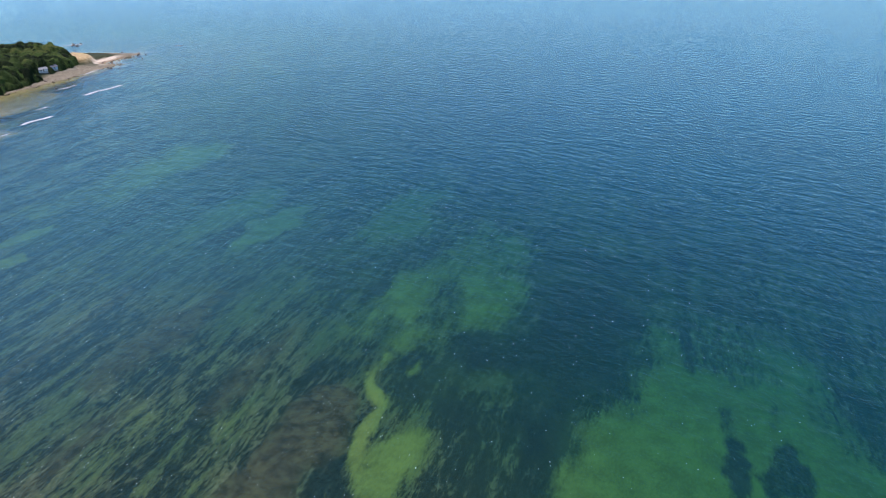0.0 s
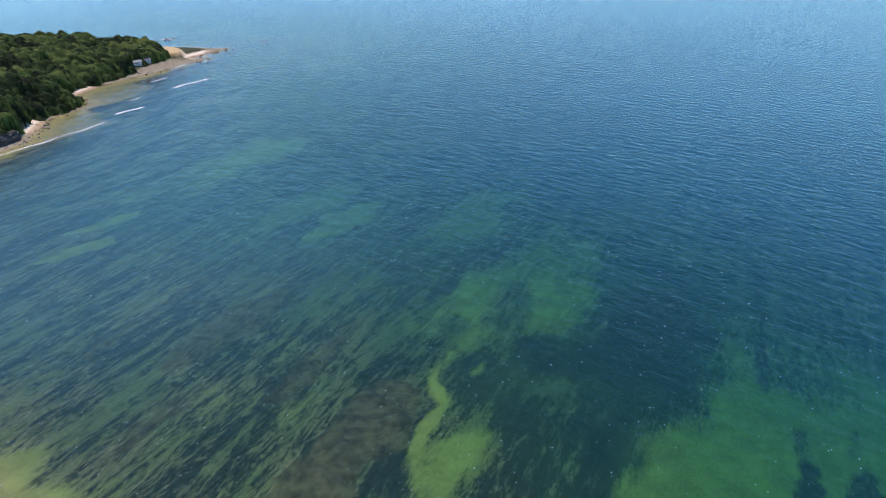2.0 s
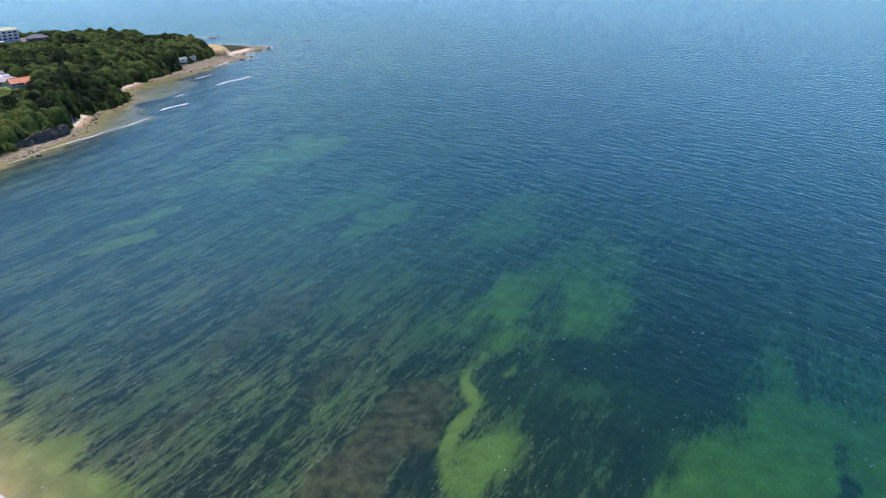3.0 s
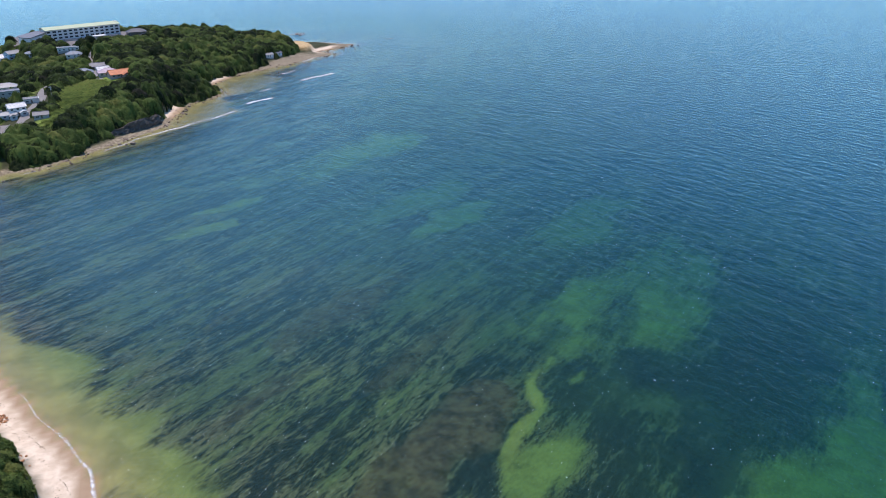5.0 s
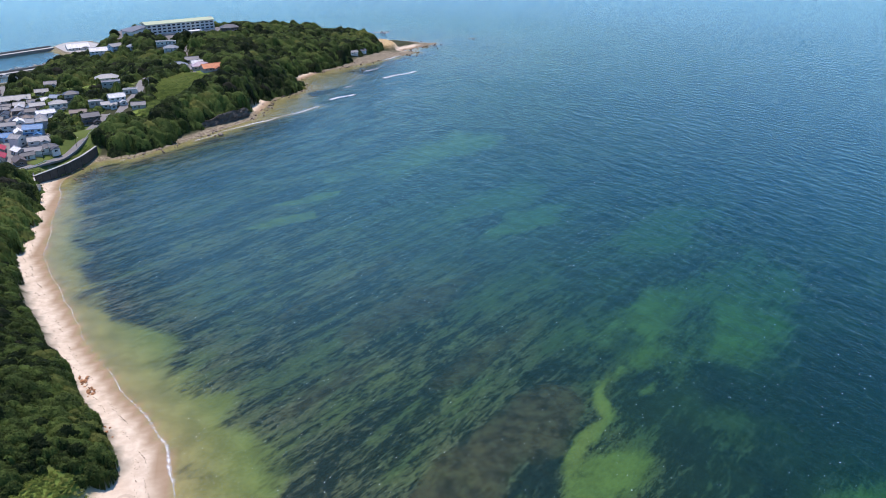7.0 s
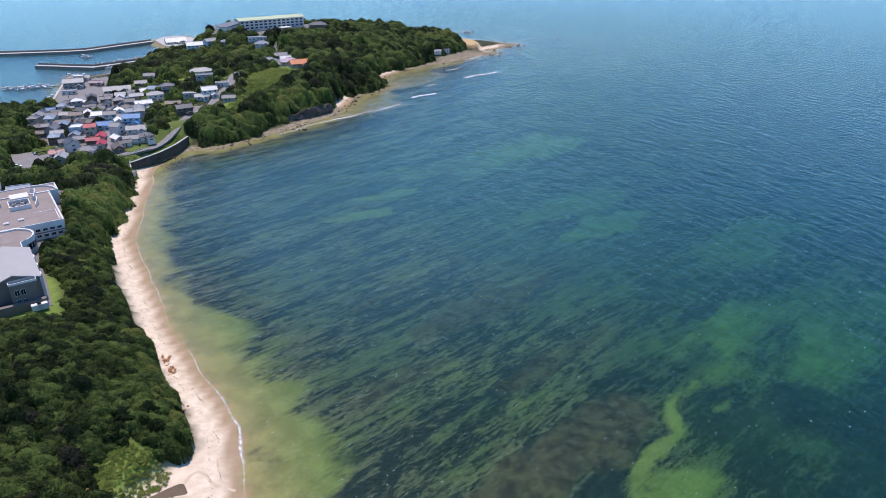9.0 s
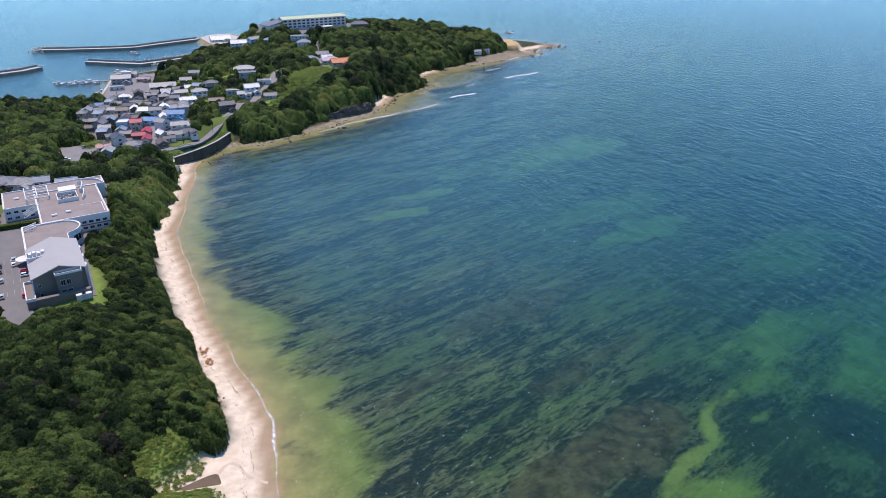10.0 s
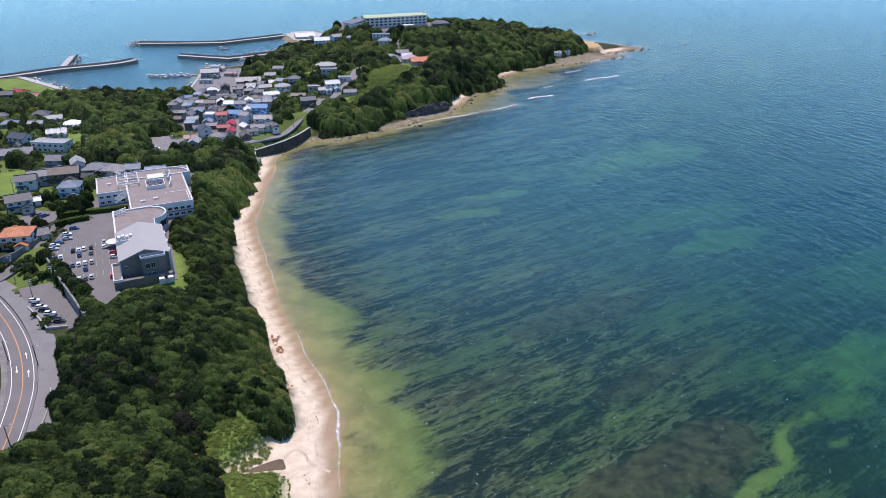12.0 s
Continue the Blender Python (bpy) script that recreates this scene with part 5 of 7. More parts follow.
    # on the quay, on the slope and by the hotel
    for row in [(-226.5, 697.0, 12, 20, 12, 2, "gable", "grey", "pale"), (-223.1, 670.6, 12, 14, 7, 1, "flat", "white", "pale"), (-228.7, 730.9, 8, 16, 8, 1, "gable", "white", "pale"),
                (-209.0, 704.9, 5, 14, 6, 1, "gable", "pink", "mauve"), (-180.1, 661.1, 12, 26, 12, 1, "gable", "grey", "pale"), (-229.1, 722.2, 8, 10, 7, 2, "flat", "white", "white"),
                (-151.2, 604.8, 15, 12, 8, 2, "gable", "pink", "pale"), (-137.1, 564.1, 25, 14, 8, 2, "gable", "white", "white"), (-148.8, 630.3, 20, 12, 8, 1, "gable", "white", "white"), (-132.2, 585.1, 15, 14, 9, 2, "hip", "white", "pale"),
                (-141.2, 625.8, -15, 11, 8, 1, "gable", "white", "steel"), (-164.0, 679.5, 10, 12, 8, 1, "gable", "wood", "pale"), (-124.5, 597.5, 12, 12, 9, 2, "hip", "grey", "slate"), (-114.7, 561.3, 5, 13, 7, 1, "gable", "wood", "brown"),
                (-103.3, 538.8, 20, 13, 9, 2, "gable", "wood", "slate"), (-104.1, 574.6, 10, 12, 7, 1, "flat", "grey", "pale"), (-110.7, 681.4, 10, 22, 12, 2, "hip", "white", "pale"), (-98.0, 616.5, 10, 16, 10, 2, "flat", "grey", "grey"),
                (-89.1, 572.1, 20, 13, 9, 2, "gable", "white", "white"), (-94.4, 567.1, 15, 12, 7, 1, "gable", "white", "pale"), (-72.5, 554.1, 5, 11, 7, 1, "gable", "grey", "grey"), (-82.1, 597.1, 5, 12, 8, 1, "flat", "white", "pale"),
                (-131.0, 801.5, 15, 24, 12, 2, "gable", "white", "white"), (-115.8, 799.4, 40, 16, 10, 2, "gable", "sky", "pale"), (-65.8, 777.2, 8, 22, 8, 1, "flat", "white", "pale"), (-60.3, 758.6, 5, 16, 11, 1, "hip", "white", "steel"),
                (-52.1, 702.6, 5, 20, 13, 1, "hip", "white", "steel"), (-39.3, 722.5, 5, 17, 10, 1, "gable", "grey", "grey"), (-33.5, 692.0, 15, 15, 9, 1, "gable", "white", "white"), (-30.2, 667.0, 10, 18, 12, 1, "hip", "beige", "mauve"),
                (-21.8, 655.8, 20, 19, 12, 1, "gable", "pink", "orange"), (-3.2, 827.6, 8, 22, 13, 2, "hip", "wood", "slate"), (88.3, 797.0, 30, 8, 7, 1, "gable", "wood", "pale"), (124.6, 793.1, 25, 11, 5.2, 1, "gable", "white", "pale"),
                (136.4, 802.4, 25, 8, 5.5, 1, "gable", "sky", "grey"), (-178.2, 942.1, 20, 28, 17, 1, "gable", "white", "white"), (-99.2, 782.8, 5, 10, 7, 1, "hip", "white", "steel"), (-161.0, 703.8, 5, 12, 8, 1, "gable", "white", "grey")]:
        house(*row[:3], row[3] * 0.84, row[4] * 0.84, *row[5:], group="houses of the headland and quay")
    # the packed roofs between
    r = random.Random(31)
    u = Vector((math.cos(radians(9)), math.sin(radians(9))))
    for i in range(-3, 24):
        for j in range(-2, 22):
            c = Vector((-262.0, 470.0)) + u * (i * 10.5 + r.uniform(-1.5, 1.5)) + Vector((-u.y, u.x)) * (j * 11.5 + r.uniform(-1.5, 1.5))
            one = np.array([c.x]), np.array([c.y])
            if not inside(*one, OLD_TOWN)[0] or any(math.hypot(c.x - x, c.y - y) < 4.2 + w * 0.5 for x, y, w in HOMES) or away(*one, VILLAGE_STREET)[0] < 5 or away(*one, COAST_ROAD)[0] < 7 or inside(*one, TOWN_LOT)[0] or inside(*one, LAWNS[2])[0]:
                continue
            house(c.x, c.y, 9 + r.choice((0, 0, 90)) + r.uniform(-8, 8), r.uniform(7, 9.8), r.uniform(5.8, 7.4), r.choice((1, 1, 2)), r.choice(("gable", "gable", "gable", "hip")),
                  r.choice(("white", "grey", "beige", "wood", "white")), r.choice(("slate", "grey", "grey", "slate", "brown", "steel", "pale", "white")), group="houses of the fishing town")


build_houses()


# ---------------------------------------------------------------- woods
def crown(leaves, size, seed, lobes=6, flat=False):
    """A crown of radius about 1: lumpy core, many leaf clumps on its lobes, a short trunk. Vertices and triangles."""
    r = np.random.RandomState(seed)
    centres = [(r.uniform(-0.1, 0.1), r.uniform(-0.1, 0.1), r.uniform(-0.1, 0.1), r.uniform(0.5, 0.6))]
    for k in range(lobes):
        a, out = r.uniform(0, 6.283), math.sqrt(r.uniform(0.05, 0.75))
        centres.append((out * math.cos(a), out * math.sin(a), 0.35 - 0.55 * out * out + r.uniform(-0.12, 0.15), r.uniform(0.15, 0.29) if lobes > 6 else r.uniform(0.24, 0.4)))
    V, T = [], []
    bm = bmesh.new()
    for c in [] if flat else centres[: lobes + 1]:
        bmesh.ops.create_icosphere(bm, subdivisions=1, radius=c[3] * (0.9 if lobes > 6 else 1.0), matrix=Matrix.Translation(c[:3]))
    bm.verts.ensure_lookup_table()
    V = [tuple(np.array(v.co) + r.uniform(-0.05, 0.05, 3)) for v in bm.verts]
    T = [tuple(v.index for v in f.verts) for f in bm.faces]
    bm.free()
    for _ in range(leaves):
        cx, cy, cz, cr = centres[r.randint(len(centres))]
        d = r.normal(size=3)
        d[2] = abs(d[2]) * 0.9 - 0.15
        d /= np.linalg.norm(d)
        p = np.array([cx, cy, cz]) + d * cr * r.uniform(0.85, 1.16)
        nrm = d + r.normal(size=3) * 0.7 + np.array([0, 0, 0.35])
        if flat:
            nrm = d * 0.25 + r.normal(size=3) * 0.3 + np.array([0, 0, 1.0])
        nrm /= np.linalg.norm(nrm)
        u = np.cross(nrm, r.normal(size=3))
        u /= np.linalg.norm(u)
        v = np.cross(nrm, u)
        s = size * r.uniform(0.6, 1.3)
        i = len(V)
        V += [tuple(p + u * s), tuple(p + v * s * 0.7 - nrm * s * 0.25), tuple(p - u * s), tuple(p - v * s * 0.7 - nrm * s * 0.25)]
        T += [(i, i + 1, i + 2), (i, i + 2, i + 3)]
    return np.array(V), np.array(T)


CROWNS = {"near": [crown(210, 0.085, s, 20) for s in range(5)], "tuft": [crown(46, 0.22, 60 + s, 3, True) for s in range(5)], "low": [crown(60, 0.15, 40 + s, 4) for s in range(4)]}


# ring of lighter leaf tone in the hollow of the near wood
PALE_WOOD = [(-104.8, 165.2), (-94.2, 171.7), (-75.0, 165.2), (-70.3, 155.5), (-73.6, 142.5), (-83.2, 140.5), (-96.8, 151.0)]


def canopy(name, spots, cell, thick, leaf, label, shift=0.0):
    """A closed roof of many crowns, leaf sprays all over it. spots: x, y, top, radius, ground. cell: grain of the roof; thick: sprays to the square metre."""
    r = np.random.RandomState(7)
    at = np.array(spots)
    rim = np.clip(1 - (coast_distance(at[:, 0], at[:, 1]) - 12) / 16, 0, 1) * (at[:, 1] < 400)
    tone = np.clip(0.28 * wander(at[:, 0], at[:, 1], 19, 3.0) + 0.2 * r.normal(size=len(at)) + 0.22 * rim + 0.26 * inside(at[:, 0], at[:, 1], PALE_WOOD) + shift, -0.5, 0.5)
    x0, y0 = at[:, 0].min() - 10, at[:, 1].min() - 10
    nx, ny = int((at[:, 0].max() + 10 - x0) / cell) + 1, int((at[:, 1].max() + 10 - y0) / cell) + 1
    Z, A = np.full((ny, nx), -99.0), np.zeros((ny, nx))
    for (x, y, top, rad, low), own in zip(at, tone):
        i0, i1, j0, j1 = int((x - 1.4 * rad - x0) / cell), int((x + 1.4 * rad - x0) / cell) + 2, int((y - rad - y0) / cell), int((y + rad - y0) / cell) + 2
        gx, gy = np.meshgrid(x0 + cell * np.arange(i0, i1) - x, y0 + cell * np.arange(j0, j1) - y)
        k = ((gx * 0.97 - gy * 0.22) ** 2 * 0.62 + (gx * 0.22 + gy * 0.97) ** 2 * 1.45) / rad ** 2
        k = k + 0.42 * k * (wander(gx + x, gy + y, rad * 0.42, own * 9) + 0.5 * wander(gx + x, gy + y, rad * 0.16, own * 5))
        h = np.where(k < 1, top - rad * 1.15 * k, -99.0)
        better = h > Z[j0:j1, i0:i1]
        Z[j0:j1, i0:i1][better] = h[better]
        A[j0:j1, i0:i1][better] = own
    X, Y = np.meshgrid(x0 + cell * np.arange(nx), y0 + cell * np.arange(ny))
    on = Z > -50
    near = on.copy()
    near[1:] |= on[:-1]
    near[:-1] |= on[1:]
    near[:, 1:] |= on[:, :-1]
    near[:, :-1] |= on[:, 1:]
    edge = near & ~on
    Z[edge] = ground_z(X[edge], Y[edge]) - 0.2
    Z[on] += cell * r.uniform(-0.35, 0.35, on.sum()) + 0.3 * cell * wander(X[on], Y[on], 2.2 * cell)
    X, Y = X + cell * r.uniform(-0.3, 0.3, X.shape), Y + cell * r.uniform(-0.3, 0.3, X.shape)
    number = np.full(on.shape, -1)
    number[near] = np.arange(near.sum())
    quad = np.stack([number[:-1, :-1], number[:-1, 1:], number[1:, 1:], number[1:, :-1]], 2).reshape(-1, 4)
    V = np.stack([X[near], Y[near], Z[near]], 1)
    own = A[near]
    live = on[near]
    quad = quad[(quad >= 0).all(1)]
    quad = quad[live[quad].any(1)]
    # leaf sprays, spread by area
    a, b, c, d = (V[quad[:, k]] for k in range(4))
    across = np.cross(c - a, d - b)
    area = np.linalg.norm(across, axis=1) / 2
    up = across / (2 * area[:, None] + 1e-9)
    count = int(area.sum() * thick)
    f = np.searchsorted(np.cumsum(area) / area.sum(), r.uniform(size=count)).clip(0, len(quad) - 1)
    s, t = r.uniform(size=(2, count, 1))
    p = (a[f] * (1 - s) + b[f] * s) * (1 - t) + (d[f] * (1 - s) + c[f] * s) * t + up[f] * leaf * r.uniform(-0.1, 1.3, (count, 1))
    nrm = up[f] + r.normal(size=(count, 3)) * 0.5 + np.array([0, 0, 0.2])
    nrm /= np.linalg.norm(nrm, axis=1)[:, None]
    u = np.cross(nrm, r.normal(size=(count, 3)))
    u /= np.linalg.norm(u, axis=1)[:, None]
    v = np.cross(nrm, u)
    size = leaf * r.uniform(0.5, 1.3, (count, 1))
    sprays = np.stack([p + u * size, p + v * size * 0.65 - nrm * size * 0.25, p - u * size, p - v * size * 0.65 - nrm * size * 0.25], 1).reshape(-1, 3)
    k = len(V) + 4 * np.arange(count)[:, None]
    me = np_mesh(name, np.concatenate([V, sprays]), np.concatenate([quad, k + np.arange(4)]), True)
    give(me, "tone", np.concatenate([own, np.repeat(own[quad[f, 0]], 4)]))
    me.materials.append(LEAVES)
    return tagged(new(name, me), label, "woodland", kind="stuff")


def wood(name, spots, kind, material, label, category="woodland", shift=0.0):
    """spots: x, y, z of crown centre, radius, height factor."""
    r = np.random.RandomState(7)
    V, T, A, n = [], [], [], 0
    at = np.array(spots)
    rim = np.clip(1 - (coast_distance(at[:, 0], at[:, 1]) - 12) / 16, 0, 1) * (at[:, 1] < 400)
    tone = np.clip(0.32 * wander(at[:, 0], at[:, 1], 28, 3.0) + 0.18 * r.normal(size=len(at)) + 0.22 * rim + shift, -0.5, 0.5)
    for (x, y, z, rad, tall), own in zip(spots, tone):
        v, t = CROWNS[kind][r.randint(len(CROWNS[kind]))]
        a = r.uniform(0, 6.283)
        c, s = math.cos(a), math.sin(a)
        q = np.stack([(v[:, 0] * c - v[:, 1] * s) * rad + x, (v[:, 0] * s + v[:, 1] * c) * rad + y, v[:, 2] * rad * tall + z], 1)
        V.append(q)
        T.append(t + n)
        A.append(np.full(len(q), own))
        n += len(q)
    me = np_mesh(name, np.concatenate(V), np.concatenate(T), True)
    give(me, "tone", np.concatenate(A))
    me.materials.append(material)
    return tagged(new(name, me), label, category, kind="stuff")


TOWN = [(-222.3, 571.6), (-218, 623.1), (-182.6, 670.7), (-173.9, 702.5), (-146.2, 702.5), (-114.9, 646.1), (-109.8, 571.6), (-119.7, 519.2), (-129.1, 454.9), (-167.1, 444.9), (-190, 467.9), (-194.8, 519.2)]
WALL_TOP = [(-121.9, 444.2), (-116.2, 451.6), (-108.2, 463.2), (-101.4, 478.2), (-95.9, 498.4)]


def build_woods():
    r = np.random.RandomState(11)

    def sample(x0, x1, y0, y1, gap):
        gx, gy = np.meshgrid(np.arange(x0, x1, gap), np.arange(y0, y1, gap))
        x = gx.ravel() + r.uniform(-0.42, 0.42, gx.size) * gap
        y = gy.ravel() + r.uniform(-0.42, 0.42, gx.size) * gap
        d = coast_distance(x, y) + 1.2 * wander(x, y, 9.0)
        reach = np.where((y > 600) & (x < -20), 22.0, 3.0)
        reach = np.where((y > 505) & (y < 585) & (x > -50) & (x < 12), 12.0, reach)
        reach = np.where((x > 80), np.interp(x, [80, 115, 128, 160, 168], [4, 9, 16, 20, 90]), reach)
        reach = np.where(y < 450, np.interp(y, [140, 170, 206, 220, 250, 270, 310, 330, 370, 410, 450], [15.5, 14.5, 13, 13, 14.5, 16, 14, 11.5, 9.5, 10, 10]), reach)
        ok = d > reach
        for ring, _ in PADS:
            ok &= ~inside(x, y, ring) & (away(x, y, ring, True) > 1.8)
        for cx, cy, cr in COVES[:2]:
            ok &= (np.hypot(x - cx, y - cy) > cr * 1.2) | (d > 12)
        for pts, half in ROADS:
            ok &= away(x, y, pts) > half + 1.0
        for ring in LAWNS:
            ok &= ~inside(x, y, ring)
        for ring in (LAWNS[8], LAWNS[2]):
            for k in (6, 12):
                ok &= ~inside(x, y + k, ring)
        for hx, hy, hr in TAKEN:
            ok &= np.hypot(x - hx, y - hy) > hr
        ok &= ~((y > 440) & (y < 528) & ((away(x, y, COAST_ROAD) < 8) | (away(x, y, WALL_TOP) < 7)))
        # nothing on the shoulder between the road and the wood
        ok &= away(x, y, MAIN_ROAD) > np.where(y < 163, 5.0, 12.5)
        town, left, hamlet = inside(x, y, TOWN), inside(x, y, LEFT_HOUSES), inside(x, y, HILL_GRASS) | inside(x, y, ROAD_SLOPE)
        ok &= ~(inside(x, y, OLD_TOWN) & (r.uniform(size=x.size) > 0.25)) & ~(town & (r.uniform(size=x.size) > 0.7)) & ~(left & (r.uniform(size=x.size) > 0.5))
        ok &= ~((y > 640) & (x < -215)) & ~(inside(x, y, GARDEN_GROUND) & (r.uniform(size=x.size) > 0.18))
        ok &= ~(hamlet & (r.uniform(size=x.size) > 0.5))
        low = town | left | hamlet | inside(x, y, GARDEN_GROUND)
        for hx, hy, hw in HOMES:
            low |= (np.abs(x - hx * (y / hy)) < hw * 0.7) & (y < hy) & (y > hy - 30)
        rim = d - reach
        for ring in LAWNS:
            rim = np.minimum(rim, away(x, y, ring, True))
        return x[ok], y[ok], rim[ok], low[ok]

    def spots(x, y, rim, small, lo, hi, high, rough):
        z = ground_z(x, y)
        rad = (lo + (hi - lo) * r.uniform(0, 1, x.size) ** 1.5) * np.where(small, 0.75, 1.0) * np.clip(0.65 + rim / 16, 0.65, 1.0)
        up = high * np.clip(0.25 + rim / 12, 0.25, 1.0) * np.where(small, 0.55, 1.0) + r.normal(size=x.size) * rough + 1.0 * wander(x, y, 15.0, 5.0) + 0.6 * wander(x, y, 5.5, 2.0) + 0.35 * (rad - lo)
        return [(a, b, c + u, q, c) for a, b, c, u, q in zip(x, y, z, np.maximum(up, 1.2), rad)]

    x, y, rim, small = sample(-260, -30, 100, 345, 2.4)
    keep = (x < -42) & (x > -0.82 * y - 16) & (y > 124)
    canopy("woodland", spots(x[keep], y[keep], rim[keep], small[keep], 1.1, 4.0, 5.0, 0.75), 0.45, 10.0, 0.31, "dense dark green evergreen wood above the beach", -0.04)
    rest = ~keep & (x < -45) & (r.uniform(size=x.size) < 0.5)
    canopy("woodland", spots(x[rest], y[rest], rim[rest], small[rest], 1.6, 4.0, 5.0, 0.8), 1.5, 0.6, 0.8, "dense dark green wood inland of the road")
    x, y, rim, small = sample(-420, 240, 345, 960, 3.7)
    # last value lightens the leaf tone: distance haze put into the colour
    canopy("woodland", spots(x, y, rim, small, 2.2, 6.2, 6.2, 1.9), 1.1, 1.5, 0.55, "dense dark green wood over the headland and town hill", 0.08)
    # low growth in the clearings
    for name, rings, material, label in (("undergrowth", ((LAWNS[1], 0.75), (LAWNS[9], 0.75)), SHRUB, "green bamboo grass and low shrubs beside the stream"),
                                         ("undergrowth", ((LAWNS[4], 2.4), (LAWNS[7], 2.2), (LAWNS[2], 2.6)), MEADOW, "pale green bamboo grass and shrubs in the clearings of the headland")):
        out = []
        for ring, gap in rings:
            pts = np.array([q[:2] for q in ring])
            gx, gy = np.meshgrid(np.arange(pts[:, 0].min(), pts[:, 0].max(), gap), np.arange(pts[:, 1].min(), pts[:, 1].max(), gap))
            x, y = gx.ravel() + r.uniform(-1, 1, gx.size), gy.ravel() + r.uniform(-1, 1, gx.size)
            ok = inside(x, y, ring) & (r.uniform(size=x.size) < 0.92)
            for hx, hy, hr in TAKEN:
                ok &= np.hypot(x - hx, y - hy) > hr
            x, y = x[ok], y[ok]
            z = ground_z(x, y)
            out += [(a, b, c + 0.3, q, 0.8 if gap > 1 else 0.4) for a, b, c, q in zip(x, y, z, r.uniform(0.6, 1.2, x.size) * gap)]
        wood(name, out, "tuft", material, label, "undergrowth", shift=0.1)


build_woods()


# ---------------------------------------------------------------- cars
def car_meshes():
    """Body, glass house and small parts of a hatchback 4.2 m long, nose towards +x."""
    out = {}
    prof = [(-2.1, 0.35), (-2.12, 0.8), (-1.95, 0.98), (-0.2, 1.0), (0.85, 0.95), (1.85, 0.78), (2.1, 0.62), (2.08, 0.32)]
    bm = bmesh.new()
    sides = []
    for y, k in ((-0.84, 1.0), (-0.76, 0.97), (0.76, 0.97), (0.84, 1.0)):
        sides.append([bm.verts.new((x * (1.0 if abs(y) < 0.8 else 0.985), y, z if abs(y) < 0.8 or z < 0.5 else z - 0.06)) for x, z in prof])
    n = len(prof)
    for a, b in zip(sides, sides[1:]):
        for i in range(n):
            bm.faces.new((a[i], a[(i + 1) % n], b[(i + 1) % n], b[i]))
    bm.faces.new(sides[0])
    bm.faces.new(sides[-1][::-1])
    bmesh.ops.recalc_face_normals(bm, faces=bm.faces)
    out["body"] = bm
    out["glass_house"] = solid(bmesh.new(), [(-1.9, -0.72), (0.95, -0.72), (0.95, 0.72), (-1.9, 0.72)], 0.95, 0.99)
    bm = bmesh.new()
    lo = [bm.verts.new(p) for p in ((-1.95, -0.74, 0.95), (0.9, -0.74, 0.95), (0.9, 0.74, 0.95), (-1.95, 0.74, 0.95))]
    hi = [bm.verts.new(p) for p in ((-1.6, -0.6, 1.43), (0.15, -0.6, 1.45), (0.15, 0.6, 1.45), (-1.6, 0.6, 1.43))]
    for i in range(4):
        bm.faces.new((lo[i], lo[(i + 1) % 4], hi[(i + 1) % 4], hi[i]))
    bm.faces.new(hi)
    bm.faces.new(lo[::-1])
    out["glass_house"].free()
    out["glass_house"] = bm
    out["roof_panel"] = block(-1.58, 0.12, -0.6, 0.6, 1.42, 1.5, 0.03)
    return out


def make_car(paint):
    ob = thing("car", 0, 0, 0, 0, "parked %s hatchback car with dark windows" % paint, "car", "parked cars")
    m = car_meshes()
    body = part("body", m["body"], PAINTS[paint], ob)
    part("glass_house", m["glass_house"], GLASS, ob)
    part("roof_panel", m["roof_panel"], PAINTS[paint], ob)
    wheel_bm = tube(bmesh.new(), (0, -0.1, 0), (0, 0.1, 0), 0.31, 0.31, 12)
    rim_bm = tube(bmesh.new(), (0, -0.12, 0), (0, 0.12, 0), 0.19, 0.19, 10)
    first = part("wheel", wheel_bm, RUBBER, ob)
    first_rim = part("rim", rim_bm, CHROME, first)
    spots = [(x, y) for x in (-1.3, 1.28) for y in (-0.78, 0.78)]
    first.location = (*spots[0], 0.31)
    for x, y in spots[1:]:
        w = share("wheel", first.data, ob, pose(x, y, 0.31))
        share("rim", first_rim.data, w, pose(0, 0, 0))
    for y in (-0.6, 0.6):
        part("headlight", block(1.9, 2.09, y - 0.16, y + 0.16, 0.58, 0.72, 0.02), CLEAR_LAMP, body)
        part("tail_light", block(-2.13, -2.0, y - 0.12, y + 0.12, 0.68, 0.92, 0.02), RED_LAMP, body)
    return ob


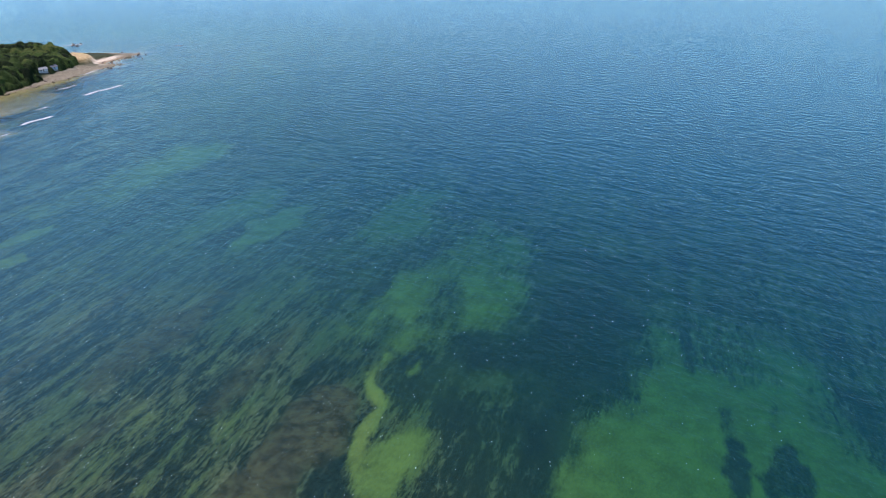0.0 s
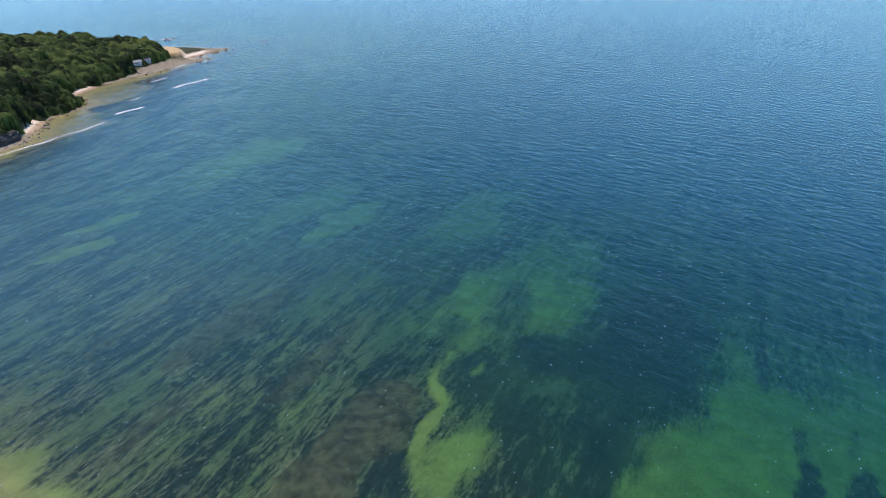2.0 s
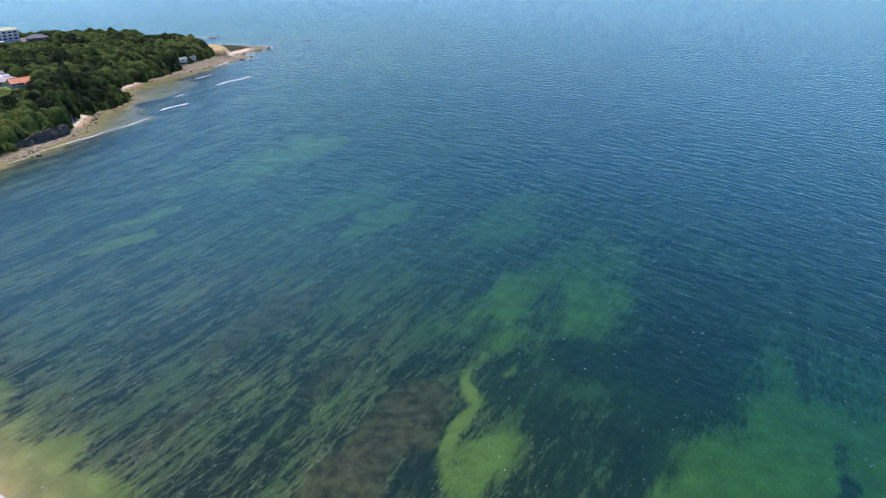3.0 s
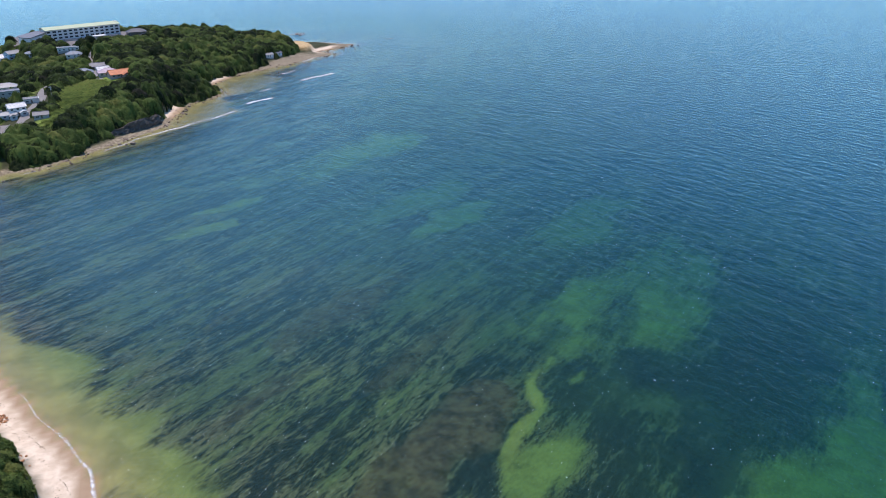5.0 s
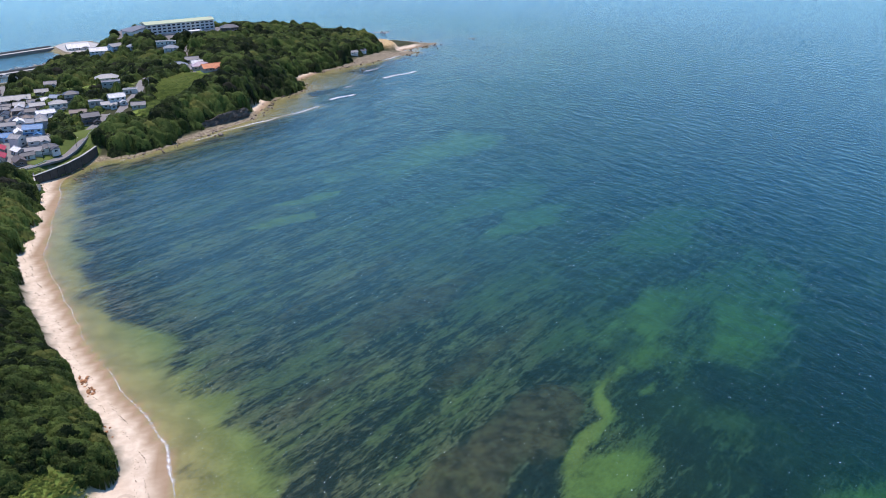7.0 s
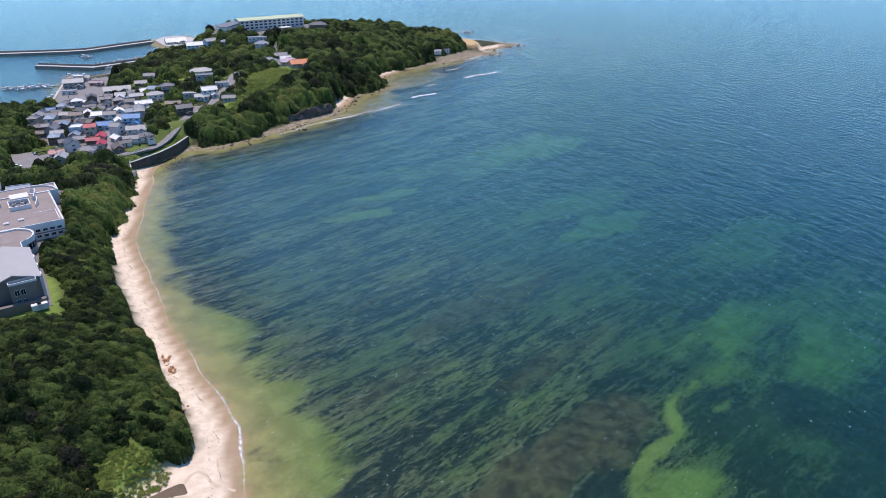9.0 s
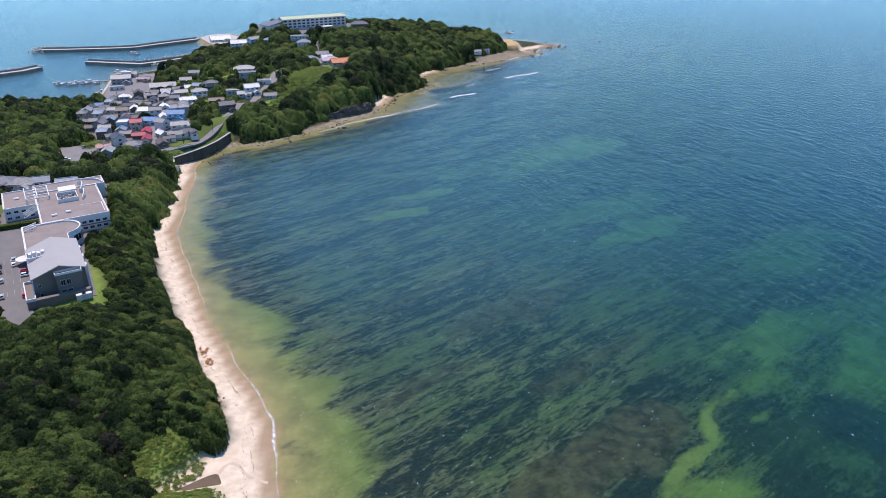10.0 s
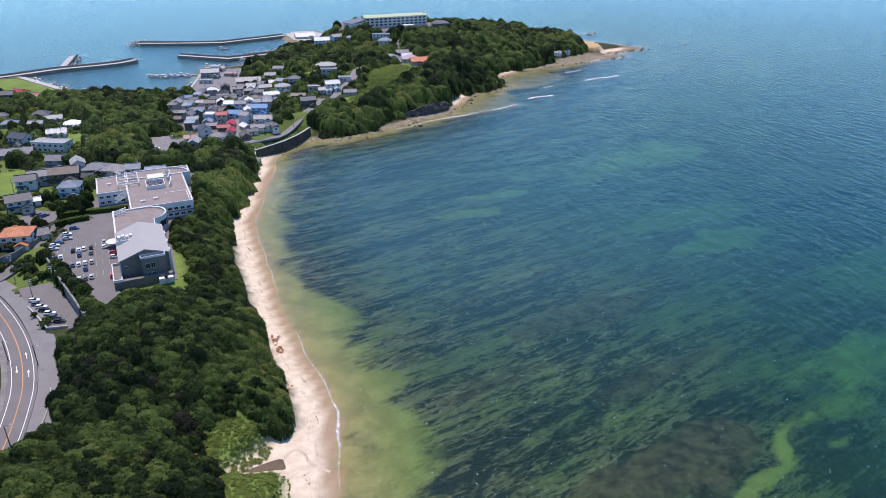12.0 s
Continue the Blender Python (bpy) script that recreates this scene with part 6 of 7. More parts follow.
def build_cars():
    made = {}
    u, v = 25.0, 115.0
    for x, y, z, turn, paint in [(-171.2, 301.9, 13.1, u, "blue"), (-171.3, 295.0, 13.1, u, "white"), (-168.8, 290.3, 13.1, u, "silver"), (-170.3, 285.7, 13.1, u, "blue"), (-170.9, 282.8, 13.1, u, "white"), (-169.6, 279.2, 13.1, u, "silver"),
                                 (-160.4, 277.8, 13.1, v, "black"), (-158.2, 278.4, 13.1, v, "white"), (-156.5, 279.9, 13.1, v, "white"), (-153.9, 280.8, 13.1, v, "black"), (-155.7, 273.6, 13.1, v, "blue"), (-151.7, 275.8, 13.1, v, "grey"),
                                 (-164.7, 270.1, 13.1, v, "black"), (-162.6, 271.4, 13.1, v, "white"), (-154.0, 263.9, 13.1, v, "grey"), (-151.8, 264.6, 13.1, v, "white"), (-149.7, 265.8, 13.1, v, "white"), (-147.4, 267.0, 13.1, v, "silver"),
                                 (-147.0, 260.4, 13.1, v, "blue"), (-149.9, 253.4, 13.1, v, "white"), (-145.5, 251.1, 13.1, v, "white"), (-143.1, 251.9, 13.1, v, "grey")]:
        place_car(made, x, y, z, turn, paint)
    for x, y, z, turn, paint in [(-141.4, 253.5, 13.1, v, "silver"), (-144.3, 248.1, 13.1, u, "blue"), (-141.4, 275.8, 13.1, 20, "red"), (-139.7, 271.8, 13.1, 20, "white"), (-133.3, 254.1, 13.1, v, "red"), (-148.8, 282.3, 13.1, v, "white"), (-151.0, 287.3, 13.1, v, "silver"),
                                 (-160.1, 242.6, 8.1, 12, "white"), (-157.4, 239.8, 8.1, 12, "grey"), (-154.7, 237.6, 8.1, 12, "white"), (-152.2, 235.2, 8.1, 12, "black"), (-149.0, 232.8, 8.1, 12, "white"), (-145.7, 230.1, 8.1, 12, "grey"), (-142.5, 226.9, 8.1, 12, "black"),
                                 (-217.6, 356.1, None, 10, "blue"), (-199.9, 321.2, 12.1, 60, "black"), (-197.1, 320.6, 12.1, 60, "grey"), (-194.3, 319.8, 12.1, 60, "blue"), (-184.0, 439.8, 9.15, 10, "white"), (-131.6, 450.2, None, 25, "white"),
                                 (-182.2, 465.1, 9.15, 80, "silver"), (-51.3, 793.2, 30.1, 15, "white"), (-44.2, 797.2, 30.1, 100, "grey"), (-24.4, 814.2, 30.1, 15, "white")]:
        place_car(made, x, y, z, turn, paint)


def place_car(made, x, y, z, turn, paint):
    z = float(ground_z(np.array([x]), np.array([y]))[0]) if z is None else z
    TAKEN.append((x, y, 3.0))
    if paint not in made:
        made[paint] = make_car(paint)
        made[paint].matrix_basis = pose(x, y, z, 0, 0, turn)
    else:
        copy_thing(made[paint], pose(x, y, z, 0, 0, turn))


build_cars()


# ---------------------------------------------------------------- walls, hedges, bushes, poles
# dark concrete, its base colour lowered further to hold the wall's shade
SEA_WALL = plain("dark_concrete_with_shade", (0.052, 0.046, 0.040), 0.95, 0.4, 0.25, 2.0, 0.2)


def build_walls():
    top = WALL_TOP
    w = tagged(part("sea_wall", wall_along(top, 0.8, 7.0, 0.5), SEA_WALL), "dark weathered concrete sea wall above the beach, colour deepened for its shade", "wall", kind="structure")
    part("coping", wall_along(top, 6.95, 7.25, 0.65), CONCRETE, w)
    for i, (x, y) in enumerate(chain(top, 5.5)[0]):
        part("buttress", block(x - 0.35, x + 0.35, y - 0.9, y + 0.5, 0.6, 6.3), SEA_WALL, w)
    side = [(-123.7, 450.6), (-119.3, 433.8), (-114.3, 411.5)]
    tagged(part("sea_wall", wall_along(side, 0.8, [7.0, 5.0, 3.0], 0.4), CONCRETE), "pale concrete end wall stepping down to the beach", "wall", kind="structure")
    st = thing("beach_stairs", *[(-117.3, 431.1)][0], 0.0, 80, "pale concrete stairs from the road to the beach", "stairs")
    for i in range(14):
        part("step", block(-8 + i * 0.6, -7.4 + i * 0.6, -1.0, 1.0, 0.4, 1.4 + i * 0.36), CONCRETE, st)
    rail = tagged(new("guard_rail"), "white steel guard rail along the coast road", "rail")
    q, d, t = chain(COAST_ROAD[8:], 4.0)
    hz = ground_z(q[:, 0], q[:, 1])
    n = np.stack([-d[:, 1], d[:, 0]], 1)
    e = q - n * 3.1
    post_bm = tube(bmesh.new(), (0, 0, -0.6), (0, 0, 0.85), 0.06, 0.06, 6)
    first = part("post", post_bm, FRAME, rail)
    first.location = (*e[0], hz[0] + 0.3)
    for p, z in list(zip(e, hz))[1:]:
        share("post", first.data, rail, pose(p[0], p[1], z + 0.3))
    part("beam", wall_along([tuple(p) for p in e], hz + 0.75, hz + 1.1, 0.05, 4.0), FRAME, rail)
    ring = [(-173.1, 276.5), (-163, 264.5), (-152.6, 250.8), (-141.9, 237.8), (-131.5, 224.7)]
    tagged(part("retaining_wall", wall_along(ring, 7.5, 13.3, 0.4), OLD_CONCRETE), "stained concrete retaining wall below the car park", "wall", kind="structure")
    ring = [(-131.5, 224.7), (-126.7, 226.3), (-126.5, 231.3)]
    tagged(part("retaining_wall", wall_along(ring, 9.0, 13.6, 0.3), CONCRETE), "pale concrete wall at the corner of the car park", "wall", kind="structure")
    ring = [(-159.8, 237.4), (-152.8, 230.7), (-144.5, 221.8), (-137.8, 223.4)]
    tagged(part("retaining_wall", wall_along(ring, 5.5, 8.9, 0.25), CONCRETE), "low concrete wall round the lower car park", "wall", kind="structure")
    ring = [(-188.6, 262.2), (-182.6, 272.8), (-179.8, 287.1), (-182.5, 302.7)]
    tagged(part("garden_wall", wall_along([(x - 3.0, y + 4.2) for x, y in ring], 9.5, 13.2, 0.25), OLD_CONCRETE), "grey garden wall beside the lane", "wall", kind="structure")
    ring = [(-183.8, 317.1), (-171.2, 321.4), (-155.9, 326.6)]
    tagged(part("retaining_wall", wall_along(ring, 12.5, 14.6, 0.3), OLD_CONCRETE), "grey concrete wall under the clipped hedge", "wall", kind="structure")
    bay = [(-319.2, 623.1), (-290.4, 634.2), (-252.5, 627.5), (-227.2, 629.7)]
    tagged(part("quay_wall", wall_along(bay, -2.5, 2.4, 0.8), CONCRETE), "pale concrete quay wall along the harbour", "wall", kind="structure")
    dock = [(-410.2, 695.2), (-362.7, 657.4), (-318.2, 621)]
    tagged(part("quay_wall", wall_along(dock, -2.5, 2.5, 3.0), CONCRETE), "pale concrete landing quay beside the grass", "wall", kind="structure")
    rim = [(-204.9, 749.2), (-223.6, 740.2), (-246.4, 746.2), (-239.2, 700.6), (-232, 657.4), (-227.2, 629.7)]
    tagged(part("quay_wall", wall_along(rim, -2.5, 2.3, 1.0), CONCRETE), "concrete edge of the harbour quay", "wall", kind="structure")


build_walls()


def leaf_ball(name, x, y, r, tall, material, label, category, group):
    z = float(ground_z(np.array([x]), np.array([y]))[0])
    ob = thing(name, x, y, z, random.uniform(0, 360), label, category, group)
    part("trunk", tube(bmesh.new(), (0, 0, -0.3), (0, 0, r * 0.9), 0.16, 0.1, 7), BARK, ob)
    v, t = CROWNS["near"][random.randrange(5)]
    me = np_mesh("crown", v * np.array([r, r, r * tall]) + np.array([0, 0, r * tall * 0.75]), t, False)
    me.materials.append(material)
    c = new("crown", me)
    c.parent = ob
    return ob


def build_bushes():
    for x, y, r in [(-175.7, 287.2, 2.0), (-175.4, 282.9, 1.9), (-171.4, 276.6, 2.1), (-180.6, 307.2, 2.2), (-176.1, 308.9, 1.9), (-172.3, 312.3, 2.1), (-173.9, 297.3, 1.6), (-177.6, 296.1, 1.8),
                    (-182.1, 271.1, 2.2), (-179.7, 272.4, 2.3), (-179.2, 275.5, 2.0), (-178.0, 267.0, 2.2), (-176.3, 273.5, 1.9), (-181.9, 268.1, 1.7)]:
        leaf_ball("bush", x, y, r, 0.95, LEAVES, "round clipped dark green bush beside the car park", "bush", "clipped bushes")
    for x, y, r in [(-135.2, 235.0, 4.2), (-137.7, 238.6, 3.4), (-167.1, 260.8, 2.6), (-163.4, 262.0, 2.4), (-167.8, 257.3, 1.8), (-146.7, 226.8, 2.0), (-147.0, 223.9, 2.0), (-153.9, 230.8, 1.6)]:
        leaf_ball("tree", x, y, r, 0.95, LEAVES, "small leafy tree at the edge of the car park", "tree", "small trees by the car parks")
    for x, y, r in [(-294.0, 593.1, 3.5), (-246.4, 650.2, 2.6), (-157.3, 387.5, 3.0), (-201.1, 345.7, 2.6), (-186.1, 345.2, 2.8), (-194.7, 329.9, 2.4), (-191.1, 284.1, 2.8)]:
        leaf_ball("tree", x, y, r, 1.0, LEAVES, "leafy evergreen tree between the houses", "tree", "trees between the houses")
    for pts, label in (([(-184.1, 318.3), (-171.6, 322.7), (-156.2, 327.9)], "long clipped green hedge in front of the institute"), ([(-181.9, 307.1), (-176.2, 311.9), (-169.7, 315.4)], "clipped hedge along the car park")):
        q, d, t = chain(pts, 0.8)
        r = np.random.RandomState(5)
        hz = ground_z(q[:, 0], q[:, 1])
        spots = [(x + r.uniform(-0.3, 0.3), y - 0.55 * k - 0.3 + r.uniform(-0.15, 0.15), 15.15 + r.uniform(-0.06, 0.06), r.uniform(0.55, 0.75), 0.6) for (x, y), z in zip(q, hz) for k in range(5)]
        hedge = wood("hedge", spots, "low", SHRUB, label, "hedge", shift=0.15)
        part("core", wall_along([(x, y - 1.4) for x, y in pts], 12.6, 15.1, 1.3, 3.0), LEAVES, hedge)


build_bushes()


def pole_thing(x, y, h, kind, label):
    z = float(ground_z(np.array([x]), np.array([y]))[0])
    ob = thing(kind, x, y, z, random.uniform(-20, 20), label, "pole", "poles along the streets")
    part("post", tube(bmesh.new(), (0, 0, -0.5), (0, 0, h), 0.17, 0.10, 8), OLD_CONCRETE if kind == "utility_pole" else RUBBER, ob)
    if kind == "utility_pole":
        for k in (0.6, 1.5):
            part("cross_arm", block(-1.0, 1.0, -0.06, 0.06, h - k - 0.08, h - k + 0.08), FRAME, ob)
        part("transformer", tube(bmesh.new(), (0.35, 0, h - 3.2), (0.35, 0, h - 2.3), 0.28, 0.28, 10), CHROME, ob)
    else:
        part("arm", tube(bmesh.new(), (0, 0, h - 0.1), (1.6, 0, h + 0.3), 0.06, 0.05, 6), RUBBER, ob)
        part("lamp_head", block(1.4, 2.2, -0.15, 0.15, h + 0.2, h + 0.38, 0.04), FRAME, ob)


def build_poles():
    for x, y, h in [(-178.6, 262.2, 12), (-161.8, 244.9, 9), (-247.8, 448.6, 12), (-220.2, 341.7, 11), (-215.6, 416.6, 11), (-176.0, 604.4, 11), (-191.0, 609.4, 11), (-161.5, 621.6, 11), (-206.0, 615.2, 11), (-162.3, 442.9, 11),
                    (-138.3, 447.9, 11), (-120.6, 484.5, 10), (-68.7, 602.9, 10), (-188.8, 711.3, 11), (-326.2, 604.9, 11), (-159.2, 256.4, 9)]:
        pole_thing(x, y, h, "utility_pole", "grey concrete utility pole with cross arms and transformer")
    for x, y, h in [(-137.1, 200.5, 8), (-123.6, 159.3, 8), (-148.6, 203.0, 8), (-123.0, 477.2, 7), (-107.9, 500.9, 7)]:
        pole_thing(x, y, h, "street_lamp", "dark slender street lamp with short arm by the road")


build_poles()


# ---------------------------------------------------------------- harbour
def lumps(name, spots, material, label, category, seed=3):
    """Many loose stones or concrete blocks, each an uneven lump."""
    r = np.random.RandomState(seed)
    bm = bmesh.new()
    bmesh.ops.create_icosphere(bm, subdivisions=1, radius=1)
    v0 = np.array([v.co[:] for v in bm.verts])
    t0 = np.array([[v.index for v in f.verts] for f in bm.faces])
    bm.free()
    V, T, n = [], [], 0
    for x, y, z, s in spots:
        q = v0 * r.uniform(0.6, 1.25, (len(v0), 1)) * r.uniform(0.6, 1.2, 3) * s
        a = r.uniform(0, 6.28)
        q = np.stack([q[:, 0] * math.cos(a) - q[:, 1] * math.sin(a) + x, q[:, 0] * math.sin(a) + q[:, 1] * math.cos(a) + y, q[:, 2] * 0.75 + z], 1)
        V.append(q)
        T.append(t0 + n)
        n += len(q)
    me = np_mesh(name, np.concatenate(V), np.concatenate(T), False)
    me.materials.append(material)
    return tagged(new(name, me), label, category, kind="stuff")


def build_harbour():
    r = np.random.RandomState(4)
    blocks = []
    for pts, half, label in (([(-209.1, 961.1), (-246.9, 928.3), (-275.3, 901.8), (-347.1, 897.5), (-374.9, 897.5)], 4.0, "long grey concrete outer breakwater with parapet"), ([(-297.3, 815.6), (-235.6, 794.7), (-203.9, 819.2), (-171.8, 852.8)], 3.4, "grey concrete inner breakwater"),
                             ([(-451.5, 674.7), (-420.5, 706.2), (-395.5, 734.6), (-347.5, 765.2), (-335.5, 788)], 4.0, "grey concrete breakwater on the far side of the harbour"), ([(-392.8, 743.6), (-414.6, 812.1)], 4.5, "short concrete spur of the breakwater")):
        w = tagged(part("breakwater", wall_along(pts, -4, 2.6, half, 20.0), OLD_CONCRETE), label, "breakwater", kind="structure")
        part("deck", wall_along(pts, 2.58, 2.75, half - 0.3, 20.0), CONCRETE, w)
        q, d, t = chain(pts, 10.0)
        n = np.stack([-d[:, 1], d[:, 0]], 1)
        sea = q - n * (half - 0.5) * (1 if n[0][1] < 0 else -1)
        part("parapet", wall_along([tuple(p) for p in sea], 2.6, 4.6, 0.5, 20.0), OLD_CONCRETE, w)
    for px, py in [(-383.2, 898.4), (-385.8, 915.7), (-383.3, 920.1), (-377.4, 894.2), (-376.9, 920.1), (-370.2, 915.7), (-364.5, 915.7)]:
        blocks += [(px + r.uniform(-7, 7), py + r.uniform(-7, 7), r.uniform(0, 2.4), r.uniform(0.9, 1.6)) for _ in range(16)]
    for a, b in (([(-396.4, 757.5)][0], [(-409.8, 806.6)][0]), ([(-378.8, 760.6)][0], [(-340.1, 792.9)][0]), ([(-237.7, 813.5)][0], [(-178.5, 869.7)][0])):
        for k in np.linspace(0, 1, 60):
            blocks.append((a[0] + (b[0] - a[0]) * k + r.uniform(-4, 4), a[1] + (b[1] - a[1]) * k + 6 + r.uniform(-4, 6), r.uniform(0, 2.2), r.uniform(0.8, 1.5)))
    lumps("wave_blocks", blocks, CONCRETE, "heaped pale concrete wave-breaking blocks at the breakwaters", "wave blocks")
    pier = thing("floating_pier", *[(-270.9, 716.5)][0], 0.0, 2.5, "long low floating pier on piles", "pier")
    part("deck", block(-25, 25, -1.2, 1.2, 0.3, 0.9), CONCRETE, pier)
    for i in range(6):
        part("pile", tube(bmesh.new(), (-24 + i * 9.6, 1.4, -4), (-24 + i * 9.6, 1.4, 2.6), 0.22, 0.22, 8), OLD_CONCRETE, pier)


build_harbour()


def make_boat():
    ob = thing("fishing_boat", 0, 0, 0, 0, "small white fishing boat with wheelhouse afloat in the harbour", "boat", "boats in the harbour")
    bm = bmesh.new()
    stations = [(-4.6, 1.15, 0.9), (-2.0, 1.35, 0.9), (1.5, 1.25, 1.05), (3.6, 0.7, 1.35), (5.0, 0.05, 1.65)]
    rows = [[bm.verts.new((x, -w, h)), bm.verts.new((x, -w * 0.7, -0.35)), bm.verts.new((x, w * 0.7, -0.35)), bm.verts.new((x, w, h))] for x, w, h in stations]
    for a, b in zip(rows, rows[1:]):
        for k in range(4):
            bm.faces.new((a[k], a[(k + 1) % 4], b[(k + 1) % 4], b[k]))
    bm.faces.new(rows[0])
    bm.faces.new(rows[-1][::-1])
    bmesh.ops.recalc_face_normals(bm, faces=bm.faces)
    part("hull", bm, WHITE, ob)
    house_ob = part("wheelhouse", block(-2.2, 0.2, -0.8, 0.8, 0.9, 2.7, 0.1), WHITE, ob)
    part("windscreen", block(0.1, 0.26, -0.65, 0.65, 1.8, 2.4), GLASS, house_ob)
    part("roof", block(-2.5, 0.5, -0.95, 0.95, 2.7, 2.82), WHITE, ob)
    part("mast", tube(bmesh.new(), (-2.0, 0, 2.7), (-2.0, 0, 5.0), 0.06, 0.04, 6), FRAME, ob)
    part("rail", block(1.2, 4.2, -0.06, 0.06, 1.5, 1.95), FRAME, ob)
    part("engine_box", block(-4.2, -3.0, -0.5, 0.5, 0.85, 1.4, 0.05), OLD_CONCRETE, ob)
    return ob


def build_boats():
    first = None
    for x, y, turn in [(*p, a) for p, a in zip([(-286.5, 707.9), (-275.5, 705.2), (-272.7, 713.4), (-265, 710.6), (-261.3, 716.2), (-254.4, 710.6), (-236.1, 659.5), (-236, 669.2), (-249.4, 763.3), (-241.6, 757.1), (-234.7, 760.1), (-221.4, 799.1), (-395.7, 691.9), (-388.6, 686.8), (-367.5, 671.6)], (20, 25, 15, 30, 20, 160, 40, 60, 10, 200, 20, 30, 160, 150, 165))] + \
                      [(*p, a) for p, a in zip([(-352, 659.5), (-345.6, 654.7), (-325.2, 645.4), (-319.5, 647.7), (-310.8, 645.4), (-265.9, 872.7), (-261.4, 868.7)], (160, 150, 5, 0, 175, 5, 10))]:
        if first is None:
            first = make_boat()
            first.matrix_basis = pose(x, y, 0.1, 0, 0, turn)
        else:
            copy_thing(first, pose(x, y, 0.1, 0, 0, turn))


build_boats()


WET_SAND = plain("wet_stream_sand", (0.53, 0.41, 0.285), 0.6, 0.15, 0.4, 4.0)


# ---------------------------------------------------------------- shore: foam, rocks, wrack, slipped earth, pool
def foam_band(name, lines, label, sway=1.2):
    """Patchy white water: x0, y0 ... chains with a width; a wide band whose thickness fades to its edges."""
    V, F, A, n = [], [], [], 0
    r = np.random.RandomState(9)
    for level, (pts, wide, thick) in enumerate(lines):
        wide, thick = (wide * 1.35, thick * 0.84) if sway > 2 else (wide * 0.95, thick * 0.85)
        q, d, t = chain(smoothed(pts, 1), 1.5)
        nn = np.stack([-d[:, 1], d[:, 0]], 1)
        wob = -(sway * wander(q[:, 0], q[:, 1], 9.0) + 0.3 + 0.15 * wander(q[:, 0], q[:, 1], 4.0, 2.0))[:, None] * nn
        k = 5
        for j in range(k):
            o = (j / (k - 1) - 0.5) * 2
            p = q + wob + nn * o * wide
            V.append(np.stack([p[:, 0], p[:, 1], np.full(len(p), 0.07 + 0.015 * level)], 1))
            ends = np.clip(np.minimum(np.arange(len(p)), np.arange(len(p))[::-1]) / 4.0, 0, 1)
            A.append(thick * (1 - o * o) * ends + 0.14 * wander(p[:, 0], p[:, 1], 11.0, 5.0) * (1 - o * o) - 0.25 * o * o)
        m = len(q)
        for j in range(k - 1):
            i = n + j * m + np.arange(m - 1)
            F.append(np.stack([i, i + 1, i + m + 1, i + m], 1))
        n += k * m
    me = np_mesh(name, np.concatenate(V), np.concatenate(F))
    give(me, "thick", np.concatenate(A))
    me.materials.append(FOAM)
    return tagged(new(name, me), label, "foam", kind="stuff")


def round_off(ring, rounds=2):
    """Corners of a closed ring cut to a soft outline."""
    pts = [np.array(p, float) for p in ring]
    for _ in range(rounds):
        pts = [q for a, b in zip(pts, pts[1:] + pts[:1]) for q in (a * 0.75 + b * 0.25, a * 0.25 + b * 0.75)]
    return [tuple(p) for p in pts]


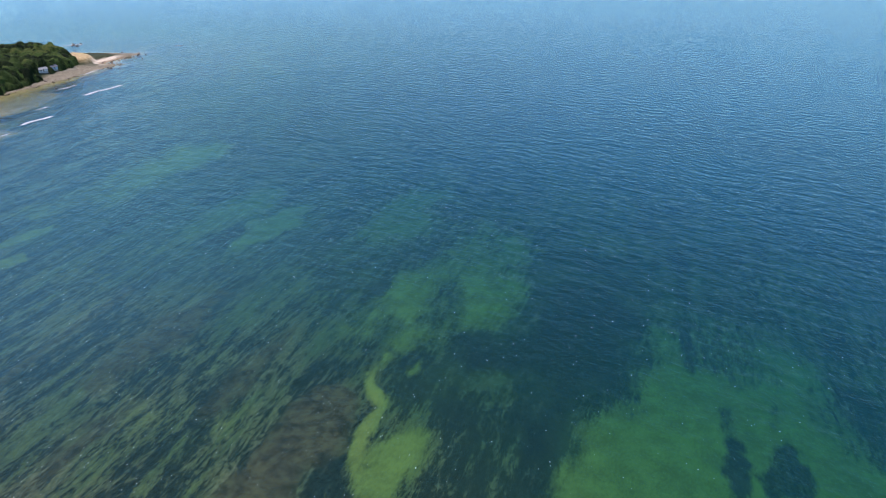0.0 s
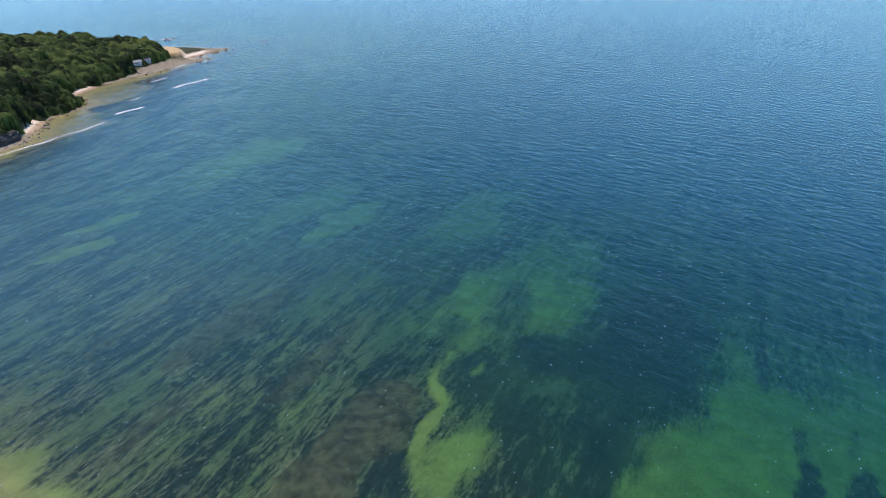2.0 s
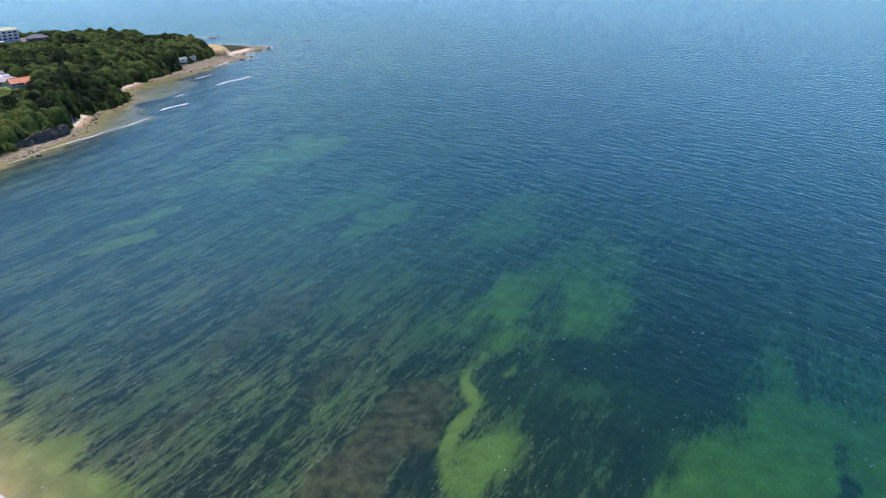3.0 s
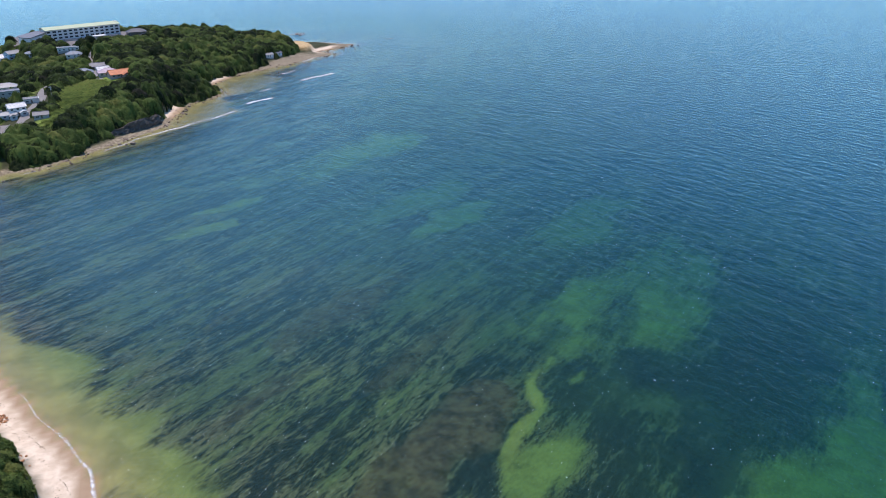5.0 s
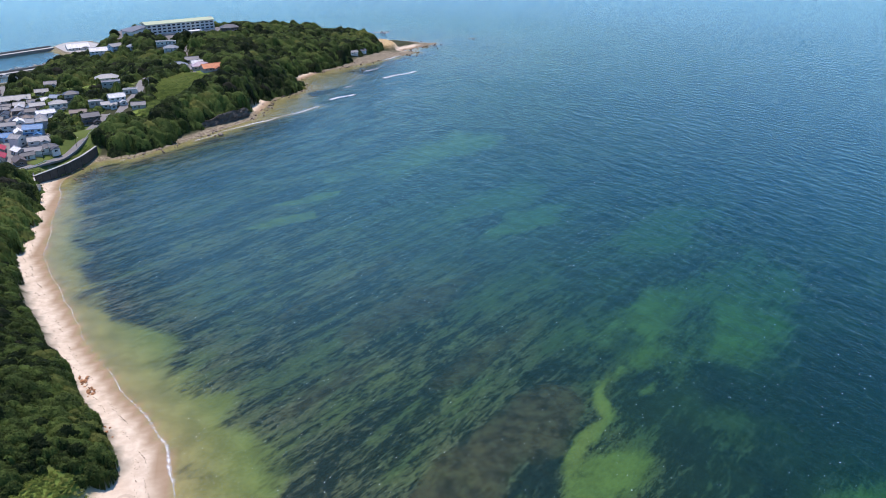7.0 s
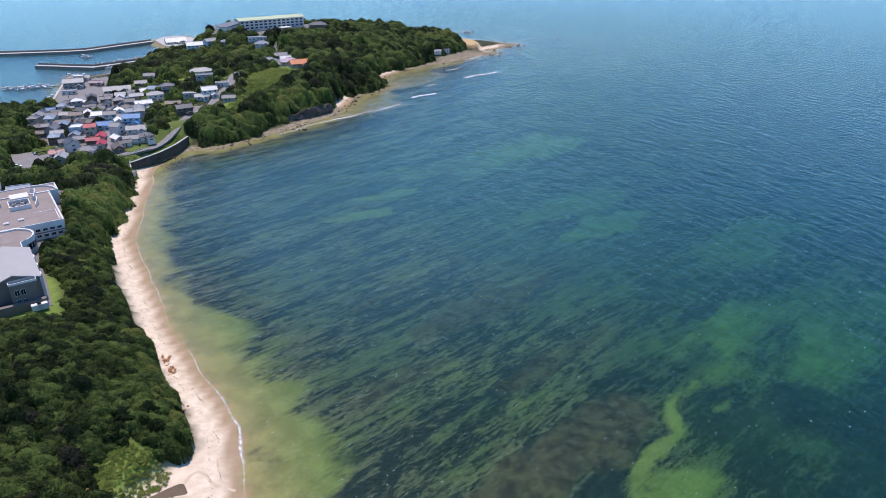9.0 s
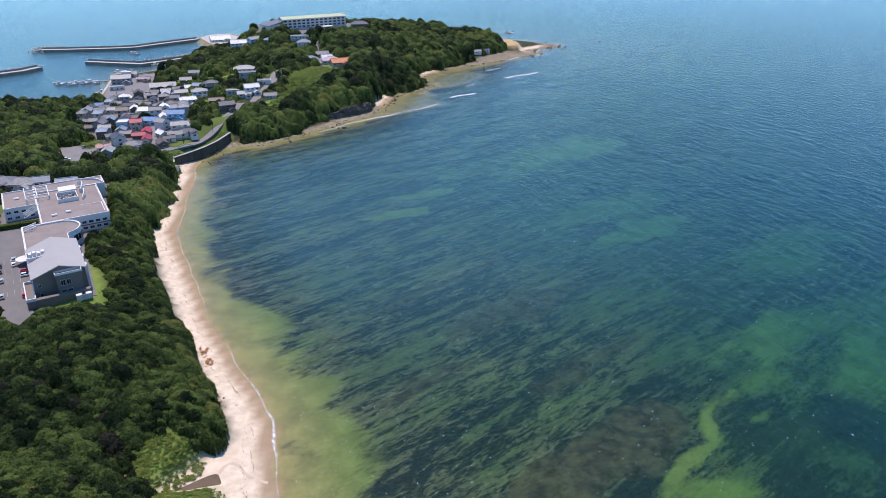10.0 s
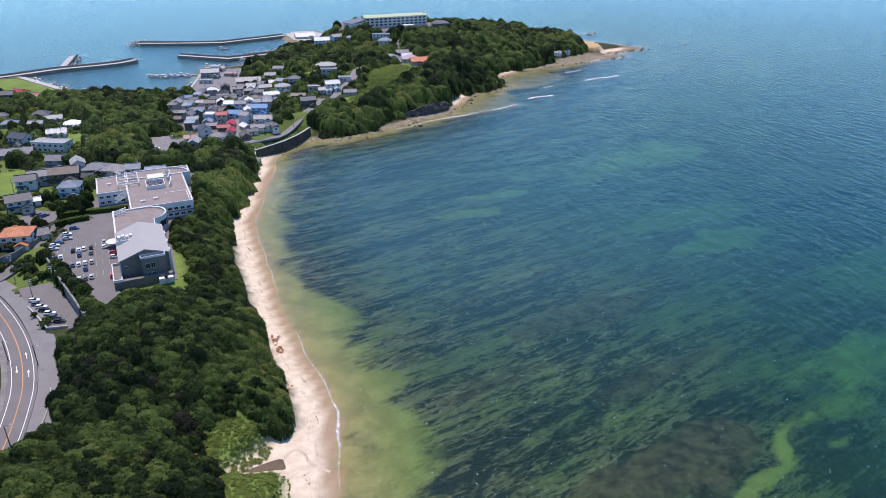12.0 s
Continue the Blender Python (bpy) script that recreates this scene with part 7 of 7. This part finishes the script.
def build_shore():
    foam_band("foam", [(BEACH_LINE[3:], 0.65, 0.56), (BEACH_LINE[5:9], 1.4, 0.62), (BEACH_LINE[3:5], 1.4, 0.6), (CLIFF_LINE[:5], 1.4, 0.5)], "thin white line of foam where the sea meets the beach")
    foam_band("foam", [([(-39.5, 514.4), (-10.6, 541.6), (7.2, 553.5), (30.4, 569.6), (47.5, 584.6), (66.3, 598.3)], 2.2, 0.75), ([(132.6, 691.7), (144, 697), (159.5, 704.9), (179.3, 718.6)], 4.5, 0.85), ([(33.4, 654.6), (46.6, 666.6), (57.6, 671.5)], 3.0, 0.6), ([(69.9, 614.7), (82.8, 623.2), (101.8, 634.1)], 3.0, 0.8),
                       ([(89.1, 654.6), (99.3, 664.2), (106.9, 669)], 3.0, 0.7), ([(122.7, 727.1), (133.9, 735.7), (146, 744.5)], 3.5, 0.75), ([(97, 704.9), (107.6, 713.1)], 2.5, 0.6), ([(156.9, 781.8), (173.2, 801.8), (194.2, 826.3), (212.2, 848.5)], 3.0, 0.7), ([(209.1, 863.9), (228.7, 875.7), (244.4, 883.8)], 3.5, 0.8),
                       ([(179.8, 987.9), (195.9, 992.9), (209.2, 982.9)], 6.0, 0.8), ([(143.7, 1003.2), (165.3, 992.9), (186.5, 982.9)], 5.0, 0.7), ([(291.9, 904.7), (304.4, 908.9)], 4.5, 0.9), ([(71.2, 631.9), (82.1, 638.5)], 2.0, 0.6), ([(-84.6, 479.9), (-73.6, 486.7), (-58.8, 498.1)], 1.5, 0.6), ([(201.5, 892.1), (227.7, 900.4)], 4.0, 0.6)],
              "white breakers on the reef off the headland", 2.2)
    r = np.random.RandomState(12)
    rocks = []
    q, d, t = chain(CLIFF_LINE, 2.0)
    for x, y in q:
        for _ in range(2):
            rocks.append((x + r.normal() * 4.0, y + r.normal() * 4.0, r.uniform(-0.3, 0.5), r.uniform(0.4, 1.5) * (1.3 if r.rand() < 0.1 else 0.8)))
    for cx, cy, spread, count, size in [(61.2, 732.8, 6, 18, 1.6), (92.8, 756.6, 14, 40, 1.6), (180.6, 822.7, 14, 40, 1.6), (215.1, 875.7, 16, 40, 1.7), (-106.1, 459.1, 7, 16, 1), (-101.8, 466.7, 8, 18, 1), (295.4, 904.7, 5, 6, 1.4), (194.1, 982.9, 10, 14, 1.6)]:
        rocks += [(cx + r.normal() * spread, cy + r.normal() * spread * 0.8, r.uniform(-0.5, 0.5), r.uniform(0.4, 1.0) * size) for _ in range(int(count))]
    lumps("shore_rocks", rocks, ROCK, "brown shore rocks and low reefs round the headland", "rocks")
    # small white lumps over the near bay, standing in for sun glints on wavelets
    flecks = []
    while len(flecks) < 1500:
        x, y = r.uniform(-60, 260), r.uniform(70, 380)
        if coast_distance(np.array([x]), np.array([y]))[0] < -4 and r.rand() < 0.25 + 0.75 * math.exp(-((x - 10) / 70) ** 2 - ((y - 170) / 90) ** 2):
            flecks.append((x, y, 0.02, r.uniform(0.06, 0.19)))
    lumps("foam_flecks", flecks, LINE_WHITE, "tiny white flecks standing in for sun glints on the water", "foam", 8)
    # low dark cliff under the wooded slope
    foot = [(-57, 512), (-40.5, 530.5), (-31.5, 541), (-15.2, 553.5), (-2, 563), (6.6, 571.5)]
    q, d, t = chain(smoothed(foot, 2), 1.5)
    n = np.stack([-d[:, 1], d[:, 0]], 1)
    tall = np.interp(np.linspace(0, 1, len(q)), [0, 0.3, 0.45, 0.7, 0.95, 1], [1.5, 3.0, 5.0, 8.5, 9.5, 7.0])
    tall = tall + 1.0 * wander(q[:, 0], q[:, 1], 3.5, 4.0)
    rows, m = [], 9
    for j in range(m):
        k = j / (m - 1)
        back = 2.5 + 0.9 * k + 1.3 * wander(q[:, 0] + 3 * k, q[:, 1], 2.3, j * 0.25) + 0.35 * r.normal(size=len(q))
        p = q + n * back[:, None]
        rows.append(np.stack([p[:, 0], p[:, 1], -0.3 + k * tall], 1))
    p = q + n * 6.0
    rows.append(np.stack([p[:, 0], p[:, 1], tall - 1.0], 1))
    i = (np.arange(m)[:, None] * len(q) + np.arange(len(q) - 1)).ravel()
    me = np_mesh("cliff", np.concatenate(rows), np.stack([i, i + 1, i + len(q) + 1, i + len(q)], 1), False)
    me.materials.append(CLIFF)
    tagged(new("cliff", me), "low rock cliff at the foot of the headland wood, colour darkened for its shade", "cliff", kind="structure")
    # slipped orange earth under the edge of the wood
    for cx, cy in [(-49.9, 191), (-58.3, 217.5), (-61.4, 224.3), (-51, 193.1), (-69.2, 154.1), (-44.4, 537.2), (-37, 544)]:
        lumps("slipped_earth", [(cx - 1.5 + r.normal() * 0.8, cy + r.normal() * 1.5, float(ground_z(np.array([cx]), np.array([cy]))[0]) + r.uniform(0, 0.7), r.uniform(0.25, 0.75)) for _ in range(26)], EARTH, "slump of orange earth fallen from the wooded bank", "earth", 5)
    # wrack lines
    bits = []
    q, d, t = chain(BEACH_LINE[4:-1], 1.0)
    n = np.stack([-d[:, 1], d[:, 0]], 1)
    for _ in range(110):
        i, off = r.randint(len(q)), r.choice((5.8, 8.4)) + r.normal() * 0.3
        for _ in range(r.randint(4, 22)):
            k = r.normal() * 1.6
            p = q[i] + d[i] * k + n[i] * (off + 0.18 * k + r.normal() * 0.16)
            bits.append((p[0], p[1], float(ground_z(p[:1], p[1:])[0]) + 0.03, r.uniform(0.05, 0.15)))
    lumps("beach_wrack", bits, DRIFTWOOD, "dark strands of dry weed and driftwood on the sand", "wrack", 6)
    tagged(part("pool", slab(round_off([(-58.8, 155.3), (-54.2, 157.6), (-50.7, 159.9), (-46.9, 161.6), (-45.7, 159), (-44.8, 156.7), (-49.1, 156.4), (-53.7, 155.5)]), 1.42, 0.3), POOL), "shallow brown pool where the stream meets the beach", "water", kind="structure")
    run = smoothed([(-46.8, 160.6), (-44.7, 165.5), (-41.8, 164.9), (-39.4, 160.6), (-36.4, 157.8), (-32.4, 157.1)])
    tagged(part("stream_bed", band("stream_bed", run, 0.5, None, WET_SAND, 0.3, 0.03, 0.0, 1.0), WET_SAND), "wet brown sand where the stream runs over the beach", "stream", kind="structure")
    # low white edge along the verge
    edge = [(-126.2, 187.6), (-123.2, 180.6), (-120.8, 173.6), (-119.5, 168.4)]
    hz = [float(ground_z(np.array([x]), np.array([y]))[0]) for x, y in edge]
    tagged(part("kerb_wall", wall_along(edge, [h - 0.5 for h in hz], [h + 0.75 for h in hz], 0.12, 2.0), CONCRETE), "low pale concrete edge between the verge and the wood", "wall", kind="structure")


build_shore()
